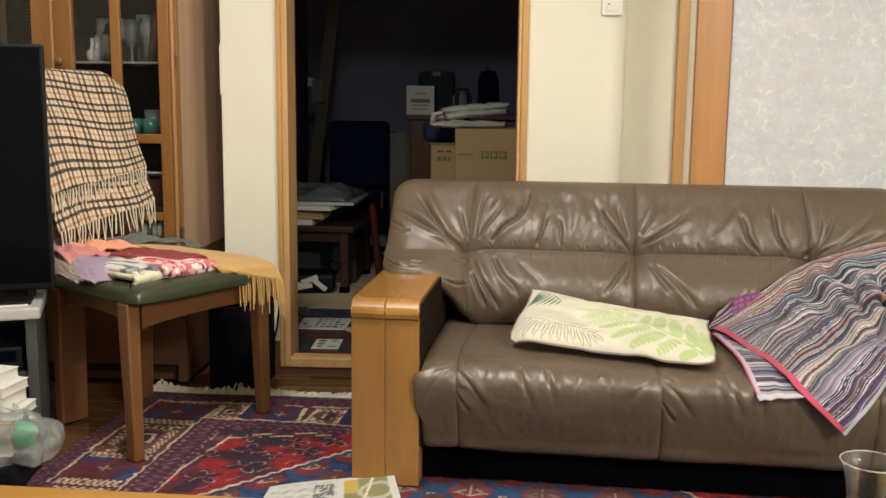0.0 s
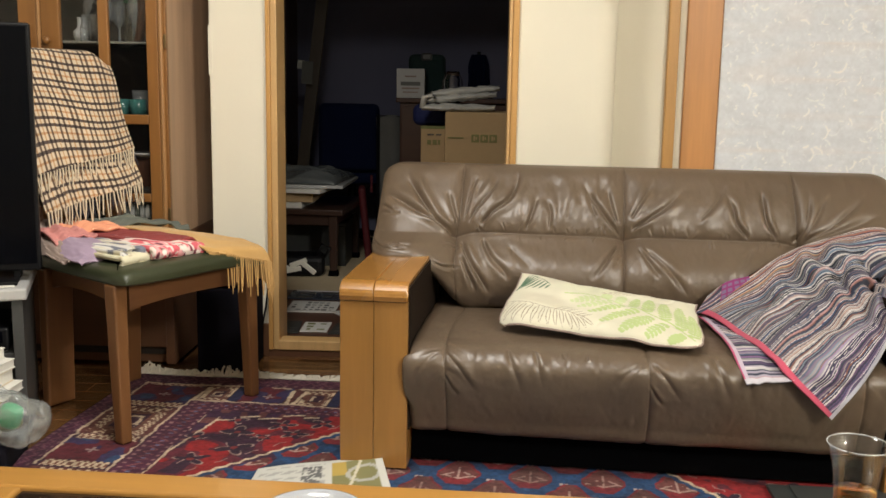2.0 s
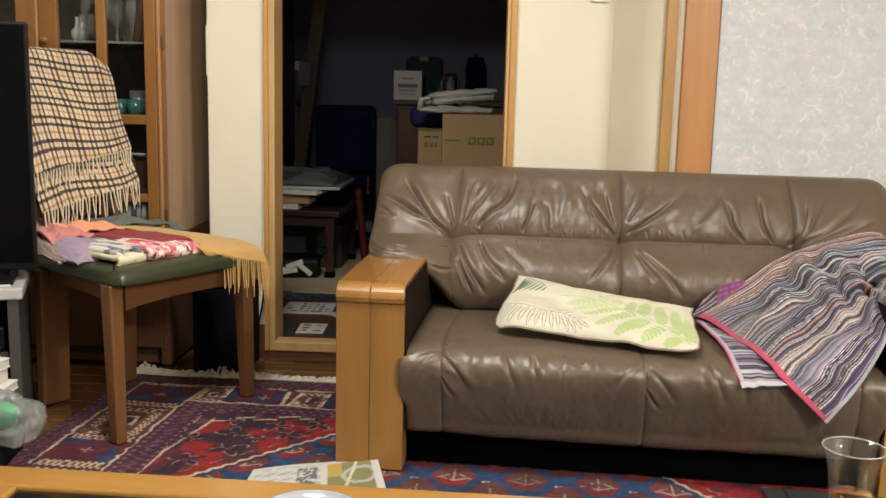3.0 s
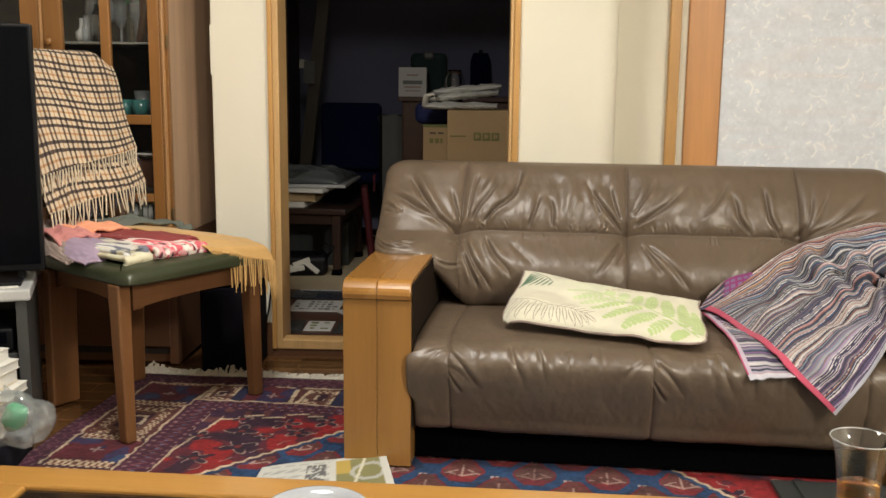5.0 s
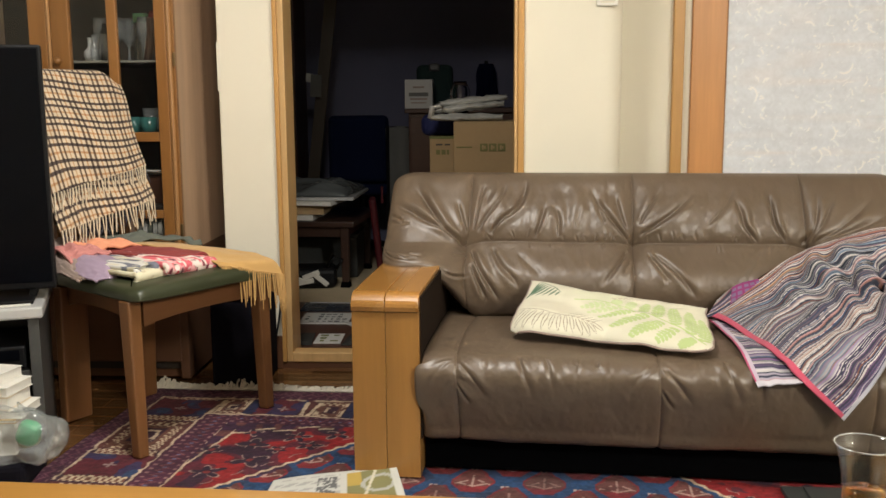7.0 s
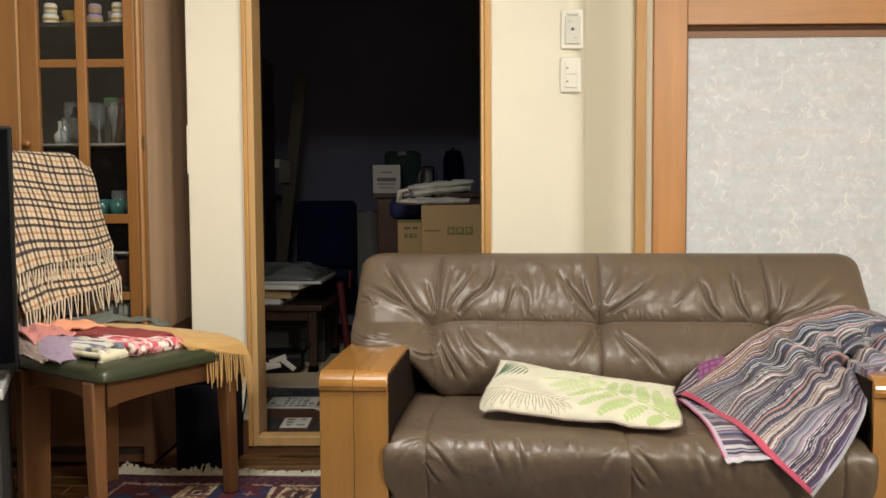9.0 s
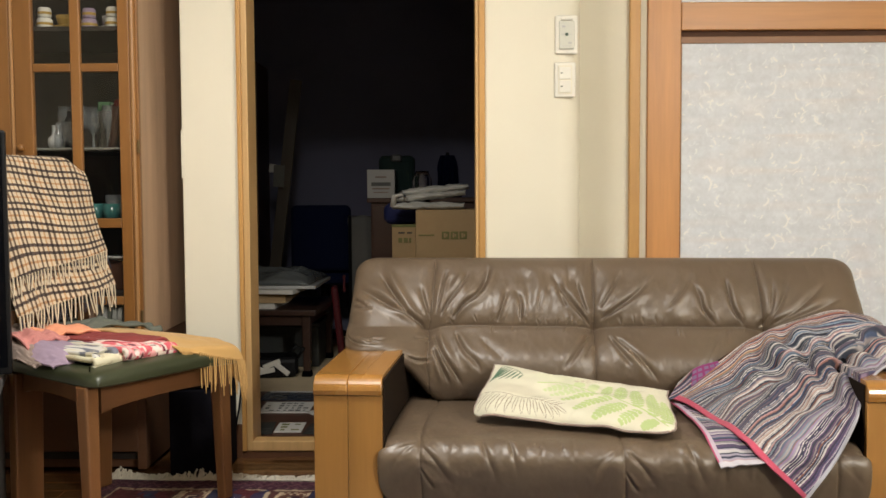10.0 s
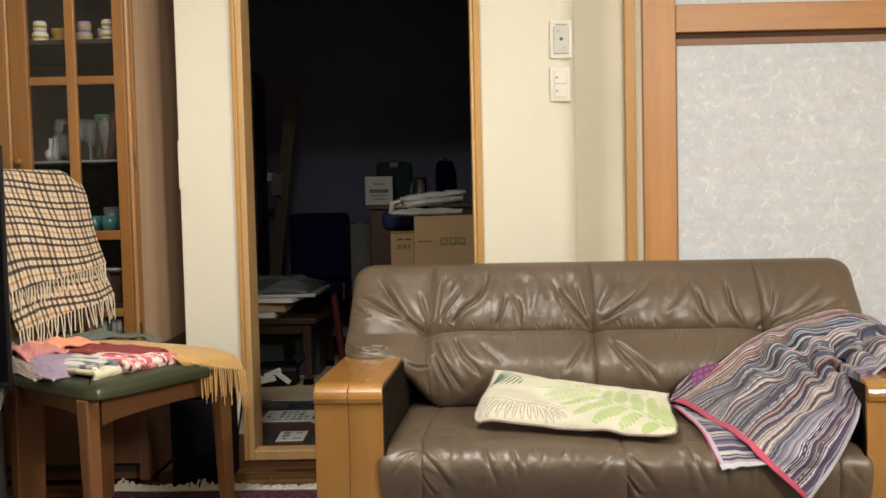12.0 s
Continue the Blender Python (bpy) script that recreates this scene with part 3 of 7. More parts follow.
    put((np.abs(us - 0.367 + rag) < 0.0034) & (v > 0.28), CREAM, 0.75)
    # purple corner cut off by a cream angular vine
    fu = us - 0.366
    vine = np.where(us < 0.41, 0.354 + (0.41 - us) * 6.4, 0.354 - (us - 0.41) * 0.23 + 0.010 * np.sign(np.sin(us * 48)))
    put(field & (v < vine), (0.055, 0.018, 0.050))
    put(field & (v < vine) & (n4 > 0.35), (0.15, 0.05, 0.05))
    put(field & (np.abs((v - vine) * np.where(us < 0.41, 0.22, 1.0) + rag * 0.6) < 0.0055) & (us < 0.70), CREAM, 0.92)
    # dark hooked flowers with pale outlines
    for k, (cu, cv, r) in enumerate(((0.50, 0.45, 0.050), (0.61, 0.375, 0.045), (0.53, 0.565, 0.055), (0.445, 0.66, 0.050), (0.72, 0.345, 0.04), (0.58, 0.48, 0.03), (0.40, 0.50, 0.035), (0.66, 0.44, 0.04), (0.47, 0.355, 0.030),
                                     (1.85, 0.50, 0.05), (1.95, 0.62, 0.055), (1.80, 0.70, 0.05))):
        du, dv = u - cu, v - cv
        rad, ang = np.hypot(du, dv), np.arctan2(dv, du)
        rim = r * (0.70 + 0.30 * np.cos((4 + k % 2) * ang + k)) + 0.006 * n4
        put(field & (rad < rim), (0.030, 0.012, 0.030))
        put(field & (np.abs(rad - rim * 0.95) < 0.0034) & (np.sin(3 * ang + 2 * k) > -0.25), (0.42, 0.30, 0.25), 0.85)
        put(field & (rad < 0.010), (0.22, 0.03, 0.03))
    # zigzag edge of the blue medallion
    away = np.abs(u - 1.165)
    diag = v - (0.412 + 1.24 * (away - 0.39)) + 0.013 * (np.abs(((away + 0.8 * v) / 0.026) % 2 - 1) - 0.5)
    put(field & (np.abs(diag + 0.06) < 0.004) & (np.sin(u * 110) > 0.2), (0.36, 0.24, 0.22), 0.8)
    blue = field & (diag > 0)
    put(blue, BLUE)
    put(blue & (n1 + 0.4 * n4 > 0.40), (0.014, 0.036, 0.090))
    put(blue & (diag < 0.11) & (n1 < -0.1), (0.055, 0.018, 0.050))
    put(field & (np.abs(diag) < 0.0085), CREAM)
    # rows of red shield flowers with cream veins in the blue ground
    for row in range(5):
        cv = 0.318 + 0.1075 * row
        for k in range(13):
            cu = 0.339 + 0.180 * k + 0.085 * (row % 2)
            du, dv = u - cu, v - cv
            lens = np.abs(du) / 0.062 + 0.55 * np.abs(dv - 0.006) / 0.058 + 0.06 * n4
            hexa = blue & (diag > 0.035) & (lens < 1.0) & (np.abs(dv) < 0.072) & (np.abs(du) < 0.055)
            tone = 0.5 + 0.5 * math.sin(k * 2.3 + row * 1.7)
            put(hexa, (0.16 + 0.08 * tone, 0.022, 0.028))
            put(hexa & (dv < 0.034) & (lens < 0.86), (0.11 + 0.05 * tone, 0.045, 0.040))
            vein = (np.abs(du) < 0.0036) & (dv > -0.035) & (dv < 0.036)
            vein |= (np.abs(dv - 0.036 + 0.55 * np.abs(du)) < 0.0046) & (np.abs(du) < 0.036)
            vein |= (np.abs(dv - 0.004 - 0.75 * (np.abs(du) - 0.02)) < 0.0044) & (np.abs(du) > 0.012) & (np.abs(du) < 0.045)
            put(hexa & vein & (n2 > -0.6), (0.48, 0.33, 0.28), 0.35 + 0.55 * tone)
        for k in range(13):
            cu = 0.421 + 0.180 * k + 0.085 * (row % 2)
            put(blue & (diag > 0.05) & (np.abs(np.abs(u - cu) - 0.006) < 0.0036) & (np.abs(v - cv - 0.035) < 0.006), (0.46, 0.37, 0.34), 0.9)
    n3 = value_noise(u * 150, v * 150, 12)
    return np.clip(0.74 * c * (1 + 0.20 * n2[..., None] + 0.14 * n1[..., None] + 0.28 * n3[..., None]), 0.003, 0.9)


rug = tagged(thing("rug", "worn red and navy patterned oriental rug with cream fringe", "rug", RUG_AT, RUG_TURN))


def far_edge(u, v=0.0):
    """How far the worn end has crept out beyond a straight edge."""
    return (0.031 + 0.040 * np.clip(u, 0, 1)) * (1 - smooth(0.0, 0.15, v))


def rug_sheet(name, u0, u1, v0, v1, cell, parent):
    nu, nv = int((u1 - u0) / cell), int((v1 - v0) / cell)
    u, v = np.meshgrid(np.linspace(u0, u1, nu), np.linspace(v0, v1, nv), indexing="ij")
    z = 0.011 + 0.0016 * value_noise(u * 5, v * 5, 8) + 0.0008 * value_noise(u * 90, v * 90, 9)
    z = np.where((u <= 0.004) | (v <= 0.004), 0.001, z)
    p = np.stack([u + 0.006 * value_noise(v * 4, u * 0 + 1, 2) * (u < 0.01), far_edge(u, v) - v, z], -1)[:, ::-1]
    return part_mesh(name, grid_mesh(name, p, rug_pattern(u, v)[:, ::-1]), M_RUG, parent, smooth=True)


rug_sheet("woven_field", 0, RW, 0, 1.02, 0.0030, rug)
rug_sheet("woven_end", 0, RW, 1.02, RL, 0.02, rug)
rng = random.Random(5)
fr = bmesh.new()
for k in range(900):
    u = RW * (k + rng.random()) / 900
    ln = 0.034 + 0.022 * rng.random()
    e = float(far_edge(u))
    heap = 0.5 + 0.5 * math.sin(u * 31 + 1.3 * math.sin(u * 17))
    side, up = rng.uniform(-0.035, 0.035), rng.uniform(0.0, 0.010) + (0.030 * heap * rng.random() if u < 0.40 else 0.006 * heap)
    tube([(u, e - 0.003, 0.010), (u + side * 0.4, e + ln * 0.5, 0.010 + up), (u + side, e + ln, 0.007 + up * 0.4 * rng.random())], 0.0048, 4, fr, 0.7)
tagged(part("fringe", fr, M_FRINGE, rug, "matted cream cotton fringe"), kind="stuff")

# ---- sofa ----
SX, SHALF = 0.489, 0.750
AW = 0.172
TUFTS = (-0.018, 0.466, 0.955)
# the sofa stands slightly askew: turned about its one front corner
SOFA_TURN = Matrix.Translation((-0.26, 2.365, -0.001)) @ pose(0, 0, 0, 0, 0, -4.5) @ Matrix.Translation((0.26, -2.365, 0))
SEAM_Z = 0.536


def fold_field(a, b, folds):
    """Depth of creases: each fold is (a0, b0, a1, b1, width, depth, bend)."""
    h = np.zeros_like(a)
    for a0, b0, a1, b1, w, d, bend in folds:
        da, db = a1 - a0, b1 - b0
        ln = math.hypot(da, db)
        s = ((a - a0) * da + (b - b0) * db) / ln ** 2
        off = ((a - a0) * db - (b - b0) * da) / ln
        off = off - bend * ln * 4 * s * (1 - s)
        fade = smooth(-0.06, 0.10, s) * (1 - smooth(0.55, 1.05, s))
        wide = w * (0.55 + 1.1 * np.clip(s, 0, 1))
        h += fade * d * (-np.exp(-(off / wide) ** 2) + 0.62 * np.exp(-((off - 2.1 * wide) / (1.7 * wide)) ** 2) + 0.38 * np.exp(-((off + 2.2 * wide) / (1.7 * wide)) ** 2))
    return h


# creases round the buttons, in centimetres from the button named first: points along each, then width and depth in millimetres
CREASES_END = (((-1, 0), (-6.5, 3.2), (-11.5, 8.6), (-14.8, 12.4), (-18, 15.2), 5.5, 12), ((-6.5, 3), (-13, 5.9), (-18.4, 8.6), (-24.5, 10.7), 5, 10), ((-0.7, 2.9), (-2.5, 6.9), (-4.3, 11.7), 4.5, 7),
               ((-20, 5.6), (-24.8, 7.4), 3.5, 5), ((-18, 5.0), (-24.5, 4.9), 3, 4), ((0.3, -3.6), (-2.2, -3.9), (-5, -4.6), 3, 5), ((-25, -7.5), (-21.5, -8.8), (-12.5, -9.5), 5, 7),
               ((-19.5, -6.8), (-15.8, -8.6), 4, 4), ((-16.5, -6.5), (-12, -7.8), 4, 4), ((0.7, -9.4), (-3.6, -12), (-6.5, -12.1), 4, 4))
CREASES_FIRST = (((1.4, 3.5), (3.2, 12.4), (4.3, 15.8), 3.5, 5), ((2.9, 2.9), (5, 6.9), (9.4, 12.4), (10.4, 15.8), 5, 8), ((6.5, 2.2), (9.4, 5.6), (13.7, 9), (16.2, 13.7), (16.6, 17.8), 5.5, 11),
                 ((19.8, 1.2), (21.6, 6.3), (22.7, 11), 5, 7), ((26.6, 1.5), (26.6, 6.3), (24.8, 10.3), 5, 5), ((31.7, 4.2), (33, 11), 6, 3.5),
                 ((1.4, -2.6), (3.6, -7.3), (7.2, -12.8), (10.4, -17.5), 5, 10), ((1.4, -6.7), (3.6, -11.4), (6.5, -16.9), 4.5, 9), ((7.2, -2.6), (10, -6.7), (13.7, -10), (15.8, -13.5), 5.5, 7), ((15, -4), (19.4, -7.3), (23, -10), 8, 3.5))
CREASES_MIDDLE = (((-1.8, 1), (-6.1, 5.8), (-9.7, 10.5), (-13.3, 16), 5, 8), ((-2.2, 3.7), (-4, 8.5), (-5.4, 14), 4.5, 6), ((-8.3, 5.1), (-11.2, 11.2), 5, 4.5), ((-1.8, -2.4), (-5.4, -7.1), (-9.7, -12.6), 5, 7), ((-1, -5), (-3.2, -8.5), 4, 4),
                  ((2, 5.2), (5.1, 9.8), (9.1, 16.5), 4.5, 6), ((2.4, 2.2), (7.5, 5.2), (13, 9), (19.4, 15.4), 5.5, 10), ((21.7, 4.5), (26.5, 9.8), (30, 15.8), 6, 6), ((4.3, -3.4), (8.3, -8.2), (10.7, -10.5), 5, 5), ((5.9, -3.4), (13, -9), (18.6, -15.8), 5, 6))
CREASES_LAST = (((-13.8, 0.8), (-17, 4.5), (-17.8, 8.2), (-20, 12.8), 5, 9), ((-5.9, 0.8), (-8.3, 5.2), (-9, 10.5), (-9.9, 15), 5, 9), ((-12.2, -2.3), (-17, -9), (-17.8, -12.8), 7, 3),
                ((-1.2, 0.8), (2.8, 5.2), (4.3, 15), 4.5, 6), ((1.2, 1.1), (5.1, 6), (9.9, 15), 4.5, 6), ((2, 0.8), (9.9, 5.2), (21, 14.2), 5, 8), ((2.8, 0.4), (13, 4.5), (24.2, 9), 5, 9))


def crease_field(a, b, line, w, d):
    """Depth of one crease along a bent line: a sharp valley with a swollen lip on either side."""
    line = np.array(line)
    h = np.zeros_like(a)
    near = (a > line[:, 0].min() - 6 * w) & (a < line[:, 0].max() + 6 * w) & (b > line[:, 1].min() - 6 * w) & (b < line[:, 1].max() + 6 * w)
    pa, pb = a[near], b[near]
    p = spline(line, 15)
    best, off, along = np.full(pa.shape, 9.0), np.zeros(pa.shape), np.zeros(pa.shape)
    for k in range(14):
        (xa, ya), (xb, yb) = p[k], p[k + 1]
        ln = math.hypot(xb - xa, yb - ya)
        t = ((pa - xa) * (xb - xa) + (pb - ya) * (yb - ya)) / ln ** 2
        tc = np.clip(t, 0, 1)
        dist = np.hypot(pa - xa - tc * (xb - xa), pb - ya - tc * (yb - ya))
        sgn = np.sign((pa - xa) * (yb - ya) - (pb - ya) * (xb - xa))
        new_best = dist < best
        best = np.where(new_best, dist, best)
        off = np.where(new_best, dist * sgn, off)
        along = np.where(new_best, (k + tc) / 14, along)
    wide = w * (0.55 + 0.75 * along)
    fade = smooth(0.0, 0.18, along + 0.06) * (1 - smooth(0.62, 1.0, along))
    h[near] = fade * d * (-np.exp(-np.abs(off / (0.75 * wide)) ** 1.5) + 0.55 * np.exp(-((off - 2.0 * wide) / (1.5 * wide)) ** 2) + 0.40 * np.exp(-((off + 2.1 * wide) / (1.6 * wide)) ** 2))
    return h


def back_creases(a, b):
    h = np.zeros_like(a)
    for tx, m, creases in ((TUFTS[0], 1, CREASES_END), (TUFTS[0], 1, CREASES_FIRST), (TUFTS[1], 1, CREASES_MIDDLE), (TUFTS[2], 1, CREASES_LAST), (TUFTS[2], -1, CREASES_END[5:])):
        for *line, w, d in creases:
            h += crease_field(a, b, [(tx + m * x / 100, SEAM_Z + z / 100) for x, z in line], w * 0.00150, d * 0.00112)
    # small puckers along the middle seam
    rng = random.Random(21)
    for k in range(40):
        x = rng.uniform(TUFTS[0] + 0.03, TUFTS[2] - 0.03)
        up = rng.choice((1, 1, 1, -1))
        lean = rng.uniform(-0.012, 0.012)
        h += crease_field(a, b, [(x, SEAM_Z + 0.004 * up), (x + lean, SEAM_Z + up * rng.uniform(0.014, 0.034))], rng.uniform(0.002, 0.0042), rng.uniform(0.0012, 0.0028))
    return h


def sofa_back(parent):
    x = np.linspace(SX - 0.766, SX + 0.766, 900)
    prof = spline([(2.93, 0.306), (2.845, 0.312), (2.806, 0.366), (2.818, 0.445), (2.886, 0.518), (2.922, 0.585), (2.968, 0.660),
                  (3.035, 0.722), (3.105, 0.706), (3.14, 0.60), (3.13, 0.42), (3.06, 0.315)], 340)
    y0, z0 = prof[:, 0], prof[:, 1]
    X, Y, Z = x[:, None] + 0 * y0, y0[None] + 0 * x[:, None], z0[None] + 0 * x[:, None]
    inner = SHALF - AW
    lift = smooth(inner - 0.115, inner + 0.060, np.abs(X - SX))
    zb = 0.300 + 0.150 * lift
    Z = np.where(Z < SEAM_Z, zb + (Z - 0.300) * (SEAM_Z - zb) / (SEAM_Z - 0.300), Z)
    Y = Y - 0.075 * smooth(inner - 0.16, inner + 0.09, np.abs(X - SX)) * np.exp(-((Z - 0.475) / 0.14) ** 2) * smooth(3.06, 2.96, Y)
    # rounded ends
    d = 0.766 - np.abs(X - SX)
    e = np.sqrt(np.clip(1 - (1 - np.clip(d / 0.085, 0, 1)) ** 2.4, 0.0, 1))
    cy, cz = 3.03 - (0.55 - Z) * 0.25, 0.56
    Y = cy + (Y - cy) * (0.35 + 0.65 * e)
    Z = cz + (Z - cz) * (0.66 + 0.34 * e)
    P = np.stack([X, Y, Z], -1)
    N = normals(P)
    front = smooth(3.06, 3.0, Y)
    zz = z0[None] + 0 * X
    # puffs between the buttons
    h = np.zeros_like(X)
    span = TUFTS[1] - TUFTS[0]
    ph = ((X - TUFTS[0]) / span) % 1.0
    mid = smooth(TUFTS[0] - 0.05, TUFTS[0], X) * smooth(TUFTS[2] + 0.05, TUFTS[2], X)
    h += 0.013 * np.sin(np.pi * ph) ** 0.7 * mid * np.exp(-((zz - 0.60) / 0.07) ** 2)
    h += 0.008 * np.sin(np.pi * ph) ** 0.7 * mid * np.exp(-((zz - 0.43) / 0.06) ** 2)
    h -= 0.013 * mid * np.exp(-np.abs(zz - SEAM_Z) / 0.012)
    for tx in TUFTS:
        h -= 0.011 * np.exp(-np.abs(X - tx) / 0.014) * smooth(0.33, 0.4, zz)
        h -= 0.017 * np.exp(-((X - tx) ** 2 + (zz - SEAM_Z) ** 2) / 0.032 ** 2)
        h -= 0.003 * (np.abs(X - tx) < 0.0022)
    h -= 0.003 * mid * (np.abs(zz - SEAM_Z) < 0.002)
    h += back_creases(X, zz) * (0.35 + 0.65 * smooth(0.0, 0.06, d))
    soft = smooth(SEAM_Z - 0.02, SEAM_Z + 0.03, zz) * smooth(0.71, 0.66, zz) * mid
    h += 0.0026 * value_noise(X * 9, zz * 9, 5) + 0.0008 * value_noise(X * 26, zz * 26, 6) + (0.25 + 0.75 * mid) * (0.0005 * value_noise(X * 70, zz * 55, 8) + 0.0003 * value_noise(X * 140, zz * 120, 9))
    h += 0.0060 * soft * value_noise(X * 21 + 0.9 * value_noise(X * 8, zz * 8, 25), zz * 6, 27) + 0.0018 * soft * value_noise(X * 44 + value_noise(X * 12, zz * 12, 28), zz * 14, 29)
    h += 0.004 * np.abs(value_noise(X * 24, zz * 2, 7)) * np.exp(-((zz - 0.700) / 0.02) ** 2)
    P = P + N * (h * front)[..., None]
    me = grid_mesh("back_cushion", P, wrap_v=True)
    bm = bmesh.new()
    bm.from_mesh(me)
    bm.verts.ensure_lookup_table()
    nv = P.shape[1]
    bm.faces.new([bm.verts[j] for j in range(nv)])
    bm.faces.new([bm.verts[(P.shape[0] - 1) * nv + j] for j in range(nv)][::-1])
    bmesh.ops.recalc_face_normals(bm, faces=bm.faces[:])
    bm.to_mesh(me)
    bm.free()
    ob = part_mesh("back_cushion", me, M_LEATHER, parent, "wrinkled brown leather with three buttoned tufts", smooth=True)
    for tx in TUFTS:
        i = int(np.argmin(np.abs(x - tx)))
        j = int(np.argmin(np.abs(z0[:160] - SEAM_Z)))
        b = part("button", lathe([(0, 0.002), (0.004, 0.0015), (0.006, 0.0), (0.007, -0.004)], 14), M_LEATHER, ob, smooth=True)
        b.matrix_local = Matrix.Translation(P[i, j]) @ pose(0, 0, 0, 75)


SEATS = (0.003, 0.499, 0.995)
# creases over the front edge beside each seam: metres along the seat and down its front
SEAT_CREASES = ((((0.010, 0.02), (0.045, 0.06), (0.085, 0.12)), 0.006, 0.005), (((0.006, 0.075), (0.022, 0.105), (0.04, 0.13)), 0.004, 0.006), (((0.155, -0.01), (0.165, 0.03), (0.200, 0.12)), 0.006, 0.005), (((0.22, -0.005), (0.228, 0.02), (0.245, 0.10)), 0.005, 0.0045),
                (((0.29, -0.005), (0.295, 0.015)), 0.003, 0.004), (((0.35, 0.0), (0.345, 0.02)), 0.003, 0.004), (((-0.02, 0.015), (-0.06, 0.06), (-0.075, 0.12)), 0.006, 0.003))


def sofa_seat(parent):
    half = SHALF - AW - 0.004
    x = np.linspace(SX - half, SX + half, 520)
    prof = spline([(3.00, 0.318), (2.80, 0.323), (2.60, 0.326), (2.44, 0.326), (2.378, 0.319), (2.343, 0.296), (2.335, 0.262), (2.347, 0.20), (2.368, 0.14),
                  (2.394, 0.094), (2.50, 0.084), (2.90, 0.085), (3.00, 0.15)], 230)
    y0, z0 = prof[:, 0], prof[:, 1]
    X, Y, Z = x[:, None] + 0 * y0, y0[None] + 0 * x[:, None], z0[None] + 0 * x[:, None]
    d = half - np.abs(X - SX)
    e = np.sqrt(np.clip(1 - (1 - np.clip(d / 0.03, 0, 1)) ** 2, 0, 1))
    Y = 2.72 + (Y - 2.72) * (0.965 + 0.035 * e)
    Z = 0.2 + (Z - 0.2) * (0.95 + 0.05 * e)
    # the front swells over the edges of the arms
    X = X + np.sign(X - SX) * 0.016 * smooth(2.362, 2.350, Y) * smooth(0.08, 0.0, d)
    P = np.stack([X, Y, Z], -1)
    N = -normals(P)
    arc = np.concatenate([[0], np.cumsum(np.hypot(np.diff(y0), np.diff(z0)))])
    edge = arc[np.argmin(np.abs(y0 - 2.370) + (z0 < 0.28) * 9)]
    A = arc[None] - edge + 0 * X            # distance over the front edge, positive down the front
    h = np.zeros_like(X)
    for sx in SEATS:
        dx = X - sx - 0.006 * np.sin(A * 9)
        h -= 0.0048 * np.exp(-np.abs(dx) / 0.008) + 0.0015 * (np.abs(dx) < 0.002)
    rng = random.Random(8)
    folds = []
    for sx in SEATS:
        for m in (-1, 1):
            for k in range(4):
                s0 = rng.uniform(-0.02, 0.06)
                folds.append((sx + m * 0.006, s0, sx + m * rng.uniform(0.05, 0.13), s0 + rng.uniform(0.05, 0.16), rng.uniform(0.005, 0.009), rng.uniform(0.002, 0.0045), m * rng.uniform(0, 0.1)))
    for k in range(34):
        xx = rng.uniform(SX - half + 0.05, SX + half - 0.05)
        folds.append((xx, rng.uniform(-0.03, 0.01), xx + rng.uniform(-0.03, 0.05), rng.uniform(0.04, 0.14), rng.uniform(0.004, 0.010), rng.uniform(0.0012, 0.0036), rng.uniform(-0.06, 0.06)))
    for k in range(14):
        xx = rng.uniform(SX - half + 0.05, SX + half - 0.05)
        folds.append((xx, rng.uniform(0.17, 0.19), xx + rng.uniform(-0.05, 0.05), rng.uniform(0.08, 0.12), 0.008, rng.uniform(0.001, 0.003), 0.02))
    h += 0.26 * fold_field(X, A, folds)
    for sx in SEATS[:2]:
        for line, wide, deep in SEAT_CREASES:
            h += crease_field(X, A, [(sx + x, a) for x, a in line], wide * 1.2, deep * 0.75)
    h += 0.0035 * value_noise(X * 7, A * 7, 15) + 0.0012 * value_noise(X * 22, A * 22, 16) + 0.0005 * value_noise(X * 70, A * 55, 19) + 0.0003 * value_noise(X * 130, A * 110, 20)
    h += 0.0030 * value_noise(X * 17 + 5 * A, A * 2, 18) * smooth(0.0, 0.05, A)
    h += 0.0022 * value_noise(X * 30, A * 4, 17) * np.exp(-(A / 0.03) ** 2)
    h *= smooth(2.95, 2.85, Y) * smooth(0.05, 0.1, d + 0.05)
    P = P + N * h[..., None]
    me = grid_mesh("seat_cushion", P, wrap_v=True)
    bm = bmesh.new()
    bm.from_mesh(me)
    bm.verts.ensure_lookup_table()
    nv = P.shape[1]
    bm.faces.new([bm.verts[j] for j in range(nv)])
    bm.faces.new([bm.verts[(P.shape[0] - 1) * nv + j] for j in range(nv)][::-1])
    bmesh.ops.recalc_face_normals(bm, faces=bm.faces[:])
    bm.to_mesh(me)
    bm.free()
    part_mesh("seat_cushion", me, M_LEATHER, parent, "brown leather seat with stitched seams", smooth=True)


def profile_block(outline, x0, x1, bevel):
    """A block of width x1 - x0 with an outline in y and z."""
    bm = bmesh.new()
    a = [bm.verts.new((x0, y, z)) for y, z in outline]
    b = [bm.verts.new((x1, y, z)) for y, z in outline]
    for i in range(len(outline)):
        j = (i + 1) % len(outline)
        bm.faces.new((a[i], a[j], b[j], b[i]))
    rims = [bm.faces.new(a[::-1]), bm.faces.new(b)]
    edges = list({e for f in rims for e in f.edges})
    bmesh.ops.recalc_face_normals(bm, faces=bm.faces[:])
    bmesh.ops.bevel(bm, geom=edges, offset=bevel, segments=2, profile=0.5, affect="EDGES")
    return bm


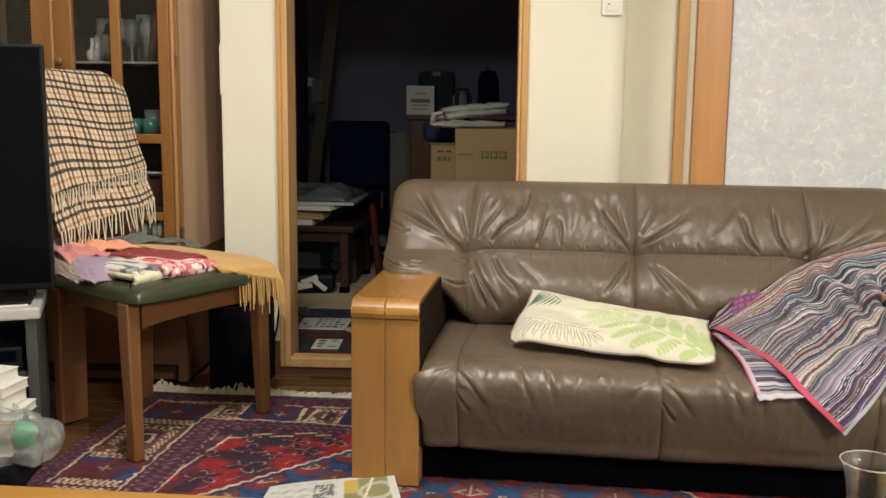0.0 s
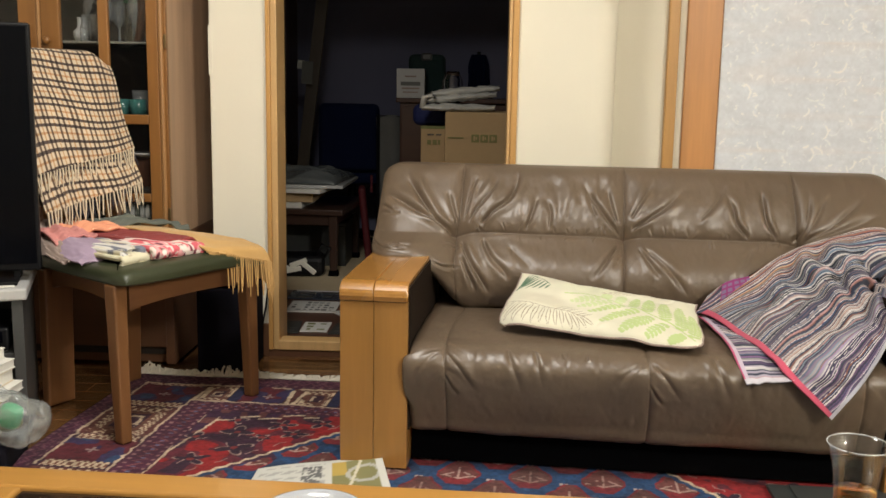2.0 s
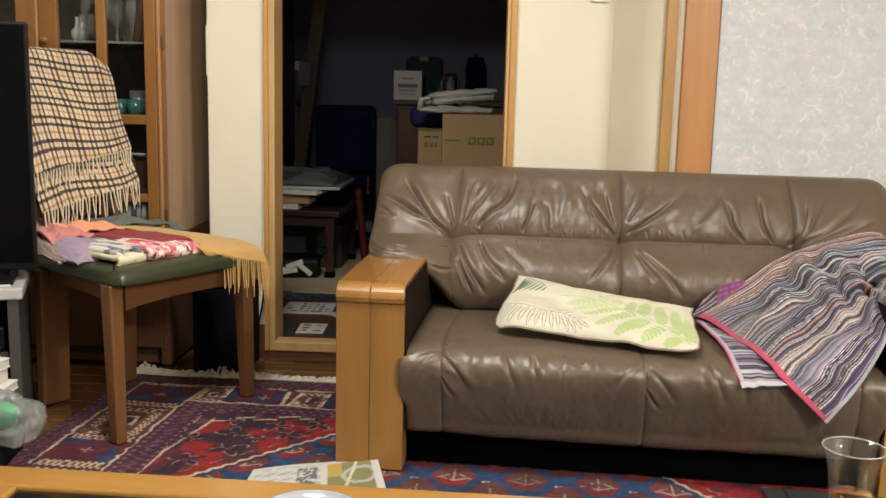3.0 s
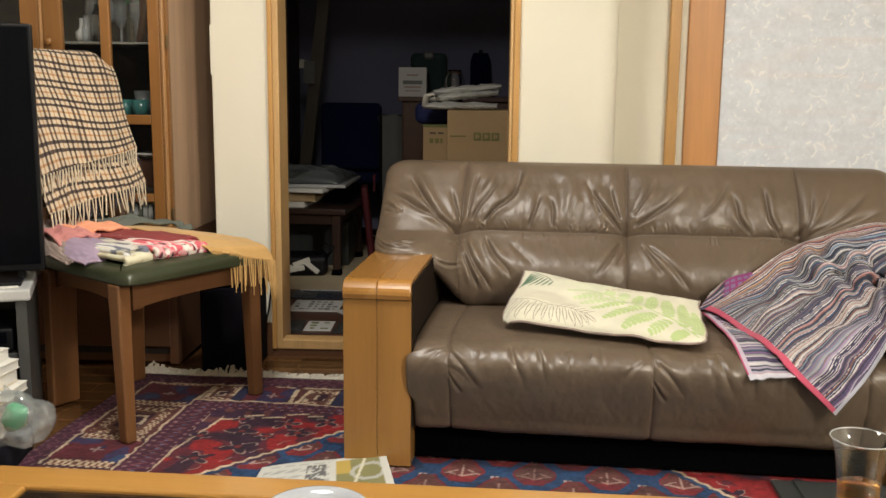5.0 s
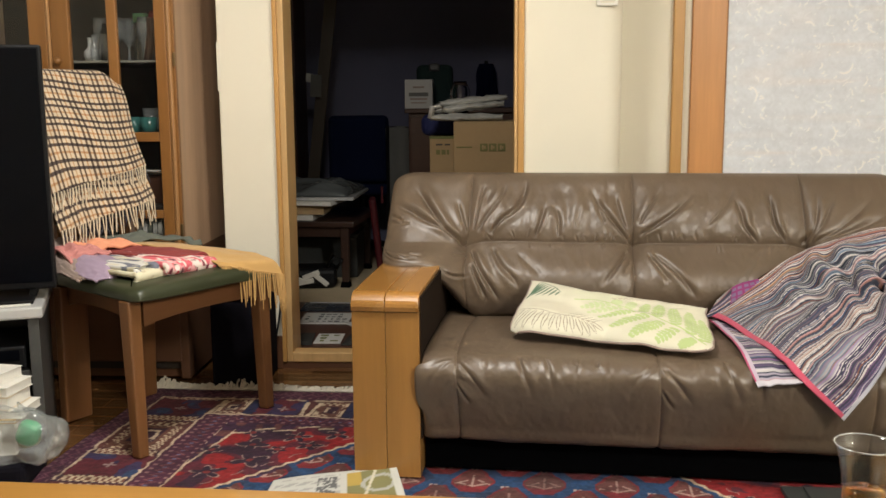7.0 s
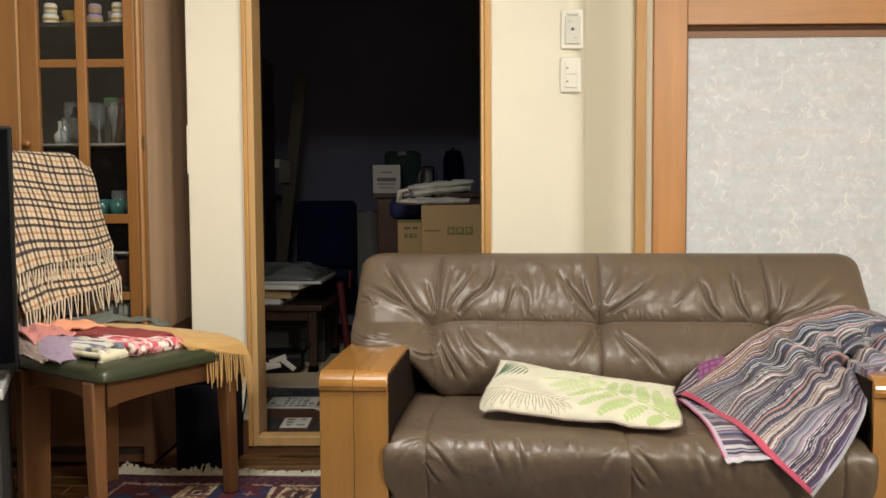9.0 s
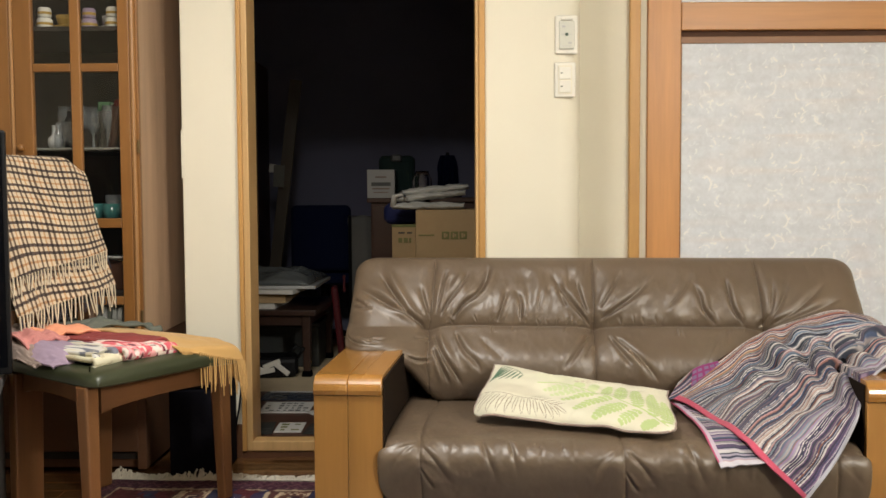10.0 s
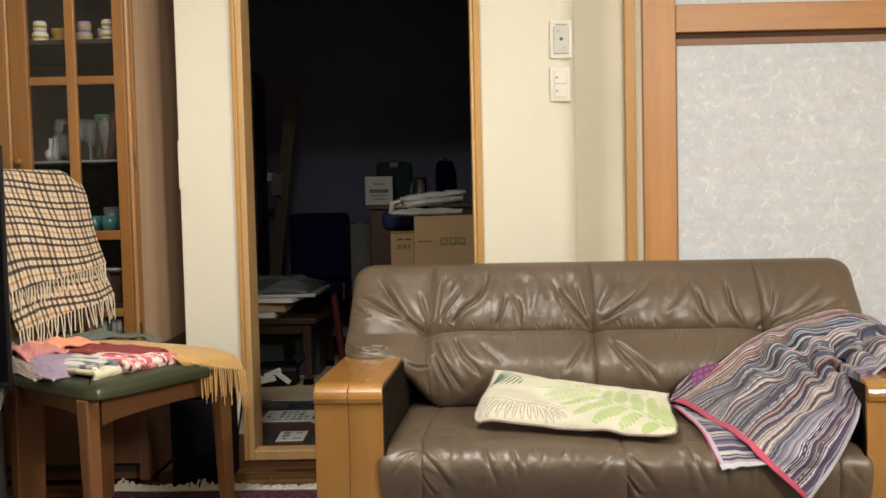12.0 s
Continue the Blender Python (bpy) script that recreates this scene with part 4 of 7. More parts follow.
def sofa_arm(parent, x0, mirror):
    arm = tagged(new("arm"), "honey coloured oak with a grooved rounded top")
    arm.parent = parent
    w = AW / 2
    cap = [(3.02, 0.432), (2.362, 0.432), (2.353, 0.434), (2.350, 0.446)]
    cap += [(2.350 + 0.040 * (1 - math.cos(a)), 0.446 + 0.034 * math.sin(a)) for a in np.linspace(0.25, math.pi / 2, 7)]
    cap += [(2.62, 0.481), (3.02, 0.480)]
    front = [(2.362, 0.001), (2.358, 0.10), (2.359, 0.4312), (2.48, 0.4312), (2.475, 0.12), (2.47, 0.001)]
    rear = [(2.92, 0.001), (2.90, 0.428), (3.02, 0.428), (3.03, 0.001)]
    for k in (0, 1):
        xa, xb = x0 + k * w, x0 + (k + 1) * w
        part("cap", profile_block(cap, xa + 0.0004, xb - 0.0004, 0.0022), M_ARMTOP, arm)
        part("post", profile_block(front, xa + 0.0005, xb - 0.0005, 0.0016), M_ARM, arm)
        part("rear_post", profile_block(rear, xa + 0.001, xb - 0.001, 0.003), M_ARM, arm)
    inner = x0 + AW if mirror > 0 else x0
    # thin added panel, coloured as the shade between arm and cushions
    part("lining", box((inner - 0.004, 2.372, 0.10), (inner + 0.004, 2.93, 0.470), 0.002), M_ARM_SHADE, arm, "added dark panel for the shade on the inner side")
    part("side_panel", box((x0 + 0.02, 2.478, 0.10), (x0 + AW - 0.02, 2.905, 0.428), 0.003), M_ARM, arm)


sofa = thing("sofa", "brown tufted leather sofa with honey oak arms", "sofa")
sofa.matrix_world = SOFA_TURN
sofa_back(sofa)
sofa_seat(sofa)
sofa_arm(sofa, SX - SHALF, 1)
sofa_arm(sofa, SX + SHALF - AW, -1)
# near-black front board stands in for the shade in the gap below the seat
part("base", box((SX - SHALF + AW + 0.003, 2.430, 0.004), (SX + SHALF - AW - 0.003, 2.45, 0.088), 0.002), M_BLACK, sofa, "near black front, under-seat shade in its colour")
part("base", box((SX - SHALF + AW + 0.01, 2.52, 0.03), (SX + SHALF - AW - 0.01, 3.04, 0.082), 0.004), M_BLACK, sofa, "near black underside of the seat")
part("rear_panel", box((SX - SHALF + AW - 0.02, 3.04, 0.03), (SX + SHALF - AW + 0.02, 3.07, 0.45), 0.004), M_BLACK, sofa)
for sx in (SX - 0.55, SX + 0.55):
    part("foot", lathe([(0, 0.0), (0.018, 0.0), (0.02, 0.03), (0, 0.03)], 14, at=(sx, 2.75, 0.0015)), M_BLACK, sofa)

# ---- cushion on the sofa ----
CW, CH = 0.515, 0.31


def leaflet(x, y, x0, y0, x1, y1, wide, teeth=0.0):
    """Mask of a pointed leaf between two points."""
    dx, dy = x1 - x0, y1 - y0
    ln = math.hypot(dx, dy)
    s = ((x - x0) * dx + (y - y0) * dy) / ln ** 2
    off = np.abs((x - x0) * dy - (y - y0) * dx) / ln
    w = wide * np.clip(4 * s * (1 - s), 0, 1) ** 0.8
    if teeth:
        w = w * (0.72 + 0.28 * np.sign(np.sin(s * teeth)))
    return (s > 0) & (s < 1) & (off < w)


def fern(x, y, stem, count, length, wide, slant, teeth=0.0):
    """Mask of a frond: leaflets on both sides of a bent stem."""
    m = np.zeros(x.shape, bool)
    p = spline(stem, count + 2)
    for k in range(1, count + 1):
        t = p[k + 1] - p[k - 1]
        a = math.atan2(t[1], t[0])
        ln = length * math.sin(math.pi * (0.15 + 0.8 * k / (count + 1)))
        for side in (1, -1):
            b = a + side * slant
            m |= leaflet(x, y, p[k][0], p[k][1], p[k][0] + ln * math.cos(b), p[k][1] + ln * math.sin(b), wide, teeth)
    for a, b in zip(p, p[1:]):
        m |= leaflet(x, y, a[0] - (b[0] - a[0]) * 0.2, a[1] - (b[1] - a[1]) * 0.2, b[0] + (b[0] - a[0]) * 0.2, b[1] + (b[1] - a[1]) * 0.2, 0.0022)
    return m


def cushion_print(x, y):
    """x 0..CW, y 0..CH: cream cloth with printed fern leaves."""
    c = np.empty(x.shape + (3,))
    c[:] = (0.62, 0.595, 0.475)
    n = value_noise(x * 30, y * 30, 41)

    def put(m, colour, k=1.0):
        f = (m.astype(float) * k)[..., None]
        c[:] = c * (1 - f) + np.array(colour) * f

    put(smooth(0.25, 0.75, np.exp(-(((x - 0.095) / 0.085) ** 2 + ((y - 0.140 + 0.22 * (x - 0.09)) / 0.036) ** 2)) + 0.06 * n), (0.50, 0.46, 0.36), 0.62)
    put(smooth(0.1, 0.9, np.exp(-(((x - 0.22) / 0.10) ** 2 + ((y - 0.225) / 0.05) ** 2)) + 0.1 * n), (0.56, 0.60, 0.40), 0.40)
    green, pale, dark, brown = (0.37, 0.49, 0.17), (0.47, 0.56, 0.28), (0.055, 0.13, 0.075), (0.17, 0.12, 0.085)

    def frond(x0, y0, x1, y1, wide, colour, k):
        """One serrated leaflet with small teeth of its own."""
        m = leaflet(x, y, x0, y0, x1, y1, 0.0030)
        dx, dy = x1 - x0, y1 - y0
        a = math.atan2(dy, dx)
        count = max(5, int(math.hypot(dx, dy) / 0.0135))
        for i in range(count):
            f = (i + 0.4) / count
            ln = wide * math.sin(math.pi * (0.22 + 0.74 * f)) + 0.004
            for sgn in (1, -1):
                t = a + sgn * 0.95
                m |= leaflet(x, y, x0 + dx * f, y0 + dy * f, x0 + dx * f + ln * math.cos(t), y0 + dy * f + ln * math.sin(t), 0.0058)
        put(m, colour, k)

    stem = spline([(0.497, 0.024), (0.45, 0.072), (0.396, 0.112), (0.344, 0.145), (0.28, 0.179), (0.215, 0.193), (0.147, 0.182)], 30)
    for q, r in zip(stem, stem[1:]):
        put(leaflet(x, y, q[0] - (r[0] - q[0]) * 0.3, q[1] - (r[1] - q[1]) * 0.3, r[0] + (r[0] - q[0]) * 0.3, r[1] + (r[1] - q[1]) * 0.3, 0.0026), green, 0.8)
    for k, (x0, y0, x1, y1) in enumerate(((0.495, 0.031, 0.499, 0.185), (0.462, 0.056, 0.466, 0.215), (0.423, 0.089, 0.423, 0.232), (0.375, 0.125, 0.388, 0.238), (0.335, 0.150, 0.353, 0.232), (0.296, 0.168, 0.318, 0.226),
                                          (0.255, 0.185, 0.275, 0.222), (0.474, 0.040, 0.436, 0.006), (0.430, 0.079, 0.374, 0.008), (0.391, 0.106, 0.316, 0.010), (0.354, 0.136, 0.263, 0.044), (0.320, 0.156, 0.225, 0.090),
                                          (0.285, 0.172, 0.191, 0.119), (0.250, 0.182, 0.168, 0.148))):
        frond(x0, y0, x1, y1, 0.021 if k in (0, 1, 2, 3, 8, 9, 10) else 0.015, green if x0 > 0.30 else pale, 0.82)
    put(fern(x, y, [(0.505, 0.297), (0.396, 0.281), (0.313, 0.256), (0.25, 0.221)], 11, 0.050, 0.0013, 0.45), (0.40, 0.33, 0.26), 0.75)
    # dark green frond in the corner: leaflets on one side
    for k in range(9):
        f = k / 8
        x0, y0 = 0.024 + 0.069 * f, 0.291 - 0.056 * f ** 1.4
        put(leaflet(x, y, x0, y0, x0 - 0.012 - 0.038 * (1 - abs(2 * f - 0.9)), y0 - 0.035 - 0.075 * (1 - f) ** 0.8, 0.0036), dark, 0.85)
    put(leaflet(x, y, 0.018, 0.295, 0.066, 0.268, 0.0024) | leaflet(x, y, 0.060, 0.274, 0.098, 0.232, 0.0024), dark, 0.85)
    # line-drawn leaf: outlined leaflets hanging from a stem
    line = spline([(0.010, 0.110), (0.067, 0.104), (0.126, 0.083), (0.177, 0.070), (0.222, 0.058)], 15)
    for q, r in zip(line, line[1:]):
        put(leaflet(x, y, q[0] - 0.002, q[1], r[0] + 0.002, r[1], 0.0016), brown, 0.85)
    for k in range(14):
        q = line[k]
        fall = 0.105 * math.sin(math.pi * (0.30 + 0.62 * k / 14))
        x1, y1 = q[0] + 0.050 * (k - 6.5) / 8, max(q[1] - fall, 0.003)
        rim = leaflet(x, y, q[0], q[1], x1, y1, 0.0060) & ~leaflet(x, y, q[0], q[1], x1, y1, 0.0038)
        put(rim, brown, 0.9)
        if k > 7:
            put(leaflet(x, y, q[0], q[1], q[0] + 0.030, q[1] + 0.026 - 0.003 * (k - 8), 0.0018), brown, 0.7)
    return np.clip(c * (1 + 0.05 * n[..., None]), 0, 0.9)


cushion = thing("cushion", "flat cream cushion printed with green fern leaves", "cushion")
cushion.matrix_world = SOFA_TURN
nu, nv = 320, 190
gu, gv = np.meshgrid(np.linspace(0, 1, nu), np.linspace(0, 1, nv), indexing="ij")
BL, BR, TR, TL = (np.array(q) for q in ((0.118, 2.526, 0.338), (0.634, 2.368, 0.332), (0.648, 2.694, 0.378), (0.178, 2.776, 0.434)))
ru, rv = 0.5 + (gu - 0.5) * (1 - 0.030 * np.abs(2 * gv - 1) ** 9), 0.5 + (gv - 0.5) * (1 - 0.055 * np.abs(2 * gu - 1) ** 14)
U, V = ru[..., None], rv[..., None]
mid = BL * (1 - U) * (1 - V) + BR * U * (1 - V) + TR * U * V + TL * (1 - U) * V
corner = (0.010 - 0.020 * gv) * np.exp(-((gu * (1 - gu)) / 0.03) ** 1.0) * np.exp(-((gv * (1 - gv)) / 0.04) ** 1.0)
mid[..., 0] -= corner * np.sign(gu - 0.5)
mid[..., 1] -= corner * 0.7 * np.sign(gv - 0.5)
# sagging outline: sides drawn in between the corners, with small irregular waves
mid[..., 0] += 0.002 * np.sin(np.pi * gv) * (1 - 2 * gu) + 0.003 * value_noise(gv * 7, gu * 2, 45)
mid[..., 1] += 0.003 * np.sin(np.pi * gu) * (1 - 2 * gv) + 0.004 * value_noise(gu * 9, gv * 2, 46)
mid[..., 2] += (0.007 + 0.006 * value_noise(gu * 9, gv * 2, 47)) * smooth(0.5, 0.0, gv) - 0.014 * np.sin(np.pi * gu) * gv
sx_, sy_ = 1 - np.abs(2 * gu - 1) ** 3.2, 1 - np.abs(2 * gv - 1) ** 3.2
puff = np.clip(sx_ * sy_, 0, 1) ** 0.55
dent = 0.006 * value_noise(gu * 6, gv * 5, 43) + 0.003 * value_noise(gu * 15, gv * 11, 44)
crease = fold_field(gu * CW, gv * CH, [(0.02, 0.01, 0.13, 0.07, 0.006, 0.003, 0.0), (0.50, 0.02, 0.40, 0.09, 0.006, 0.003, 0.1), (0.49, 0.29, 0.40, 0.22, 0.007, 0.003, 0.0), (0.25, 0.004, 0.27, 0.06, 0.007, 0.002, 0.0)])
up = -normals(mid)
up *= np.sign(up[..., 2:3])
sheet = mid + up * (0.008 + 0.031 * puff + (dent + crease) * puff)[..., None]
under = mid + up * (0.006 - 0.012 * puff)[..., None]
cover = part_mesh("cover", grid_mesh("cover", sheet, cushion_print(gu * CW, gv * CH)), M_CLOTH, cushion, smooth=True)
part_mesh("back_cover", grid_mesh("back_cover", under[:, ::-1], np.full((nu, nv, 3), 0.5) * np.array([1.2, 1.1, 0.85])), M_CLOTH, cushion, smooth=True)
rim = [mid[i, 0] + up[i, 0] * 0.007 for i in range(0, nu, 5)] + [mid[-1, j] + up[-1, j] * 0.007 for j in range(0, nv, 5)]
rim += [mid[i, -1] + up[i, -1] * 0.007 for i in range(nu - 1, 0, -5)] + [mid[0, j] + up[0, j] * 0.007 for j in range(nv - 1, -1, -5)]
part("piping", tube(rim, 0.0034, 6), M_MAUVE, cushion, "thin brown piping")

# ---- striped blanket over the sofa's end ----
STRIPES = ((0.10, 0.13, 0.19), (0.42, 0.36, 0.36), (0.06, 0.09, 0.17), (0.36, 0.20, 0.20), (0.20, 0.22, 0.26), (0.50, 0.47, 0.44), (0.16, 0.12, 0.17), (0.055, 0.10, 0.24), (0.20, 0.27, 0.36), (0.44, 0.25, 0.25),
           (0.33, 0.15, 0.12), (0.26, 0.19, 0.30), (0.13, 0.15, 0.16), (0.46, 0.33, 0.30), (0.05, 0.06, 0.09), (0.23, 0.28, 0.34))
UPPER = ((0.40, 0.15, 0.08), (0.50, 0.42, 0.30), (0.22, 0.08, 0.09), (0.34, 0.26, 0.30), (0.10, 0.10, 0.16))
PURPLES = ((0.18, 0.10, 0.22), (0.40, 0.36, 0.44), (0.10, 0.07, 0.15), (0.30, 0.22, 0.36), (0.52, 0.50, 0.50), (0.22, 0.13, 0.25))


def stripe_colours(a, seed, width=0.0034):
    """a: metres across the stripes."""
    rng = random.Random(seed)
    out = np.zeros(a.shape + (3,))
    pos = 0.0
    while pos < 1.2:
        w = width * rng.uniform(0.4, 1.2)
        f = pos / 0.62
        pool = UPPER if f < 0.17 and rng.random() < 0.75 else PURPLES if f > 0.80 and rng.random() < 0.75 else STRIPES
        tone = np.array(rng.choice(pool)) * rng.uniform(0.46, 0.95)
        if rng.random() < 0.24:
            tone, w = np.array((0.58, 0.54, 0.53)), w * 0.55
        elif rng.random() < 0.20:
            tone = np.array((0.03, 0.035, 0.06))
        out[(a >= pos) & (a < pos + w)] = tone
        pos += w
    return out


blanket = thing("blanket", "striped multicoloured cotton blanket with a pink hem, rumpled", "blanket")
blanket.matrix_world = SOFA_TURN
net = [[(0.668, 2.755, 0.348), (0.802, 2.775, 0.450), (0.928, 2.835, 0.515), (1.048, 2.859, 0.555), (1.161, 2.884, 0.582), (1.26, 2.90, 0.56)],
       [(0.713, 2.666, 0.343), (0.827, 2.689, 0.404), (0.956, 2.740, 0.489), (1.074, 2.771, 0.536), (1.217, 2.820, 0.559), (1.31, 2.85, 0.50)],
       [(0.756, 2.465, 0.341), (0.861, 2.551, 0.400), (0.976, 2.601, 0.463), (1.080, 2.650, 0.511), (1.208, 2.719, 0.538), (1.31, 2.75, 0.49)],
       [(0.806, 2.326, 0.304), (0.911, 2.415, 0.365), (1.004, 2.475, 0.422), (1.096, 2.530, 0.475), (1.206, 2.580, 0.514), (1.31, 2.61, 0.49)],
       [(0.919, 2.318, 0.206), (0.979, 2.316, 0.285), (1.035, 2.340, 0.371), (1.080, 2.410, 0.428), (1.150, 2.465, 0.492), (1.28, 2.48, 0.49)]]
p = patch(net, 420, 240)
fa, fb = np.meshgrid(np.linspace(0, 1, 420), np.linspace(0, 1, 240), indexing="ij")
wave = np.sin(fa * 30 + 4 * fb + 2.6 * value_noise(fa * 4, fb * 5, 51))
ripple = 0.015 * (np.abs(wave) ** 1.3 * np.sign(wave)) * np.sin(np.pi * fa) ** 0.7 * smooth(0.02, 0.3, fb)
cross = np.sin(fb * 44 + 5 * fa + 3.0 * value_noise(fa * 5, fb * 4, 56))
ripple += 0.0125 * np.abs(cross) ** 0.8 * np.sign(cross) * 1.9 * np.exp(-((fb - 0.52 + 0.10 * np.sin(fa * 5)) / 0.20) ** 2) * np.sin(np.pi * fa) ** 0.6 * (0.6 + 0.4 * value_noise(fa * 6, fb * 3, 57))
ripple += 0.012 * value_noise(fa * 7, fb * 5, 52) * np.sin(np.pi * fa) + 0.004 * value_noise(fa * 18, fb * 12, 53) * np.sin(np.pi * fa)
nn = normals(p)
nn *= np.sign(nn[..., 2:3] - nn[..., 1:2])
p = p + nn * (ripple + 0.006)[..., None]
for turn in range(5):
    inside = (p[..., 1] > 2.326) & (p[..., 2] < 0.337) & (p[..., 0] < 1.07)
    up = inside & (0.337 - p[..., 2] < p[..., 1] - 2.326)
    p[..., 2] = np.where(up, 0.337, p[..., 2])
    p[..., 1] = np.where(inside & ~up, 2.322, p[..., 1])
    arm = (p[..., 0] > 1.068) & (p[..., 2] < 0.487) & (p[..., 1] > 2.352) & (fa < 0.97)
    p[..., 2] = np.where(arm, 0.487, p[..., 2])
    if turn < 4:
        q = p.copy()
        q[1:-1, 1:-1] = 0.6 * p[1:-1, 1:-1] + 0.1 * (p[2:, 1:-1] + p[:-2, 1:-1] + p[1:-1, 2:] + p[1:-1, :-2])
        for c_ in (0, -1):
            for again in range(6):
                p[1:-1, c_] = 0.5 * p[1:-1, c_] + 0.25 * (p[2:, c_] + p[:-2, c_])
            q[:, c_] = p[:, c_]
        p = q
for again in range(60):
    near = np.exp(-((p[..., 2] - 0.325) / 0.035) ** 2) * (p[..., 0] < 1.06) * 0.8
    q = p.copy()
    q[1:-1, 1:-1] = 0.25 * (p[2:, 1:-1] + p[:-2, 1:-1] + p[1:-1, 2:] + p[1:-1, :-2])
    q[1:-1, 0] = 0.5 * (p[2:, 0] + p[:-2, 0])
    p = p + (q - p) * near[..., None]
for again in range(40):
    for c_ in range(14):
        soft = 0.5 * (1 - c_ / 14)
        p[1:-1, c_] = (1 - soft) * p[1:-1, c_] + 0.5 * soft * (p[2:, c_] + p[:-2, c_])
# one fold of the upper part laid over the lower
ledge = 0.56 + 0.20 * (1 - fb) + 0.025 * value_noise(fb * 6, fa * 0, 58)
over = ledge - fa
nn = normals(p)
nn *= np.sign(nn[..., 2:3] - nn[..., 1:2])
p = p + nn * (0.030 * smooth(-0.010, 0.002, over) * np.exp(-np.clip(over, 0, 1) / 0.13) * smooth(0.34, 0.60, fb) * smooth(0.92, 0.78, fb))[..., None]
across = fa * 0.62 + 0.006 * value_noise(fb * 10, fa * 3, 54)
col = stripe_colours(across, 7)
col[(fb < 0.022)] = (0.50, 0.075, 0.13)
col[(fa > 0.985)] = (0.42, 0.42, 0.47)
thicken(part_mesh("top_layer", grid_mesh("top_layer", p, col), M_KNIT, blanket, smooth=True), 0.004, 0.0)
# folded layer that shows below the pink hem
net = [[(0.670, 2.765, 0.334), (0.74, 2.75, 0.334), (0.81, 2.74, 0.334)],
       [(0.688, 2.623, 0.334), (0.745, 2.58, 0.334), (0.80, 2.55, 0.334)],
       [(0.697, 2.425, 0.331), (0.755, 2.42, 0.331), (0.81, 2.41, 0.331)],
       [(0.722, 2.321, 0.274), (0.764, 2.321, 0.281), (0.828, 2.322, 0.290)]]
p = patch(net, 160, 120)
fa, fb = np.meshgrid(np.linspace(0, 1, 160), np.linspace(0, 1, 120), indexing="ij")
p[..., 2] += 0.007 + 0.003 * value_noise(fa * 6, fb * 6, 55)
p[..., 1] -= 0.010
col = stripe_colours(fa * 0.45 + 0.5, 9, 0.008)
col[fb < 0.04] = (0.45, 0.08, 0.16)
col[(fb >= 0.04) & (fb < 0.13)] = (0.45, 0.38, 0.46)
col[fa > 0.955] = (0.50, 0.48, 0.53)
thicken(part_mesh("folded_layer", grid_mesh("folded_layer", p, col), M_KNIT, blanket, smooth=True), 0.004, 0.0)
# corner with a magenta check against the backrest
net = [[(0.690, 2.752, 0.396), (0.738, 2.757, 0.438), (0.800, 2.767, 0.456)], [(0.658, 2.735, 0.350), (0.734, 2.730, 0.365), (0.830, 2.735, 0.400)]]
p = patch(net, 40, 60)
fa, fb = np.meshgrid(np.linspace(0, 1, 40), np.linspace(0, 1, 60), indexing="ij")
col = stripe_colours(fa * 0.06 + fb * 0.05, 13, 0.005)
check = (fb > 0.42) & (fa < 0.72)
col[check] = (0.17, 0.12, 0.22)
col[check & ((np.sin(fa * 34) > 0.5) | (np.sin(fb * 50) > 0.6))] = (0.22, 0.03, 0.13)
thicken(part_mesh("tucked_corner", grid_mesh("tucked_corner", p, col), M_KNIT, blanket, smooth=True), 0.004, 0.0)

# ---- dining chair with its throw and cloths ----
CHAIR_AT, CHAIR_TURN = (-0.733, 2.698, -0.004), 60.3
chair = thing("dining_chair", "walnut dining chair with a green leather seat", "chair", CHAIR_AT, CHAIR_TURN)


def leg(x, y, z, dx, dy, s0, s1, bevel=0.006, ratio=1.0):
    """A tapered leg from the floor (x, y) up to z, leaning by dx, dy."""
    bm = bmesh.new()
    bmesh.ops.create_cube(bm, size=1)
    for v in bm.verts:
        up = v.co.z > 0
        s = s1 if up else s0
        v.co = Vector((x + dx * up + v.co.x * s, y + dy * up + v.co.y * s * ratio, z if up else 0.0))
    bmesh.ops.bevel(bm, geom=bm.edges[:], offset=bevel, segments=2, profile=0.5, affect="EDGES")
    return bm


part("leg", leg(-0.256, 0.004, 0.435, 0.004, 0.016, 0.034, 0.044), M_CHAIRWOOD, chair)
part("leg", leg(0.240, 0.004, 0.425, -0.010, 0.006, 0.035, 0.046), M_CHAIRWOOD, chair)
part("leg", leg(-0.140, 0.43, 0.42, 0.0, -0.01, 0.092, 0.098, ratio=0.36), M_CHAIRWOOD, chair)
part("leg", leg(0.115, 0.43, 0.42, 0.0, -0.01, 0.092, 0.098, ratio=0.36), M_CHAIRWOOD, chair)


def apron(x0, y0, x1, y1, z0, z1, arch, thick):
    """A rail between two points with an arched lower edge."""
    bm = bmesh.new()
    d = Vector((x1 - x0, y1 - y0, 0))
    nrm = Vector((-d.y, d.x, 0)).normalized() * thick
    rows = []
    for k in range(15):
        s = k / 14
        q = Vector((x0, y0, 0)) + d * s
        low = z0 + arch * math.sin(math.pi * s) ** 0.6
        rows.append([bm.verts.new(q + o + Vector((0, 0, z))) for o, z in ((nrm * 0, low), (nrm, low), (nrm, z1), (nrm * 0, z1))])
    for a, b in zip(rows, rows[1:]):
        for i in range(4):
            bm.faces.new((a[i], a[(i + 1) % 4], b[(i + 1) % 4], b[i]))
    bm.faces.new(rows[0])
    bm.faces.new(rows[-1][::-1])
    bmesh.ops.recalc_face_normals(bm, faces=bm.faces[:])
    return bm


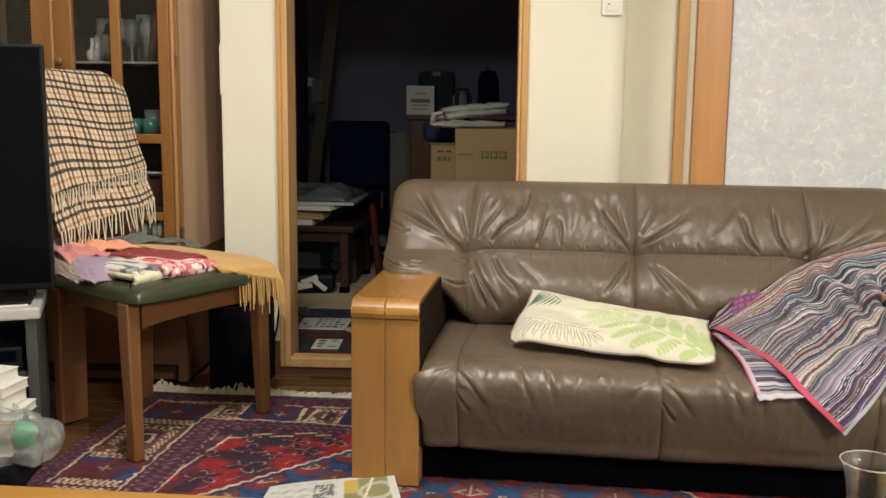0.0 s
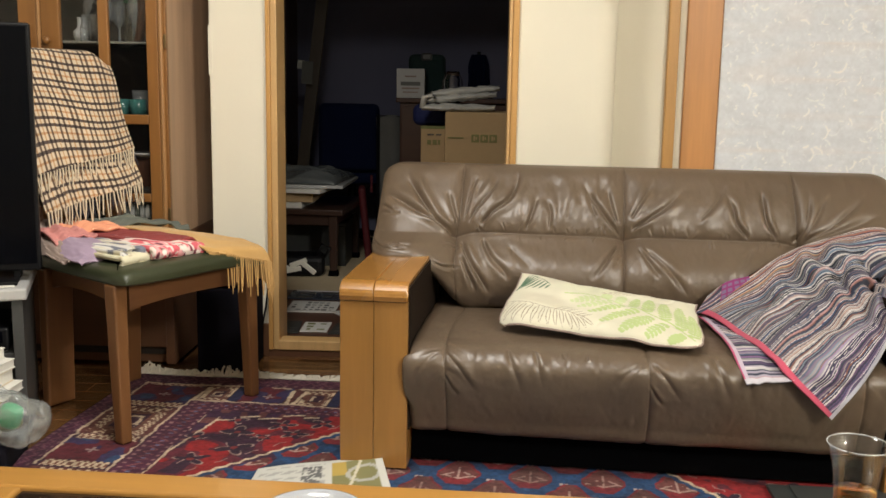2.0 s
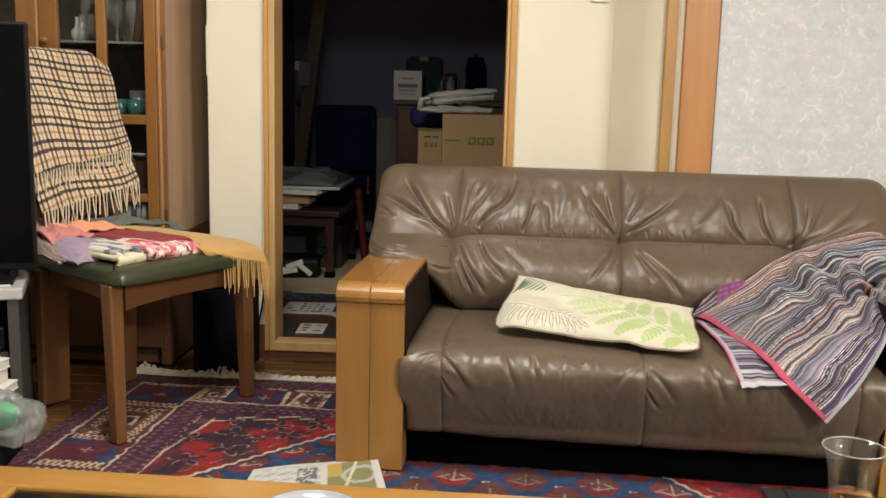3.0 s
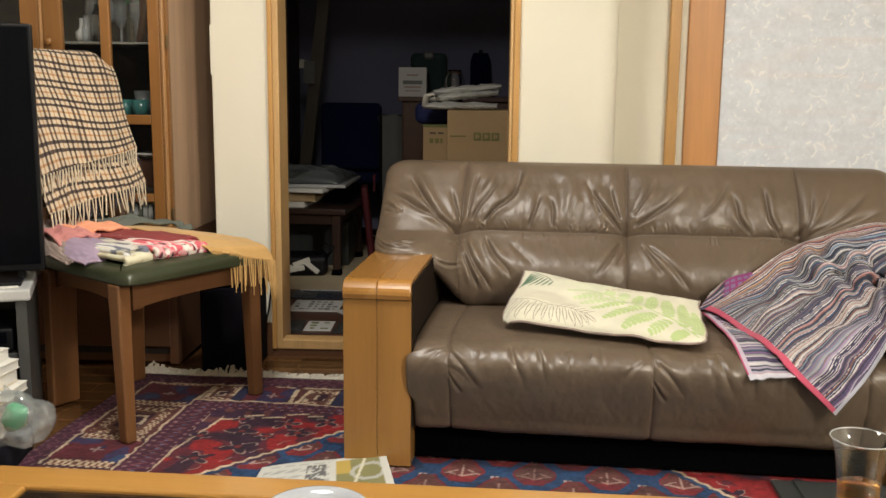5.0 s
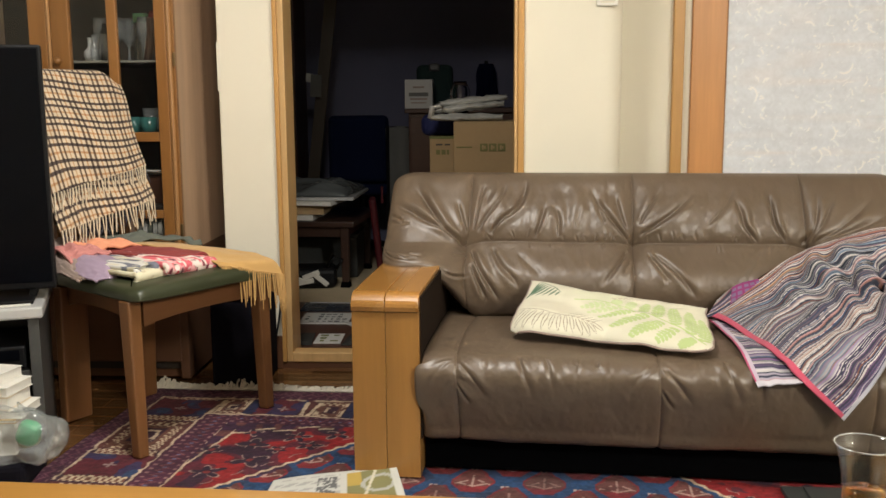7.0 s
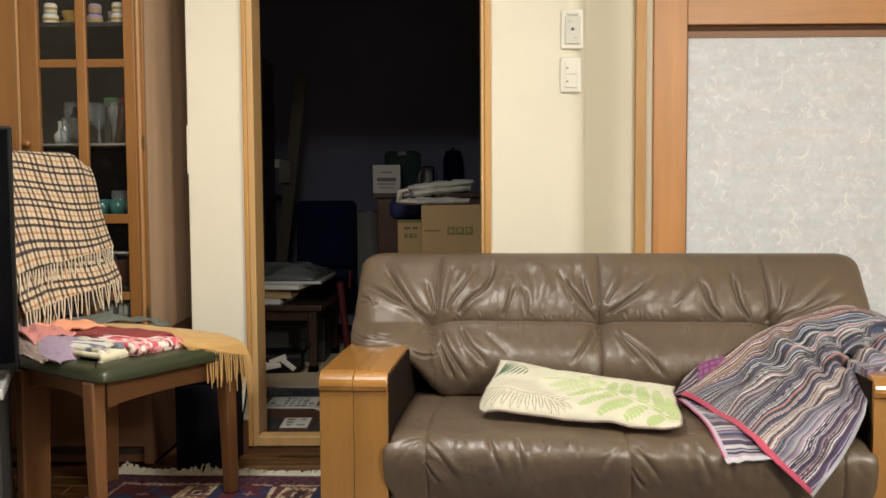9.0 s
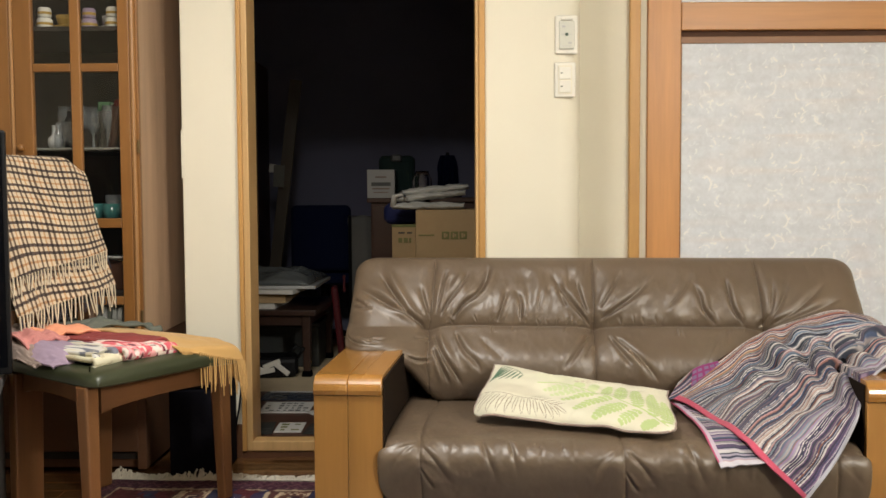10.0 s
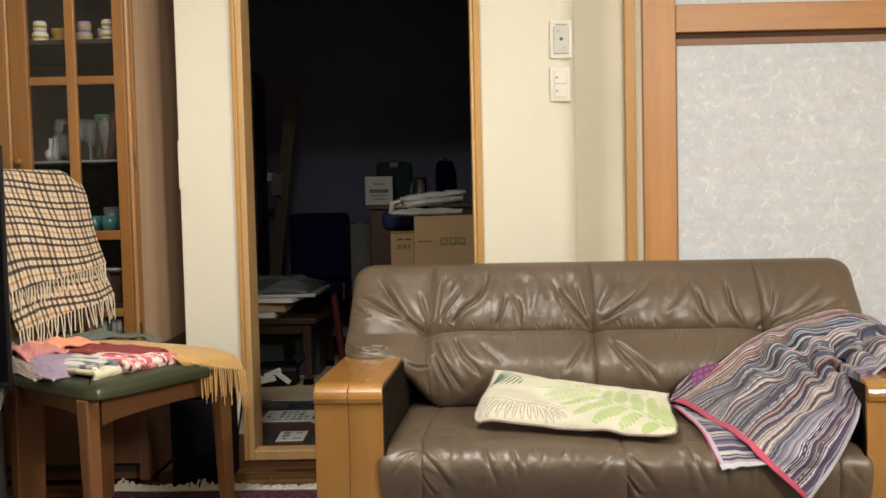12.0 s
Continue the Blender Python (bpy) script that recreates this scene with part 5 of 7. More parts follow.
part("front_rail", apron(-0.225, -0.002, 0.225, -0.006, 0.358, 0.436, 0.014, 0.026), M_CHAIRRAIL, chair)
part("side_rail", apron(-0.235, 0.03, -0.165, 0.40, 0.362, 0.436, 0.02, -0.024), M_CHAIRRAIL, chair)
part("side_rail", apron(0.235, 0.03, 0.155, 0.40, 0.362, 0.430, 0.02, 0.024), M_CHAIRRAIL, chair)
part("rear_rail", apron(-0.15, 0.42, 0.14, 0.42, 0.36, 0.42, 0.015, 0.024), M_CHAIRRAIL, chair)
# padded seat
n = 90
rim = np.sin(np.linspace(-1, 1, n) * math.pi / 2)
gu, gv = np.meshgrid(rim, rim, indexing="ij")
sq = np.clip((1 - np.abs(gu) ** 9) * (1 - np.abs(gv) ** 9), 0, 1)
half = 0.284 - 0.078 * (gv + 1) / 2
sx = gu * half * (1 - 0.07 * gv ** 8 * np.abs(gu) ** 3)
sy = 0.208 + gv * 0.246 - 0.018 * (1 - gu ** 2) * (gv < 0) * (-gv)
top = 0.440 + 0.043 * np.clip(sq, 0, 1) ** 0.30 + 0.004 * value_noise(gu * 3, gv * 3, 61) - 0.018 * (gu > 0) * gu ** 2
bm = bmesh.new()
bm.from_mesh(grid_mesh("seat", np.stack([sx, sy, top], -1)))
bm2 = bmesh.new()
bm2.from_mesh(grid_mesh("seat_under", np.stack([sx, sy, 0.440 - 0.012 * sq ** 0.3 - 0.018 * (gu > 0) * gu ** 2], -1)[:, ::-1]))
merge(bm, bm2)
bmesh.ops.remove_doubles(bm, verts=bm.verts[:], dist=0.0001)
seat = part("seat", bm, M_GREEN, chair, "padded olive green leather", smooth=True)
line = [(-0.262, -0.004, 0.476), (-0.215, 0.05, 0.4805), (-0.205, 0.15, 0.4805), (-0.19, 0.30, 0.4805)]
part("seam", tube(line, 0.0016, 5), M_BLACK, seat)
# reclined backrest under the throw
for x in (-0.165, 0.125):
    part("back_post", tube([(x, 0.43, 0.36), (x, 0.47, 0.62), (x, 0.555, 0.99)], 0.020, 8), M_CHAIRWOOD, chair)
bm = box((-0.18, -0.018, 0.0), (0.135, 0.018, 0.42), 0.015, 3, m=pose(0, 0.452, 0.595, -13))
part("backrest", bm, M_GREEN, chair, "green leather back pad")


def plaid(a, b):
    """Cream wool with dark and rust checks; a across, b along, in metres."""
    c = np.empty(a.shape + (3,))
    c[:] = (0.58, 0.475, 0.335)
    for q, gap, wide, shade in ((a, 0.0155, 0.0036, (0.22, 0.17, 0.16)), (b, 0.0205, 0.0043, (0.13, 0.11, 0.13))):
        k = np.floor(q / gap).astype(int) % 3
        near = np.abs((q % gap) / gap - 0.5) * gap
        m = near < np.where(k == 2, wide * 0.7, wide)
        f = np.where((k == 2)[..., None], np.array((0.74, 0.54, 0.40)), np.array(shade))
        c = np.where(m[..., None], c * f, c)
    return np.clip(c, 0.008, 0.9)


throw = thing("throw", "cream and black checked wool throw with fringe over the chair back", "throw", CHAIR_AT, CHAIR_TURN)


def strands(lows, length, seed, sway=0.008, r=0.0016):
    """Twisted fringe hanging from a row of points."""
    rng = random.Random(seed)
    bm = bmesh.new()
    for k, q in enumerate(lows):
        ln = length * rng.uniform(0.75, 1.15)
        dx, dy = rng.uniform(-sway, sway), rng.uniform(-sway, sway) * 0.5 - 0.004
        pts = [(q[0], q[1], q[2] + 0.004), (q[0] + dx * 0.3, q[1] + dy * 0.5, q[2] - ln * 0.4), (q[0] + dx, q[1] + dy, q[2] - ln)]
        tube(pts, r * rng.uniform(0.8, 1.3), 5, bm, 0.7)
    return bm


def hang(rows, r0, r1, seed, nu=300, nv=420):
    """A sheet hanging along a list of (r shift, y, z), from behind over the top to the front."""
    net = [[(r + sh, y, z + dz * (k == len(rows) - 1)) for r, dz in ((r0, -0.055), ((r0 * 2 + r1) / 3, -0.035), ((r0 + r1 * 2) / 3, -0.01), (r1, 0.01))] for k, (sh, y, z) in enumerate(rows)]
    p = patch(net, nv, nu)
    fv, fu = np.meshgrid(np.linspace(0, 1, nv), np.linspace(0, 1, nu), indexing="ij")
    p[..., 1] -= 0.010 * np.sin(fu * 9 + 1.0) * smooth(0.4, 1.0, fv) + 0.006 * value_noise(fu * 4, fv * 6, seed)
    drop = 0.055 * smooth(0.80, 1.0, fu) ** 2
    p[..., 2] -= drop * np.exp(-((p[..., 1] - 0.575) / 0.05) ** 2)
    p[..., 0] += 0.010 * value_noise(fu * 2, fv * 5, seed + 1) + 0.012 * (fu - 0.5) * np.sin(fv * 3)
    return p, fu, fv


for rows, r0, r1, seed, name in (([(0.0, 0.625, 0.70), (0.0, 0.62, 0.92), (-0.002, 0.600, 1.035), (-0.002, 0.545, 1.045), (0.0, 0.496, 0.95), (0.004, 0.455, 0.84), (0.010, 0.417, 0.742)], -0.225, 0.165, 71, "outer_layer"),
                             ([(0.0, 0.610, 0.70), (0.0, 0.605, 0.92), (-0.002, 0.585, 1.012), (-0.002, 0.545, 1.022), (0.0, 0.505, 0.94), (0.008, 0.458, 0.80), (0.020, 0.390, 0.638)], -0.215, 0.150, 75, "under_layer")):
    p, fu, fv = hang(rows, r0, r1, seed)
    seg = np.concatenate([[0], np.cumsum(np.linalg.norm(np.diff(p[:, 200], axis=0), axis=-1))])
    layer = part_mesh(name, grid_mesh(name, p, plaid(fu * (r1 - r0), seg[:, None] + 0 * fu + 0.01 * np.sin(fu * 6))), M_KNIT, throw, smooth=True)
    thicken(layer, 0.004, 0.0)
    lows = [p[-1, i] + np.array((0.0, -0.003, 0.0)) for i in range(4, 300, 9)]
    tagged(part("fringe", strands(lows, 0.066, seed, 0.012, 0.0024), M_CREAMWOOL, layer, "twisted cream wool fringe"), kind="stuff")
    lows = [p[-1, i] + np.array((0.002, 0.006, 0.004)) for i in range(6, 300, 8)]
    tagged(part("fringe", strands(lows, 0.056, seed + 1, 0.016, 0.0019), M_DARKWOOL, layer, "dark wool fringe"), kind="stuff")


def cloth(name, label, net, mat, thick=0.006, rough=0.006, seed=0, colours=None, nu=60, nv=60, folds=0.0, lower=0.82):
    """A folded or spread cloth on the chair seat, in the chair's coordinates."""
    t = thing(name, label, "cloth", CHAIR_AT, CHAIR_TURN, group="cloths on the chair")
    p = patch(net, nu, nv)
    p[..., 2] = np.where(p[..., 2] > 0.44, 0.565 - (0.565 - p[..., 2]) * lower, p[..., 2] + 0.125 * (1 - lower))
    fa, fb = np.meshgrid(np.linspace(0, 1, nu), np.linspace(0, 1, nv), indexing="ij")
    p[..., 2] += rough * value_noise(fa * 5, fb * 5, seed) + rough * 0.5 * value_noise(fa * 13, fb * 11, seed + 1) + folds * np.sin(fb * 16 + 3 * fa)
    ob = part_mesh("fabric", grid_mesh("fabric", p, None if colours is None else colours(fa, fb)), mat, t, smooth=True)
    thicken(ob, thick)
    return t, p


def floral(base, spots, seed):
    def f(a, b):
        c = np.empty(a.shape + (3,))
        c[:] = base
        n1, n2 = value_noise(a * 9, b * 14, seed), value_noise(a * 14 + 7, b * 20, seed + 1)
        for lim, colour, n in spots:
            c[(n1 if n == 1 else n2) > lim] = colour
        return c
    return f


def slab_net(r0, r1, b0, b1, z, tilt=0.0, bulge=0.006):
    """A net for a folded stack: rounded over the front and back."""
    return [[(r0, b0, z - 0.014), (r0 * 0.5 + r1 * 0.5, b0, z - 0.014 + tilt * 0.5), (r1, b0, z - 0.014 + tilt)],
            [(r0, b0 - 0.006, z - 0.004), ((r0 + r1) / 2, b0 - 0.008, z - 0.003 + tilt * 0.5), (r1, b0 - 0.006, z - 0.004 + tilt)],
            [(r0, b0 + 0.02, z), ((r0 + r1) / 2, b0 + 0.02, z + bulge + tilt * 0.5), (r1, b0 + 0.02, z + tilt)],
            [(r0, b1, z), ((r0 + r1) / 2, b1, z + bulge + tilt * 0.5), (r1, b1, z + tilt)]]


# folded pile, bottom to top
cloth("folded_shirt", "cream folded cotton shirt in the pile", slab_net(-0.225, 0.00, 0.035, 0.30, 0.474), M_CLOTH, 0.012, 0.003, 81, floral((0.62, 0.58, 0.42), ((0.5, (0.50, 0.44, 0.30), 1),), 3))
cloth("folded_blouse", "white and grey patterned folded blouse", slab_net(-0.215, -0.03, 0.045, 0.30, 0.488), M_CLOTH, 0.012, 0.004, 83, floral((0.66, 0.64, 0.60), ((0.2, (0.16, 0.17, 0.21), 1), (0.35, (0.62, 0.57, 0.44), 2)), 5))
cloth("folded_dress", "red and pink flowered folded dress", slab_net(-0.14, 0.045, 0.012, 0.26, 0.490, -0.012), M_CLOTH, 0.014, 0.005, 85, floral((0.66, 0.12, 0.15), ((0.05, (0.76, 0.36, 0.36), 1), (0.20, (0.78, 0.66, 0.60), 2), (0.55, (0.16, 0.03, 0.05), 1)), 7))
cloth("maroon_shirt", "dark red crumpled shirt on the pile", [[(-0.12, 0.36, 0.512), (-0.02, 0.33, 0.516), (0.10, 0.30, 0.505)], [(-0.11, 0.22, 0.516), (0.0, 0.18, 0.518), (0.10, 0.16, 0.502)], [(-0.10, 0.10, 0.512), (0.02, 0.05, 0.508), (0.085, 0.035, 0.488)]], M_MAROON, 0.008, 0.006, 87, folds=0.002)
cloth("lavender_shirt", "lavender bundled cotton shirt", [[(-0.235, 0.34, 0.470), (-0.185, 0.36, 0.515), (-0.12, 0.38, 0.520)], [(-0.255, 0.24, 0.466), (-0.215, 0.25, 0.512), (-0.14, 0.24, 0.512)], [(-0.262, 0.17, 0.462), (-0.225, 0.15, 0.495), (-0.17, 0.14, 0.497)], [(-0.258, 0.145, 0.458), (-0.22, 0.12, 0.462), (-0.18, 0.115, 0.470)]], M_LAVENDER, 0.008, 0.003, 89)
cloth("pink_shirt", "dusty pink crumpled cotton shirt", [[(-0.21, 0.42, 0.53), (-0.14, 0.43, 0.54), (-0.08, 0.44, 0.53)], [(-0.23, 0.33, 0.525), (-0.17, 0.33, 0.54), (-0.10, 0.32, 0.525)], [(-0.24, 0.27, 0.50), (-0.18, 0.27, 0.528), (-0.12, 0.25, 0.518)]], M_PINK, 0.008, 0.005, 91, folds=0.003)
cloth("peach_shirt", "bright peach cotton shirt, crumpled", [[(-0.17, 0.46, 0.53), (-0.06, 0.44, 0.535), (0.02, 0.42, 0.52)], [(-0.15, 0.37, 0.54), (-0.06, 0.36, 0.545), (0.04, 0.34, 0.522)], [(-0.14, 0.30, 0.53), (-0.06, 0.29, 0.53), (0.03, 0.27, 0.52)]], M_ORANGE, 0.008, 0.005, 93, folds=0.003)
cloth("mauve_scarf", "greyish mauve scarf bundled at the chair's side", [[(-0.20, 0.46, 0.50), (-0.17, 0.45, 0.55), (-0.10, 0.44, 0.555)], [(-0.235, 0.40, 0.47), (-0.215, 0.38, 0.52), (-0.17, 0.38, 0.535)], [(-0.258, 0.30, 0.462), (-0.245, 0.28, 0.49), (-0.21, 0.27, 0.51)], [(-0.268, 0.21, 0.452), (-0.262, 0.19, 0.462), (-0.24, 0.18, 0.475)]], M_MAUVE, 0.006, 0.006, 95)
cloth("slate_scarf", "slate grey green crumpled scarf behind the pile", [[(-0.04, 0.46, 0.52), (0.06, 0.44, 0.53), (0.16, 0.41, 0.515), (0.22, 0.37, 0.50)], [(-0.02, 0.40, 0.535), (0.07, 0.37, 0.545), (0.16, 0.33, 0.53), (0.235, 0.29, 0.505)], [(0.0, 0.33, 0.52), (0.08, 0.31, 0.525), (0.16, 0.27, 0.515), (0.225, 0.24, 0.495)]], M_SLATE, 0.006, 0.010, 97, folds=0.004)
# camel shawl over the seat's corner
shawl, p = cloth("shawl", "camel wool shawl with fringe over the seat", [
    [(0.019, 0.379, 0.524), (0.089, 0.359, 0.524), (0.169, 0.319, 0.512), (0.199, 0.279, 0.502), (0.222, 0.259, 0.479), (0.226, 0.249, 0.424)],
    [(0.009, 0.239, 0.529), (0.089, 0.219, 0.526), (0.164, 0.199, 0.512), (0.222, 0.169, 0.498), (0.246, 0.159, 0.474), (0.248, 0.149, 0.404)],
    [(0.004, 0.099, 0.516), (0.079, 0.079, 0.516), (0.164, 0.059, 0.506), (0.234, 0.039, 0.492), (0.256, 0.029, 0.464), (0.256, 0.019, 0.384)],
    [(0.019, -0.001, 0.502), (0.079, -0.016, 0.494), (0.164, -0.031, 0.484), (0.244, -0.036, 0.472), (0.264, -0.041, 0.444), (0.260, -0.041, 0.364)],
    [(0.039, -0.026, 0.487), (0.089, -0.042, 0.478), (0.169, -0.053, 0.449), (0.246, -0.059, 0.434), (0.266, -0.061, 0.414), (0.260, -0.061, 0.344)]], M_TAN, 0.005, 0.004, 99, nu=80, nv=100, lower=1.0)
lows = [p[-1, j] for j in range(22, 78, 2)]
tagged(part("fringe", strands(lows, 0.102, 5, 0.007, 0.0021), M_TAN, shawl, "knotted camel fringe"), kind="stuff")
lows = [p[-1, j] + np.array((0.0, 0, 0)) for j in range(1, 14, 2)]
tagged(part("fringe", strands(lows, 0.035, 6, 0.012, 0.0021), M_TAN, shawl), kind="stuff")

# ---- glass cabinet ----
M_SHELFGLASS = material("frosted glass shelf", (0.20, 0.20, 0.18), 0.25, vary=0.05)
cab = thing("glass_cabinet", "amber wooden display cabinet with glazed doors", "cabinet")
CX0, CX1, CY0, CY1, CZ = -1.815, -0.953, 3.20, 3.76, 1.98
part("side_panel", box((CX1 - 0.02, CY0 + 0.02, 0.436), (CX1, CY1, CZ), 0.002), M_CABSIDE, cab, "dull grey brown veneer side")
part("side_panel", box((CX1 - 0.02, CY0 + 0.02, 0.0), (CX1, CY1, 0.435), 0.002), M_BASE, cab, "dark brown lower side")
part("side_panel", box((CX0, CY0 + 0.02, 0.0), (CX0 + 0.02, CY1, CZ), 0.002), M_CABSIDE, cab)
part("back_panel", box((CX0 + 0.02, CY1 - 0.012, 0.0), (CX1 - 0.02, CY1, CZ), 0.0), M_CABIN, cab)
part("top", box((CX0 - 0.01, CY0 - 0.01, CZ), (CX1 + 0.01, CY1, CZ + 0.03), 0.004), M_CABRAIL, cab)
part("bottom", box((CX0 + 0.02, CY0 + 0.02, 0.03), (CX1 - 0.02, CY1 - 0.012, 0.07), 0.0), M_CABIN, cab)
part("plinth", box((CX0 + 0.005, CY0 + 0.03, 0.0), (CX1 - 0.021, CY0 + 0.05, 0.03), 0.0), M_BASE, cab)
part("face_frame", box((CX1 - 0.030, CY0, 0.436), (CX1 + 0.002, CY0 + 0.02, CZ), 0.003), M_CABWOOD, cab)
part("face_frame", box((CX1 - 0.030, CY0, 0.0), (CX1 + 0.002, CY0 + 0.02, 0.434), 0.003), M_BASE, cab)
part("bead", tube([(-0.968, CY0 - 0.002, 0.445), (-0.968, CY0 - 0.002, CZ - 0.01)], 0.0075, 8), M_CABBEAD, cab, "pale edge bead")
part("bead", tube([(-1.3685, CY0 - 0.002, 0.445), (-1.3685, CY0 - 0.002, CZ - 0.01)], 0.0062, 8), M_CABBEAD, cab, "pale edge bead")
part("face_frame", box((CX0 - 0.002, CY0, 0.0), (CX0 + 0.03, CY0 + 0.02, CZ), 0.003), M_CABWOOD, cab)
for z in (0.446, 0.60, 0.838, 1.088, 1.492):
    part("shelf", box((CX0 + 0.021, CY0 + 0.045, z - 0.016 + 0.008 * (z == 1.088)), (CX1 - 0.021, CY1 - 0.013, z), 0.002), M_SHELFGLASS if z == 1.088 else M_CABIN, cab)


def glazed_door(x0, x1, knob_x, hinge_x, wide, slim):
    d = tagged(new("door"), "glazed amber wooden cabinet door")
    d.parent = cab
    y0, y1 = CY0 - 0.004, CY0 + 0.02
    p0, p1 = x0 + wide, x1 - slim
    m0, m1 = (p0 + p1) / 2 - 0.017, (p0 + p1) / 2 + 0.017
    for a, b in ((x0, p0), (p1, x1)):
        part("stile", box((a, y0, 0.44), (b, y1, CZ - 0.03), 0.004), M_CABWOOD, d)
    part("mullion", box((m0, y0 + 0.002, 0.50), (m1, y1 - 0.002, CZ - 0.09), 0.004), M_CABWOOD, d)
    for za, zb in ((0.44, 0.50), (0.560, 0.588), (0.818, 0.850), (1.335, 1.363), (CZ - 0.09, CZ - 0.03)):
        for a, b in ((p0, m0), (m1, p1)) if 0.3 < za < 1.8 else ((p0, p1),):
            part("rail", box((a, y0 + 0.003, za), (b, y1 - 0.003, zb), 0.003), M_CABRAIL, d)
    for a, b in ((p0, m0), (m1, p1)):
        for za, zb in ((0.50, 0.560), (0.588, 0.818), (0.850, 1.335), (1.363, CZ - 0.09)):
            g = part("pane", box((a, CY0 + 0.006, za), (b, CY0 + 0.009, zb)), M_PANE, d, "clear glass pane")
            g.visible_shadow = False
    part("knob", lathe([(0, 0.026), (0.010, 0.024), (0.013, 0.016), (0.008, 0.008), (0.007, 0.0)], 18), M_CABWOOD, d, "round wooden knob", smooth=True).matrix_local = pose(knob_x, y0, 1.085, 90)
    for z in (0.52, 1.088, 1.80):
        h = part("hinge", box((hinge_x - 0.004, y0 - 0.006, z - 0.022), (hinge_x + 0.004, y0 + 0.004, z + 0.022), 0.002), M_BRASS, d, "small dark brass hinge")
    return d


for x0, x1 in ((-1.770, -1.375), (-1.362, -0.977)):
    part("lower_door", box((x0, CY0 - 0.003, 0.06), (x1, CY0 + 0.018, 0.436), 0.004), M_BASE, cab, "dark brown lower cabinet door")
glazed_door(-1.362, -0.977, -1.338, -0.953, 0.062, 0.039)
glazed_door(-1.770, -1.375, -1.402, -1.79, 0.039, 0.062)


def vessel(name, label, prof, at, mat, category="glassware", n=24, wall=0.0):
    t = thing(name, label, category, at)
    if wall:
        prof = list(prof) + [(max(r - wall, 0.001), max(z, wall)) for r, z in reversed(prof)]
        prof[0:0] = [(0, 0)]
        prof.append((0, wall))
    part("body", lathe(prof, n), mat, t, smooth=True)
    return t


GOBLET = [(0.026, 0.0), (0.027, 0.002), (0.006, 0.008), (0.004, 0.05), (0.012, 0.062), (0.030, 0.085), (0.032, 0.12), (0.028, 0.15)]
TUMBLER = [(0.025, 0.0), (0.028, 0.03), (0.031, 0.09)]
BOTTLE = [(0.028, 0.0), (0.030, 0.01), (0.030, 0.10), (0.012, 0.14), (0.010, 0.19), (0.012, 0.195)]
VASE = [(0.0, 0.0), (0.012, 0.0), (0.020, 0.014), (0.020, 0.032), (0.007, 0.046), (0.006, 0.075), (0.009, 0.078), (0.0, 0.078)]
FIGURE = [(0.0, 0.0), (0.024, 0.0), (0.020, 0.03), (0.022, 0.07), (0.014, 0.10), (0.016, 0.12), (0.0, 0.135)]
S2 = 1.088
for k, (x, y) in enumerate(((-1.215, 3.36), (-1.185, 3.42), (-1.24, 3.44), (-1.262, 3.38), (-1.20, 3.52), (-1.035, 3.38), (-1.10, 3.36), (-1.055, 3.50), (-1.12, 3.48))):
    vessel("wine_glass", "clear stemmed wine glass on a cabinet shelf", GOBLET, (x, y, S2), M_CABGLASS, wall=0.0012)
for x, y in ((-1.25, 3.33), (-1.22, 3.31), (-1.09, 3.36), (-1.12, 3.50)):
    vessel("glass_tumbler", "plain clear glass tumbler on a cabinet shelf", TUMBLER, (x, y, S2), M_CABGLASS, wall=0.0015)
vessel("glass_bottle", "tall clear glass bottle in the cabinet", BOTTLE, (-1.275, 3.48, S2), M_CABGLASS, wall=0.002)
vessel("small_vase", "small white round porcelain vase", VASE, (-1.272, 3.29, S2), M_STANDTOP, "vase")
vessel("dark_bottle", "small black bottle in the glass cabinet", [(0, 0), (0.017, 0), (0.018, 0.09), (0.008, 0.11), (0.008, 0.125), (0, 0.125)], (-1.222, 3.30, S2), M_PLASTIC, "bottle")
vessel("perfume_bottle", "clear bottle with a silver stopper", [(0, 0), (0.012, 0), (0.013, 0.05), (0.005, 0.06), (0.009, 0.075), (0, 0.085)], (-1.247, 3.265, S2), M_CABGLASS, "bottle")
t = thing("dark_figurine", "dark brown carved leaning figurine on the shelf", "ornament", (-1.077, 3.33, S2))
part("body", tube([(-0.012, 0, 0.0), (0.0, 0, 0.05), (0.008, 0, 0.10), (0.010, 0, 0.145)], 0.015, 10, taper=1.25), M_DARKWOOD, t, smooth=True)
t = thing("red_ball", "dull red round ornament on the shelf", "ornament", (-1.065, 3.36, S2 + 0.15))
part("body", lathe([(0, -0.026), (0.018, -0.02), (0.026, 0), (0.018, 0.02), (0, 0.026)], 20), M_MAROON, t, smooth=True)
t = thing("green_box", "small pale green box in the cabinet", "box", (-1.13, 3.40, S2 + 0.135))
part("body", box((-0.022, -0.02, 0), (0.022, 0.02, 0.03), 0.002), material("pale green card", (0.16, 0.38, 0.20), 0.7), t)
part("support", box((-0.02, -0.018, -0.135), (0.02, 0.018, 0), 0.002), M_GLASS, t)
CUP = [(0.0, 0.0), (0.018, 0.0), (0.020, 0.004), (0.032, 0.03), (0.035, 0.045)]
S3 = 1.492
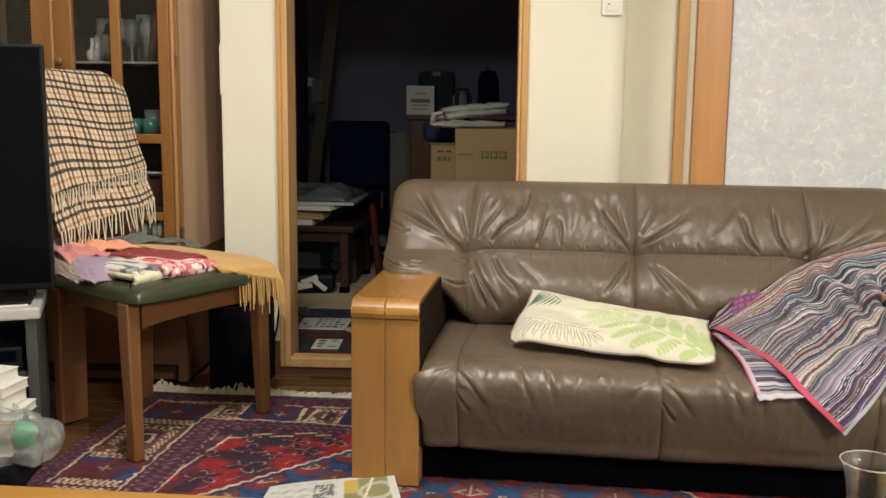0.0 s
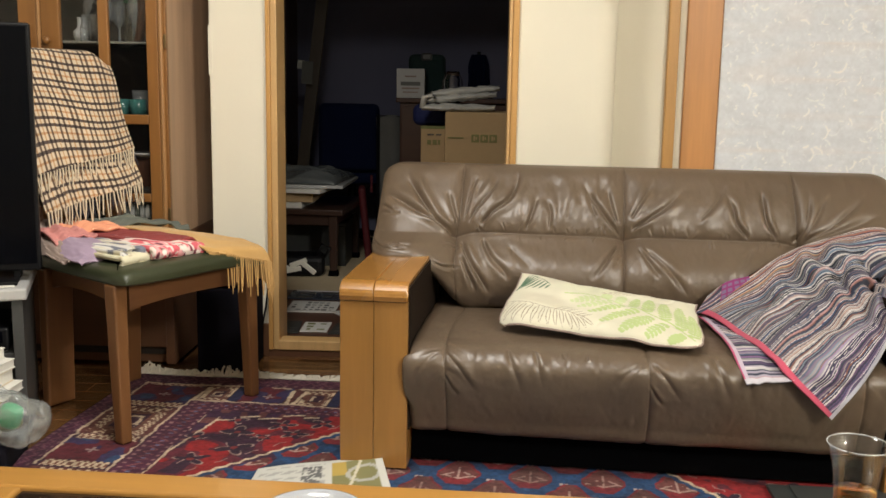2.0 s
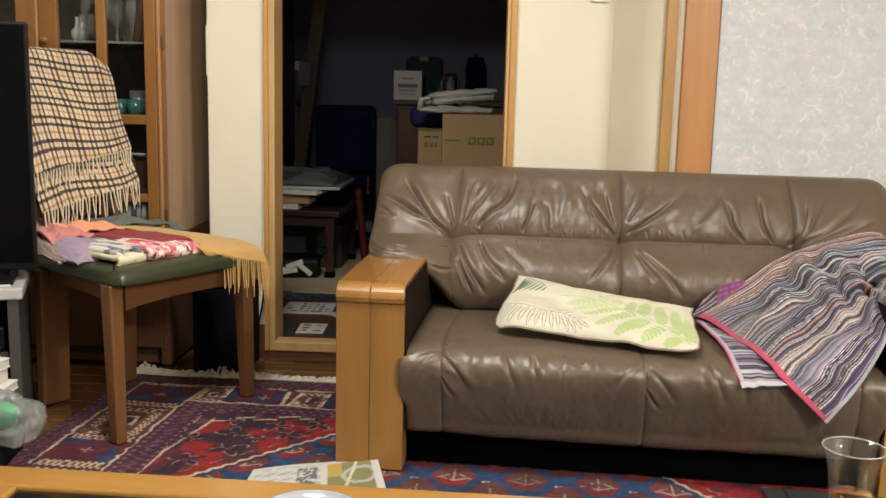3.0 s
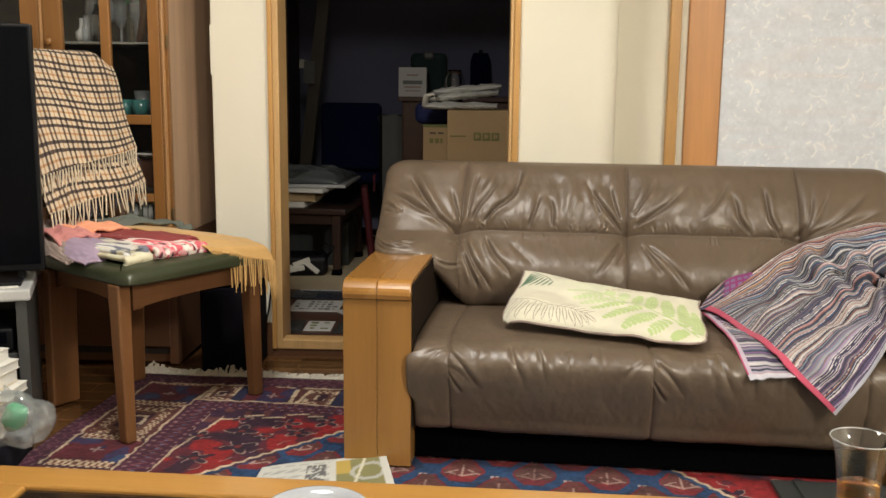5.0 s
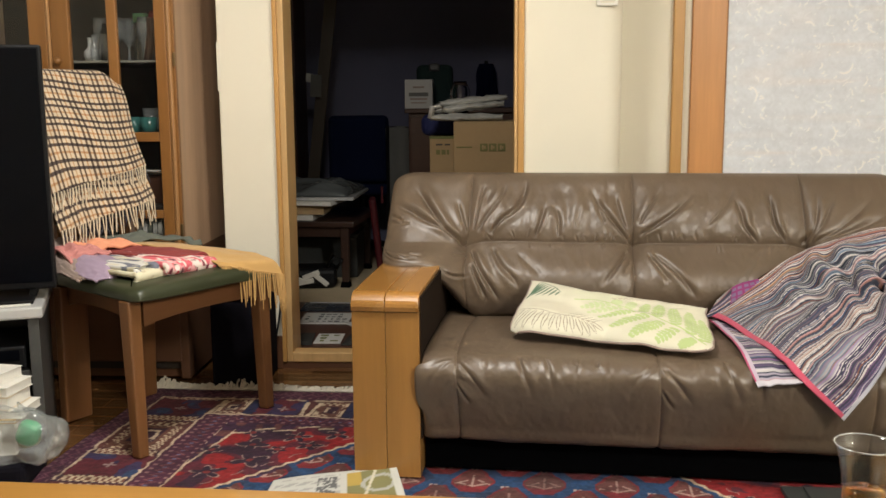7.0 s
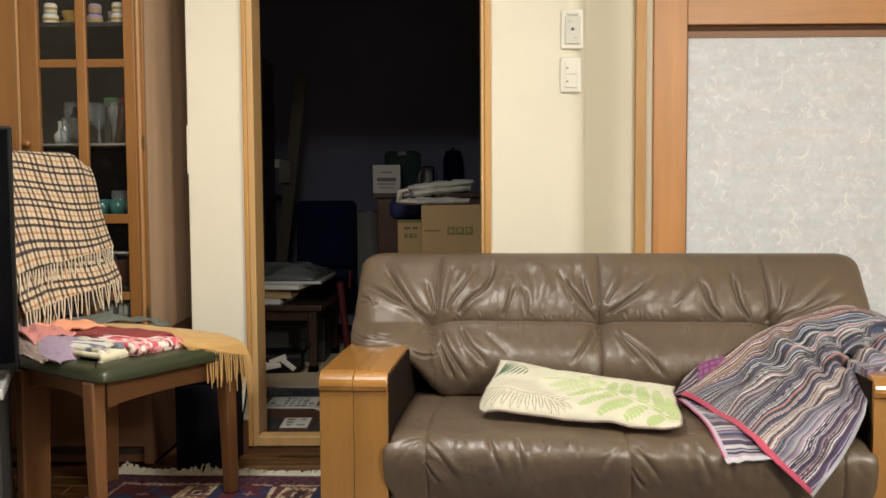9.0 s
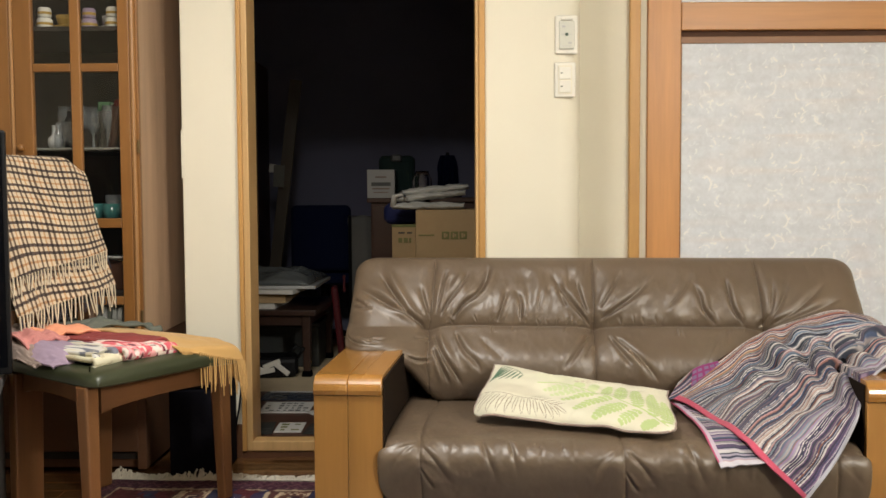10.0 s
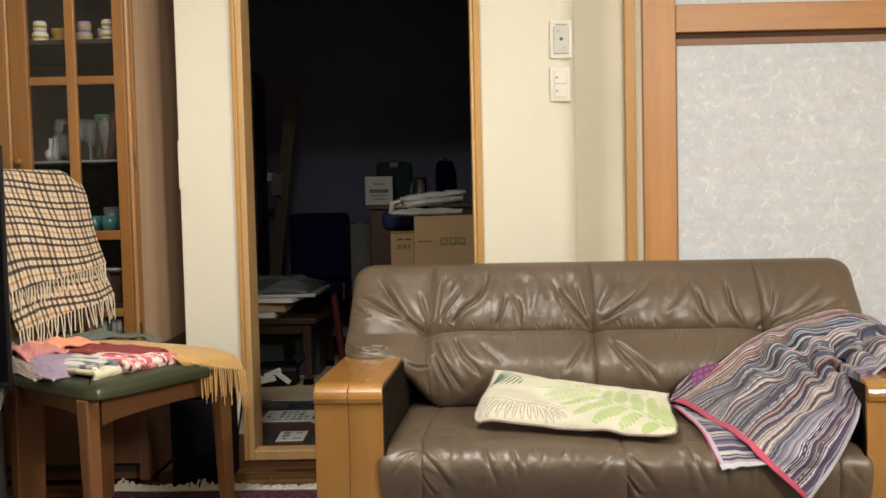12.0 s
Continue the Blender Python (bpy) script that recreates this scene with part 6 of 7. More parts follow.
for x, y, m, lab in ((-1.225, 3.31, M_OCHRE, "small ochre glazed cup on a shelf"), (-1.10, 3.40, M_LAVENDER, "pale mauve porcelain cup on a shelf"), (-1.075, 3.33, M_STANDTOP, "grey porcelain cup on a shelf")):
    c = thing("tea_cup", lab, "cup", (x, y, S3), group="cups in the cabinet")
    part("bowl", lathe(CUP + [(0.032, 0.044), (0.028, 0.03), (0.0, 0.008)], 22), m, c, smooth=True)
    part("saucer", lathe([(0, 0.0), (0.03, 0.002), (0.044, 0.008), (0.043, 0.010), (0.0, 0.004)], 22), m, c, smooth=True)
    part("handle", tube([(0.030, 0, 0.036), (0.048, 0, 0.034), (0.046, 0, 0.018), (0.027, 0, 0.014)], 0.003, 6), m, c)
for x, y, m, lab in ((-1.292, 3.29, M_PAPER, "stacked cream jars with a painted band"), (-1.148, 3.31, M_LAVENDER, "stacked pale mauve jars with a band"), (-1.060, 3.29, M_PAPER, "stacked cream jars with a painted band")):
    c = thing("stacked_jar", lab, "jar", (x, y, S3), group="jars in the cabinet")
    for k in (0, 1):
        z0 = 0.036 * k
        jar_ = part("jar", lathe([(0, z0), (0.024 - 0.004 * k, z0), (0.026 - 0.004 * k, z0 + 0.006), (0.026 - 0.004 * k, z0 + 0.028), (0.021 - 0.004 * k, z0 + 0.034), (0, z0 + 0.035)], 22), m, c, smooth=True)
        part("band", lathe([(0.0262 - 0.004 * k, z0 + 0.010), (0.0268 - 0.004 * k, z0 + 0.012), (0.0268 - 0.004 * k, z0 + 0.017), (0.0262 - 0.004 * k, z0 + 0.019)], 22), M_OCHRE, jar_, "ochre painted band")
S1 = 0.838
vessel("teal_cup", "teal glazed cup beside glasses", [(0.0, 0.0), (0.026, 0.0), (0.029, 0.06), (0.026, 0.06), (0.024, 0.006), (0, 0.006)], (-1.085, 3.30, S1), M_TEAL, "cup")
vessel("teal_cup", "teal glazed cup beside glasses", [(0.0, 0.0), (0.026, 0.0), (0.029, 0.06), (0.026, 0.06), (0.024, 0.006), (0, 0.006)], (-1.15, 3.33, S1), M_TEAL, "cup")
for x, y in ((-1.035, 3.31), (-1.05, 3.38), (-1.11, 3.40)):
    vessel("glass_tumbler", "plain clear glass tumbler on a cabinet shelf", TUMBLER, (x, y, S1), M_CABGLASS, wall=0.0015)
c = thing("white_dish", "white oval dish on a lower shelf", "dish", (-1.07, 3.33, 0.60 + 0.10))
part("body", lathe([(0, 0), (0.03, 0.002), (0.055, 0.016), (0.053, 0.018), (0, 0.006)], 24), M_WHITE, c, smooth=True)
part("support", box((-0.05, -0.03, -0.10), (0.05, 0.06, 0.0), 0.004), M_DARKWOOD, c)
for k in range(9):
    b = thing("magazine", "worn magazine leaning in the cabinet", "magazine", (-1.16 + 0.019 * k, 3.29, 0.446), group="magazines in the cabinet")
    h = 0.115 + 0.02 * math.sin(k * 2.1)
    part("pages", box((-0.007, 0, 0), (0.007, 0.2, h), 0.001, m=pose(0, 0, 0, 0, 4 + 2 * math.sin(k))), (M_PAPER, M_GREYCLOTH, M_STANDTOP, M_SLATE, M_NEWS)[k % 5], b)

# black storage box on the floor beside the cabinet
t = thing("storage_box", "black fabric storage box on the floor", "box", (-0.765, 3.235, -0.016))
part("body", box((-0.085, -0.12, 0), (0.085, 0.13, 0.31), 0.012, 3), M_BOXBLACK, t)
part("lid", box((-0.090, -0.125, 0.31), (0.090, 0.135, 0.345), 0.008, 3), M_BOXBLACK, t)
cord = thing("cable", "thin black cable hanging by the door frame", "cable")
part("cord", tube([(-0.672, 3.365, 0.34), (-0.660, 3.36, 0.26), (-0.672, 3.362, 0.17), (-0.690, 3.36, 0.08), (-0.70, 3.35, -0.01)], 0.004, 6), M_PLASTIC, cord)

# ---- television, its stand and what lies by it ----
tv = thing("television", "large black flat television, switched off", "television", (-1.145, 2.585, 0.411), 21)
part("cabinet", box((-1.10, 0.0, 0.030), (0.028, 0.035, 0.694), 0.006), M_PLASTIC, tv)
part("screen", box((-1.088, -0.0025, 0.050), (0.018, 0.002, 0.684), 0.001), M_SCREEN, tv, "dark glossy screen")
part("foot", box((-0.19, -0.06, 0.0), (-0.03, 0.12, 0.012), 0.004), M_PLASTIC, tv)
part("foot", box((-1.05, -0.06, 0.0), (-0.89, 0.12, 0.012), 0.004), M_PLASTIC, tv)
part("neck", box((-0.045, 0.008, 0.010), (-0.025, 0.03, 0.034), 0.003), M_PLASTIC, tv)
part("neck", box((-1.045, 0.008, 0.010), (-1.025, 0.03, 0.034), 0.003), M_PLASTIC, tv)
stand = thing("television_stand", "grey laminate television stand with open shelves", "tv stand", (-1.118, 2.50, -0.016), 21)
part("top", box((-1.15, -0.012, 0.395), (0.000, 0.37, 0.427), 0.006), M_STANDTOP, stand, "pale grey laminate top")
for x in (-1.14, -0.58, -0.040):
    part("side_panel", box((x, 0.0, 0.0), (x + 0.028, 0.36, 0.395), 0.002), M_STAND, stand)
part("back_panel", box((-1.11, 0.345, 0.02), (-0.03, 0.355, 0.395), 0.0), M_STAND, stand)
for z in (0.04, 0.23):
    part("shelf", box((-1.11, 0.012, z), (-0.040, 0.345, z + 0.018), 0.001), M_STAND, stand)
t = thing("recorder", "black disc recorder on the stand's shelf", "video recorder", (-1.165, 2.492, 0.233), 21)
part("case", box((-0.36, 0.0, 0.006), (-0.005, 0.25, 0.068), 0.006, 3), M_PLASTIC, t)
part("flap", box((-0.34, -0.003, 0.03), (-0.02, 0.001, 0.060), 0.001), M_SCREEN, t)
for x in (-0.34, -0.03):
    part("foot", box((x - 0.012, 0.01, 0.0), (x + 0.012, 0.03, 0.006)), M_PLASTIC, t)
t = thing("sheet_of_paper", "white paper lying on the stand's top", "paper", (-1.22, 2.470, 0.4112), 24)
part("sheet", box((-0.20, 0.0, 0.0), (0.075, 0.09, 0.003), 0.001), M_PAPER, t)
z = 0.0
for k, (dx, dy, h, m, lab) in enumerate(((0.0, 0.0, 0.050, M_PAPER, "thick white paperback lying flat"), (0.006, 0.0, 0.036, M_PAPER, "white paperback lying flat"), (0.018, -0.006, 0.010, M_OCHRE, "thin ochre booklet lying flat"),
                                      (0.036, 0.004, 0.022, M_PAPER, "pale paperback lying flat"), (0.012, 0.0, 0.034, M_CREAMWOOL, "cream paperback lying flat"), (0.014, 0.004, 0.024, M_PAPER, "pale paperback lying flat"),
                                      (-0.012, 0.005, 0.028, M_PAPER, "pale paperback lying flat"))):
    b = thing("book", lab, "book", (-1.188 + dx, 2.345 + dy, 0.0655 + z), 14 - 4 * k, group="stacked books")
    part("page_block", box((-0.15, -0.055, 0.0025), (0.056, 0.055, h - 0.0025), 0.001), M_PAPER, b)
    part("cover", box((-0.152, -0.057, 0.0), (0.058, 0.057, 0.0025), 0.0005), m, b)
    part("cover", box((-0.152, -0.057, h - 0.0025), (0.058, 0.057, h), 0.0005), m, b)
    z += h + 0.001
t = thing("low_crate", "black plastic crate under the books", "crate", (-1.30, 2.315, -0.016), 8)
part("body", box((-0.22, -0.10, 0.0), (0.215, 0.10, 0.080), 0.02, 3), M_BOXBLACK, t)


def plastic_bag(at, size, seed):
    b = thing("plastic_bag", "crumpled clear plastic bag with green packets inside", "bag", at)
    n1, n2 = 70, 44
    th, ph = np.meshgrid(np.linspace(0, 2 * np.pi, n1), np.linspace(0.02, np.pi - 0.02, n2), indexing="ij")
    r = 0.98 + 0.26 * value_noise(th * 1.3 + np.sin(ph), ph * 1.8, seed) + 0.10 * np.abs(value_noise(th * 2.0 + 1.6 * ph, ph * 1.6, seed + 1)) - 0.04 * np.abs(value_noise(th * 4 - 2 * ph, ph * 5, seed + 2)) + 0.012 * value_noise(th * 12, ph * 12, seed + 3)
    r[-1] = r[0]
    x, y, zz = size[0] * r * np.sin(ph) * np.cos(th), size[1] * r * np.sin(ph) * np.sin(th), size[2] * r * np.cos(ph)
    zz = np.maximum(zz, -size[2] * 0.9)
    p = np.stack([x, y, zz + size[2] * 0.9], -1)
    film = part_mesh("film", grid_mesh("film", p), M_BAG, b, "thin clear crinkled film", smooth=True)
    thicken(film, 0.0012)
    film.visible_shadow = False
    part("packet", box((-0.030, -0.026, 0.050), (0.026, 0.016, 0.116), 0.020, 3, m=pose(-0.004, 0, 0.0, 8, 24, 10)), M_GREENBAG, b, "bright green packet")
    part("packet", box((-0.03, -0.02, 0.005), (0.03, 0.02, 0.050), 0.018, 3, m=pose(0.03, 0.0, 0.03, -10, -24, -10)), material("yellow green wrapper", (0.16, 0.24, 0.10), 0.5), b, "yellow green wrapper")
    part("tissue", box((-0.07, -0.02, 0.0), (0.0, 0.03, 0.07), 0.02, 3, m=pose(-0.05, -0.02, 0.012, 0, 10, 0)), M_PAPER, b, "white tissue")
    return b


plastic_bag((-1.092, 2.275, 0.064), (0.100, 0.062, 0.070), 7)

# ---- newspaper on the rug, dark board by the sofa ----
t = thing("newspaper", "folded newspaper with one lifted edge on the rug", "newspaper", (-0.462, 2.125, -0.002), 0)
n1, n2 = 80, 30
a, b = np.meshgrid(np.linspace(0, 1, n1), np.linspace(0, 1, n2), indexing="ij")
p = np.stack([0.300 * a + 0.045 * (1 - b) * a, 0.095 * a + 0.190 * b * (1 - 0.10 * a), 0.004 + 0.036 * a ** 3 * b + 0.006 * np.sin(a * 5) * b], -1)
col = np.empty((n1, n2, 3))
col[:] = (0.52, 0.52, 0.48)
rows = (np.sin(b * 150) > 0.1) & (np.sin(a * 55 + 30 * np.floor(b * 20)) > -0.6)
col[rows & (a > 0.05) & (a < 0.55) & (b > 0.06) & (b < 0.9)] = (0.36, 0.36, 0.34)
col[(a > 0.37) & (a < 0.53) & (b > 0.2) & (b < 0.85) & (value_noise(a * 60, b * 30, 3) > -0.1)] = (0.12, 0.12, 0.12)
pic = (a > 0.60) & (a < 0.94) & (b < 0.9)
col[pic] = (0.20, 0.19, 0.08)
col[pic & (a < 0.72) & (b > 0.5)] = (0.42, 0.30, 0.07)
col[pic & (np.abs(np.hypot((a - 0.84) * 1.9, b - 0.5) - 0.22) < 0.035)] = (0.38, 0.38, 0.34)
col[pic & (np.abs(a - 0.70 - 0.15 * b) < 0.012)] = (0.55, 0.52, 0.40)
thicken(part_mesh("sheet", grid_mesh("sheet", p, col), M_CLOTH, t, smooth=True), 0.0015)
p2 = p.copy()
p2[..., 2] = np.maximum(p2[..., 2] * 0.5 - 0.001, 0.0025)
p2[..., :2] = p2[..., :2] * 0.985
thicken(part_mesh("under_sheet", grid_mesh("under_sheet", p2), M_NEWS, t, smooth=True), 0.001)
t = thing("dark_board", "dark grey flat board lying on the rug", "board", (0.80, 2.305, -0.004), -3)
part("board", box((0.0, -0.42, 0.0), (0.62, 0.0, 0.012), 0.002), M_MAT, t)
part("fold", box((0.05, -0.415, 0.012), (0.615, -0.012, 0.018), 0.002, m=pose(0, 0, 0, 0, 0, 0)), M_MAT, t)

# ---- low table with a glass of tea and a dish ----
TZ = 0.38
table = thing("low_table", "honey wooden low table with a dark glass inset", "table", (0.0, 1.360, 0.0), -2.9)
TX0, TX1, TD = -0.98, 1.02, 0.78
for lo, hi, m in (((TX0 + 0.005, -0.070, TZ - 0.032), (TX1 - 0.005, 0.0, TZ), M_TABLE), ((TX0 + 0.005, -TD, TZ - 0.032), (TX1 - 0.005, -TD + 0.095, TZ), M_TABLE)):
    part("edge_board", box(lo, hi, 0.006, 3), m, table)
M_TABLE_Y = wood("honey table side", (0.39, 0.20, 0.046), (0.33, 0.16, 0.034), 0.3, "y", 9, 0.3)
for lo, hi in (((TX0, -TD + 0.096, TZ - 0.032), (TX0 + 0.415, -0.071, TZ)), ((TX1 - 0.415, -TD + 0.096, TZ - 0.032), (TX1, -0.071, TZ))):
    part("side_board", box(lo, hi, 0.004, 2), M_TABLE_Y, table)
part("inset", box((TX0 + 0.416, -TD + 0.096, TZ - 0.020), (TX1 - 0.416, -0.071, TZ - 0.006), 0.001), M_TABLEGLASS, table, "dark glossy glass inset")
for x in (TX0 + 0.09, TX1 - 0.09):
    for y in (-0.08, -TD + 0.08):
        part("leg", leg(x, y, TZ - 0.033, 0, 0, 0.055, 0.07), M_ARM, table)

tea = thing("tea_glass", "flared clear glass half full of amber tea", "glass", (0.592, 1.285, TZ - 0.0), 0)
prof = [(0.0, 0.0), (0.026, 0.0), (0.029, 0.004), (0.0285, 0.03), (0.0295, 0.064), (0.033, 0.087), (0.0395, 0.110), (0.0412, 0.1120), (0.0412, 0.1134), (0.0392, 0.1130),
        (0.0315, 0.087), (0.0275, 0.064), (0.0265, 0.03), (0.026, 0.010), (0.0, 0.009)]
g = part("vessel", lathe(prof, 48), M_TUMBLER, tea, smooth=True)
g.visible_shadow = False
part("rim", tube([(0.0406 * math.cos(a), 0.0406 * math.sin(a), 0.1132) for a in np.linspace(0, 2 * math.pi, 49)], 0.0011, 8), M_RIM, tea, "thick rounded rim", smooth=True)
part("tea", lathe([(0.0, 0.0095), (0.0258, 0.0105), (0.0263, 0.03), (0.0268, 0.049), (0.0, 0.0485)], 40), M_TEA, tea, "clear amber tea", smooth=True).visible_shadow = False
dish = thing("white_dish", "white porcelain dish on the low table", "dish", (-0.130, 1.207, TZ))
part("body", lathe([(0.0, 0.0), (0.035, 0.0), (0.038, 0.004), (0.056, 0.020), (0.068, 0.028), (0.069, 0.030), (0.066, 0.0305), (0.054, 0.023), (0.034, 0.008), (0.0, 0.007)], 48), M_DISH, dish, smooth=True)

# ---- the unlit back room ----
bench = thing("low_bench", "dark wooden bench with papers on it", "bench", (-1.0, 5.16, -0.004), -4)
part("top", box((-0.45, -0.32, 0.314), (0.42, 0.33, 0.344), 0.006), M_BENCH, bench)
for x in (-0.40, 0.365):
    for y in (-0.275, 0.28):
        foot_leg = part("leg", leg(x, y, 0.314, 0, 0, 0.034, 0.046), M_BENCH, bench)
        part("foot_cap", leg(x, y, 0.030, 0, 0, 0.052, 0.042, 0.004), M_BLACK, foot_leg, "black rubber foot")
part("apron", box((-0.38, -0.290, 0.262), (0.345, -0.27, 0.314), 0.002), M_BENCH, bench)
part("apron", box((0.355, -0.25, 0.262), (0.375, 0.255, 0.314), 0.002), M_BENCH, bench)
z = 0.340
for k, (x0, x1, y0, y1, h, m, nm, lab) in enumerate(((-0.35, 0.20, -0.28, 0.10, 0.030, M_PAPER, "folder", "pale paper folder in the stack"), (-0.36, 0.24, -0.30, 0.12, 0.050, M_CARTON, "flat_carton", "flat cardboard carton in the stack"),
                                         (-0.40, 0.34, -0.32, 0.20, 0.022, M_PAPER, "paper_sheet", "white paper sheets in the stack"), (-0.42, 0.40, -0.31, 0.22, 0.016, M_STANDTOP, "paper_sheet", "grey paper sheets in the stack"))):
    b = thing(nm, lab, "paper", (-1.0, 5.16, z), -4 + 5 * math.sin(k * 2.3), group="papers on the bench")
    part("body", box((x0, y0, 0), (x1, y1, h), 0.002), m, b)
    z += h + 0.001
b = thing("flat_bag", "grey plastic bag lying on the papers", "bag", (-1.0, 5.16, z), -4)
nn_ = 50
a, c = np.meshgrid(np.linspace(-1, 1, nn_), np.linspace(-1, 1, nn_), indexing="ij")
hump = np.clip((1 - a ** 4) * (1 - c ** 4), 0, 1) ** 0.5
p = np.stack([-0.02 + 0.40 * a, -0.03 + 0.26 * c, 0.004 + hump * (0.062 + 0.02 * value_noise(a * 3, c * 3, 5) + 0.012 * value_noise(a * 8, c * 8, 6))], -1)
thicken(part_mesh("film", grid_mesh("film", p), material("grey plastic film", (0.11, 0.12, 0.12), 0.25, bump=0.2), b, smooth=True), 0.003)
b = thing("red_bag", "dark red cloth bag beside the bench", "bag", (-0.515, 5.33, -0.004), 6)
part("body", box((-0.03, -0.10, 0.0), (0.008, 0.06, 0.42), 0.016, 3, m=pose(0, 0, 0, 0, -6, 0)), M_REDBAG, b)
part("handle", tube([(0.0, -0.06, 0.39), (0.0, -0.04, 0.47), (0.0, 0.04, 0.47), (0.0, 0.06, 0.39)], 0.008, 8), M_REDBAG, b)
oc = thing("office_chair", "dark navy upholstered office chair", "chair", (-0.69, 5.78, -0.004), 5)
part("backrest", box((-0.19, -0.04, 0.46), (0.17, 0.04, 0.86), 0.035, 4), M_NAVY, oc)
part("seat", box((-0.22, -0.02, 0.38), (0.22, 0.42, 0.45), 0.03, 3), M_NAVY, oc)
part("post", tube([(0, 0.2, 0.06), (0, 0.2, 0.38)], 0.025, 10), M_PLASTIC, oc)
for k in range(5):
    a = 2 * math.pi * k / 5 + 0.3
    part("foot", tube([(0, 0.2, 0.07), (0.26 * math.cos(a), 0.2 + 0.26 * math.sin(a), 0.025)], 0.02, 8), M_PLASTIC, oc)
c = thing("hanging_cloth", "grey cloth hanging over a low stand", "cloth", (-0.43, 5.62, -0.004), 10)
a, bb = np.meshgrid(np.linspace(0, 1, 60), np.linspace(0, 1, 40), indexing="ij")
p = np.stack([-0.09 + 0.16 * a + 0.03 * (1 - bb), 0.012 * np.sin(a * 7 + bb) + 0 * a, 0.002 + 0.80 * bb - 0.06 * (a - 0.5) ** 2], -1)
thicken(part_mesh("fabric", grid_mesh("fabric", p), M_GREYCLOTH, c, smooth=True), 0.006)
part("rail", tube([(-0.08, 0.0, 0.0), (-0.08, 0.0, 0.80), (0.10, 0.0, 0.79), (0.10, 0.0, 0.0)], 0.010, 8), M_PLASTIC, c)
cb = thing("low_cabinet", "dark reddish wooden low cabinet", "cabinet", (-0.04, 5.38, -0.004))
part("body", box((-0.31, -0.19, 0.0), (0.45, 0.2, 0.88), 0.004), M_DARKWOOD, cb)
part("top", box((-0.33, -0.21, 0.88), (0.47, 0.2, 0.905), 0.004), M_DARKWOOD, cb)
part("door", box((-0.30, -0.205, 0.06), (0.06, -0.19, 0.86), 0.003), M_DARKWOOD, cb)
part("door", box((0.07, -0.205, 0.06), (0.44, -0.19, 0.86), 0.003), M_DARKWOOD, cb)
wb = thing("white_carton", "small white carton with printed lines", "box", (-0.293, 5.24, 0.901))
part("body", box((-0.074, -0.075, 0.0), (0.074, 0.06, 0.152), 0.002), M_STANDTOP, wb)
for zz, w, h in ((0.112, 0.03, 0.004), (0.074, 0.052, 0.010), (0.050, 0.046, 0.004), (0.030, 0.040, 0.003)):
    part("print", box((-w, -0.0765, zz - h), (w, -0.0745, zz + h)), M_GREYCLOTH if h > 0.006 else M_MAUVE, wb)
gb = thing("green_bag", "dark green cloth bag behind the carton", "bag", (-0.22, 5.42, 0.901))
part("body", box((-0.10, -0.06, 0.0), (0.10, 0.08, 0.235), 0.03, 3), material("dark green cloth", (0.006, 0.022, 0.020), 0.9), gb)
part("label", box((-0.03, -0.066, 0.20), (0.03, -0.059, 0.24), 0.01), M_STAND, gb)
dk = thing("dark_coat", "dark coat hanging on the back wall", "coat", (0.06, 6.36, 0.75))
a, bb = np.meshgrid(np.linspace(-1, 1, 50), np.linspace(0, 1, 40), indexing="ij")
p = np.stack([a * (0.085 - 0.045 * bb ** 2 + 0.012 * np.sin(bb * 9)), -0.05 - 0.03 * np.sin(a * 12) * (1 - bb) - 0.03 * (1 - a ** 2), 0.42 * bb], -1)
thicken(part_mesh("fabric", grid_mesh("fabric", p), M_NAVY, dk, smooth=True), 0.02)
part("hook", box((-0.012, -0.03, 0.41), (0.012, 0.045, 0.44), 0.003), M_PLASTIC, dk)
lp = thing("leaning_plank", "pale narrow plank leaning against a shelf", "plank", (-1.05, 5.72, -0.004))
part("board", box((-0.035, -0.012, 0.0), (0.035, 0.012, 1.62), 0.003, m=pose(0, 0.12, 0, 4, 7.8, 0)), M_PLANK, lp)
nb = thing("note", "small white notes pinned to the plank", "paper", (-0.925, 5.70, 0.965))
part("sheet", box((-0.05, -0.006, 0.0), (0.015, 0.0, 0.13), 0.001, m=pose(0, 0.02, 0, 4, 4, 0)), M_GREYCLOTH, nb)
part("sheet", box((-0.085, -0.004, 0.08), (-0.045, 0.0, 0.13), 0.001, m=pose(0, 0.02, 0, 4, 8, 0)), M_NEWS, nb)
sh = thing("tall_shelf", "dark tall bookshelf in the unlit room", "bookshelf", (-1.62, 6.02, -0.004))
part("body", box((-0.45, -0.02, 0.0), (0.50, 0.36, 1.75), 0.004), M_DARKWOOD, sh)
for z in (0.4, 0.8, 1.2, 1.6):
    part("shelf", box((-0.43, -0.035, z), (0.48, -0.02, z + 0.025), 0.002), M_DARKWOOD, sh)

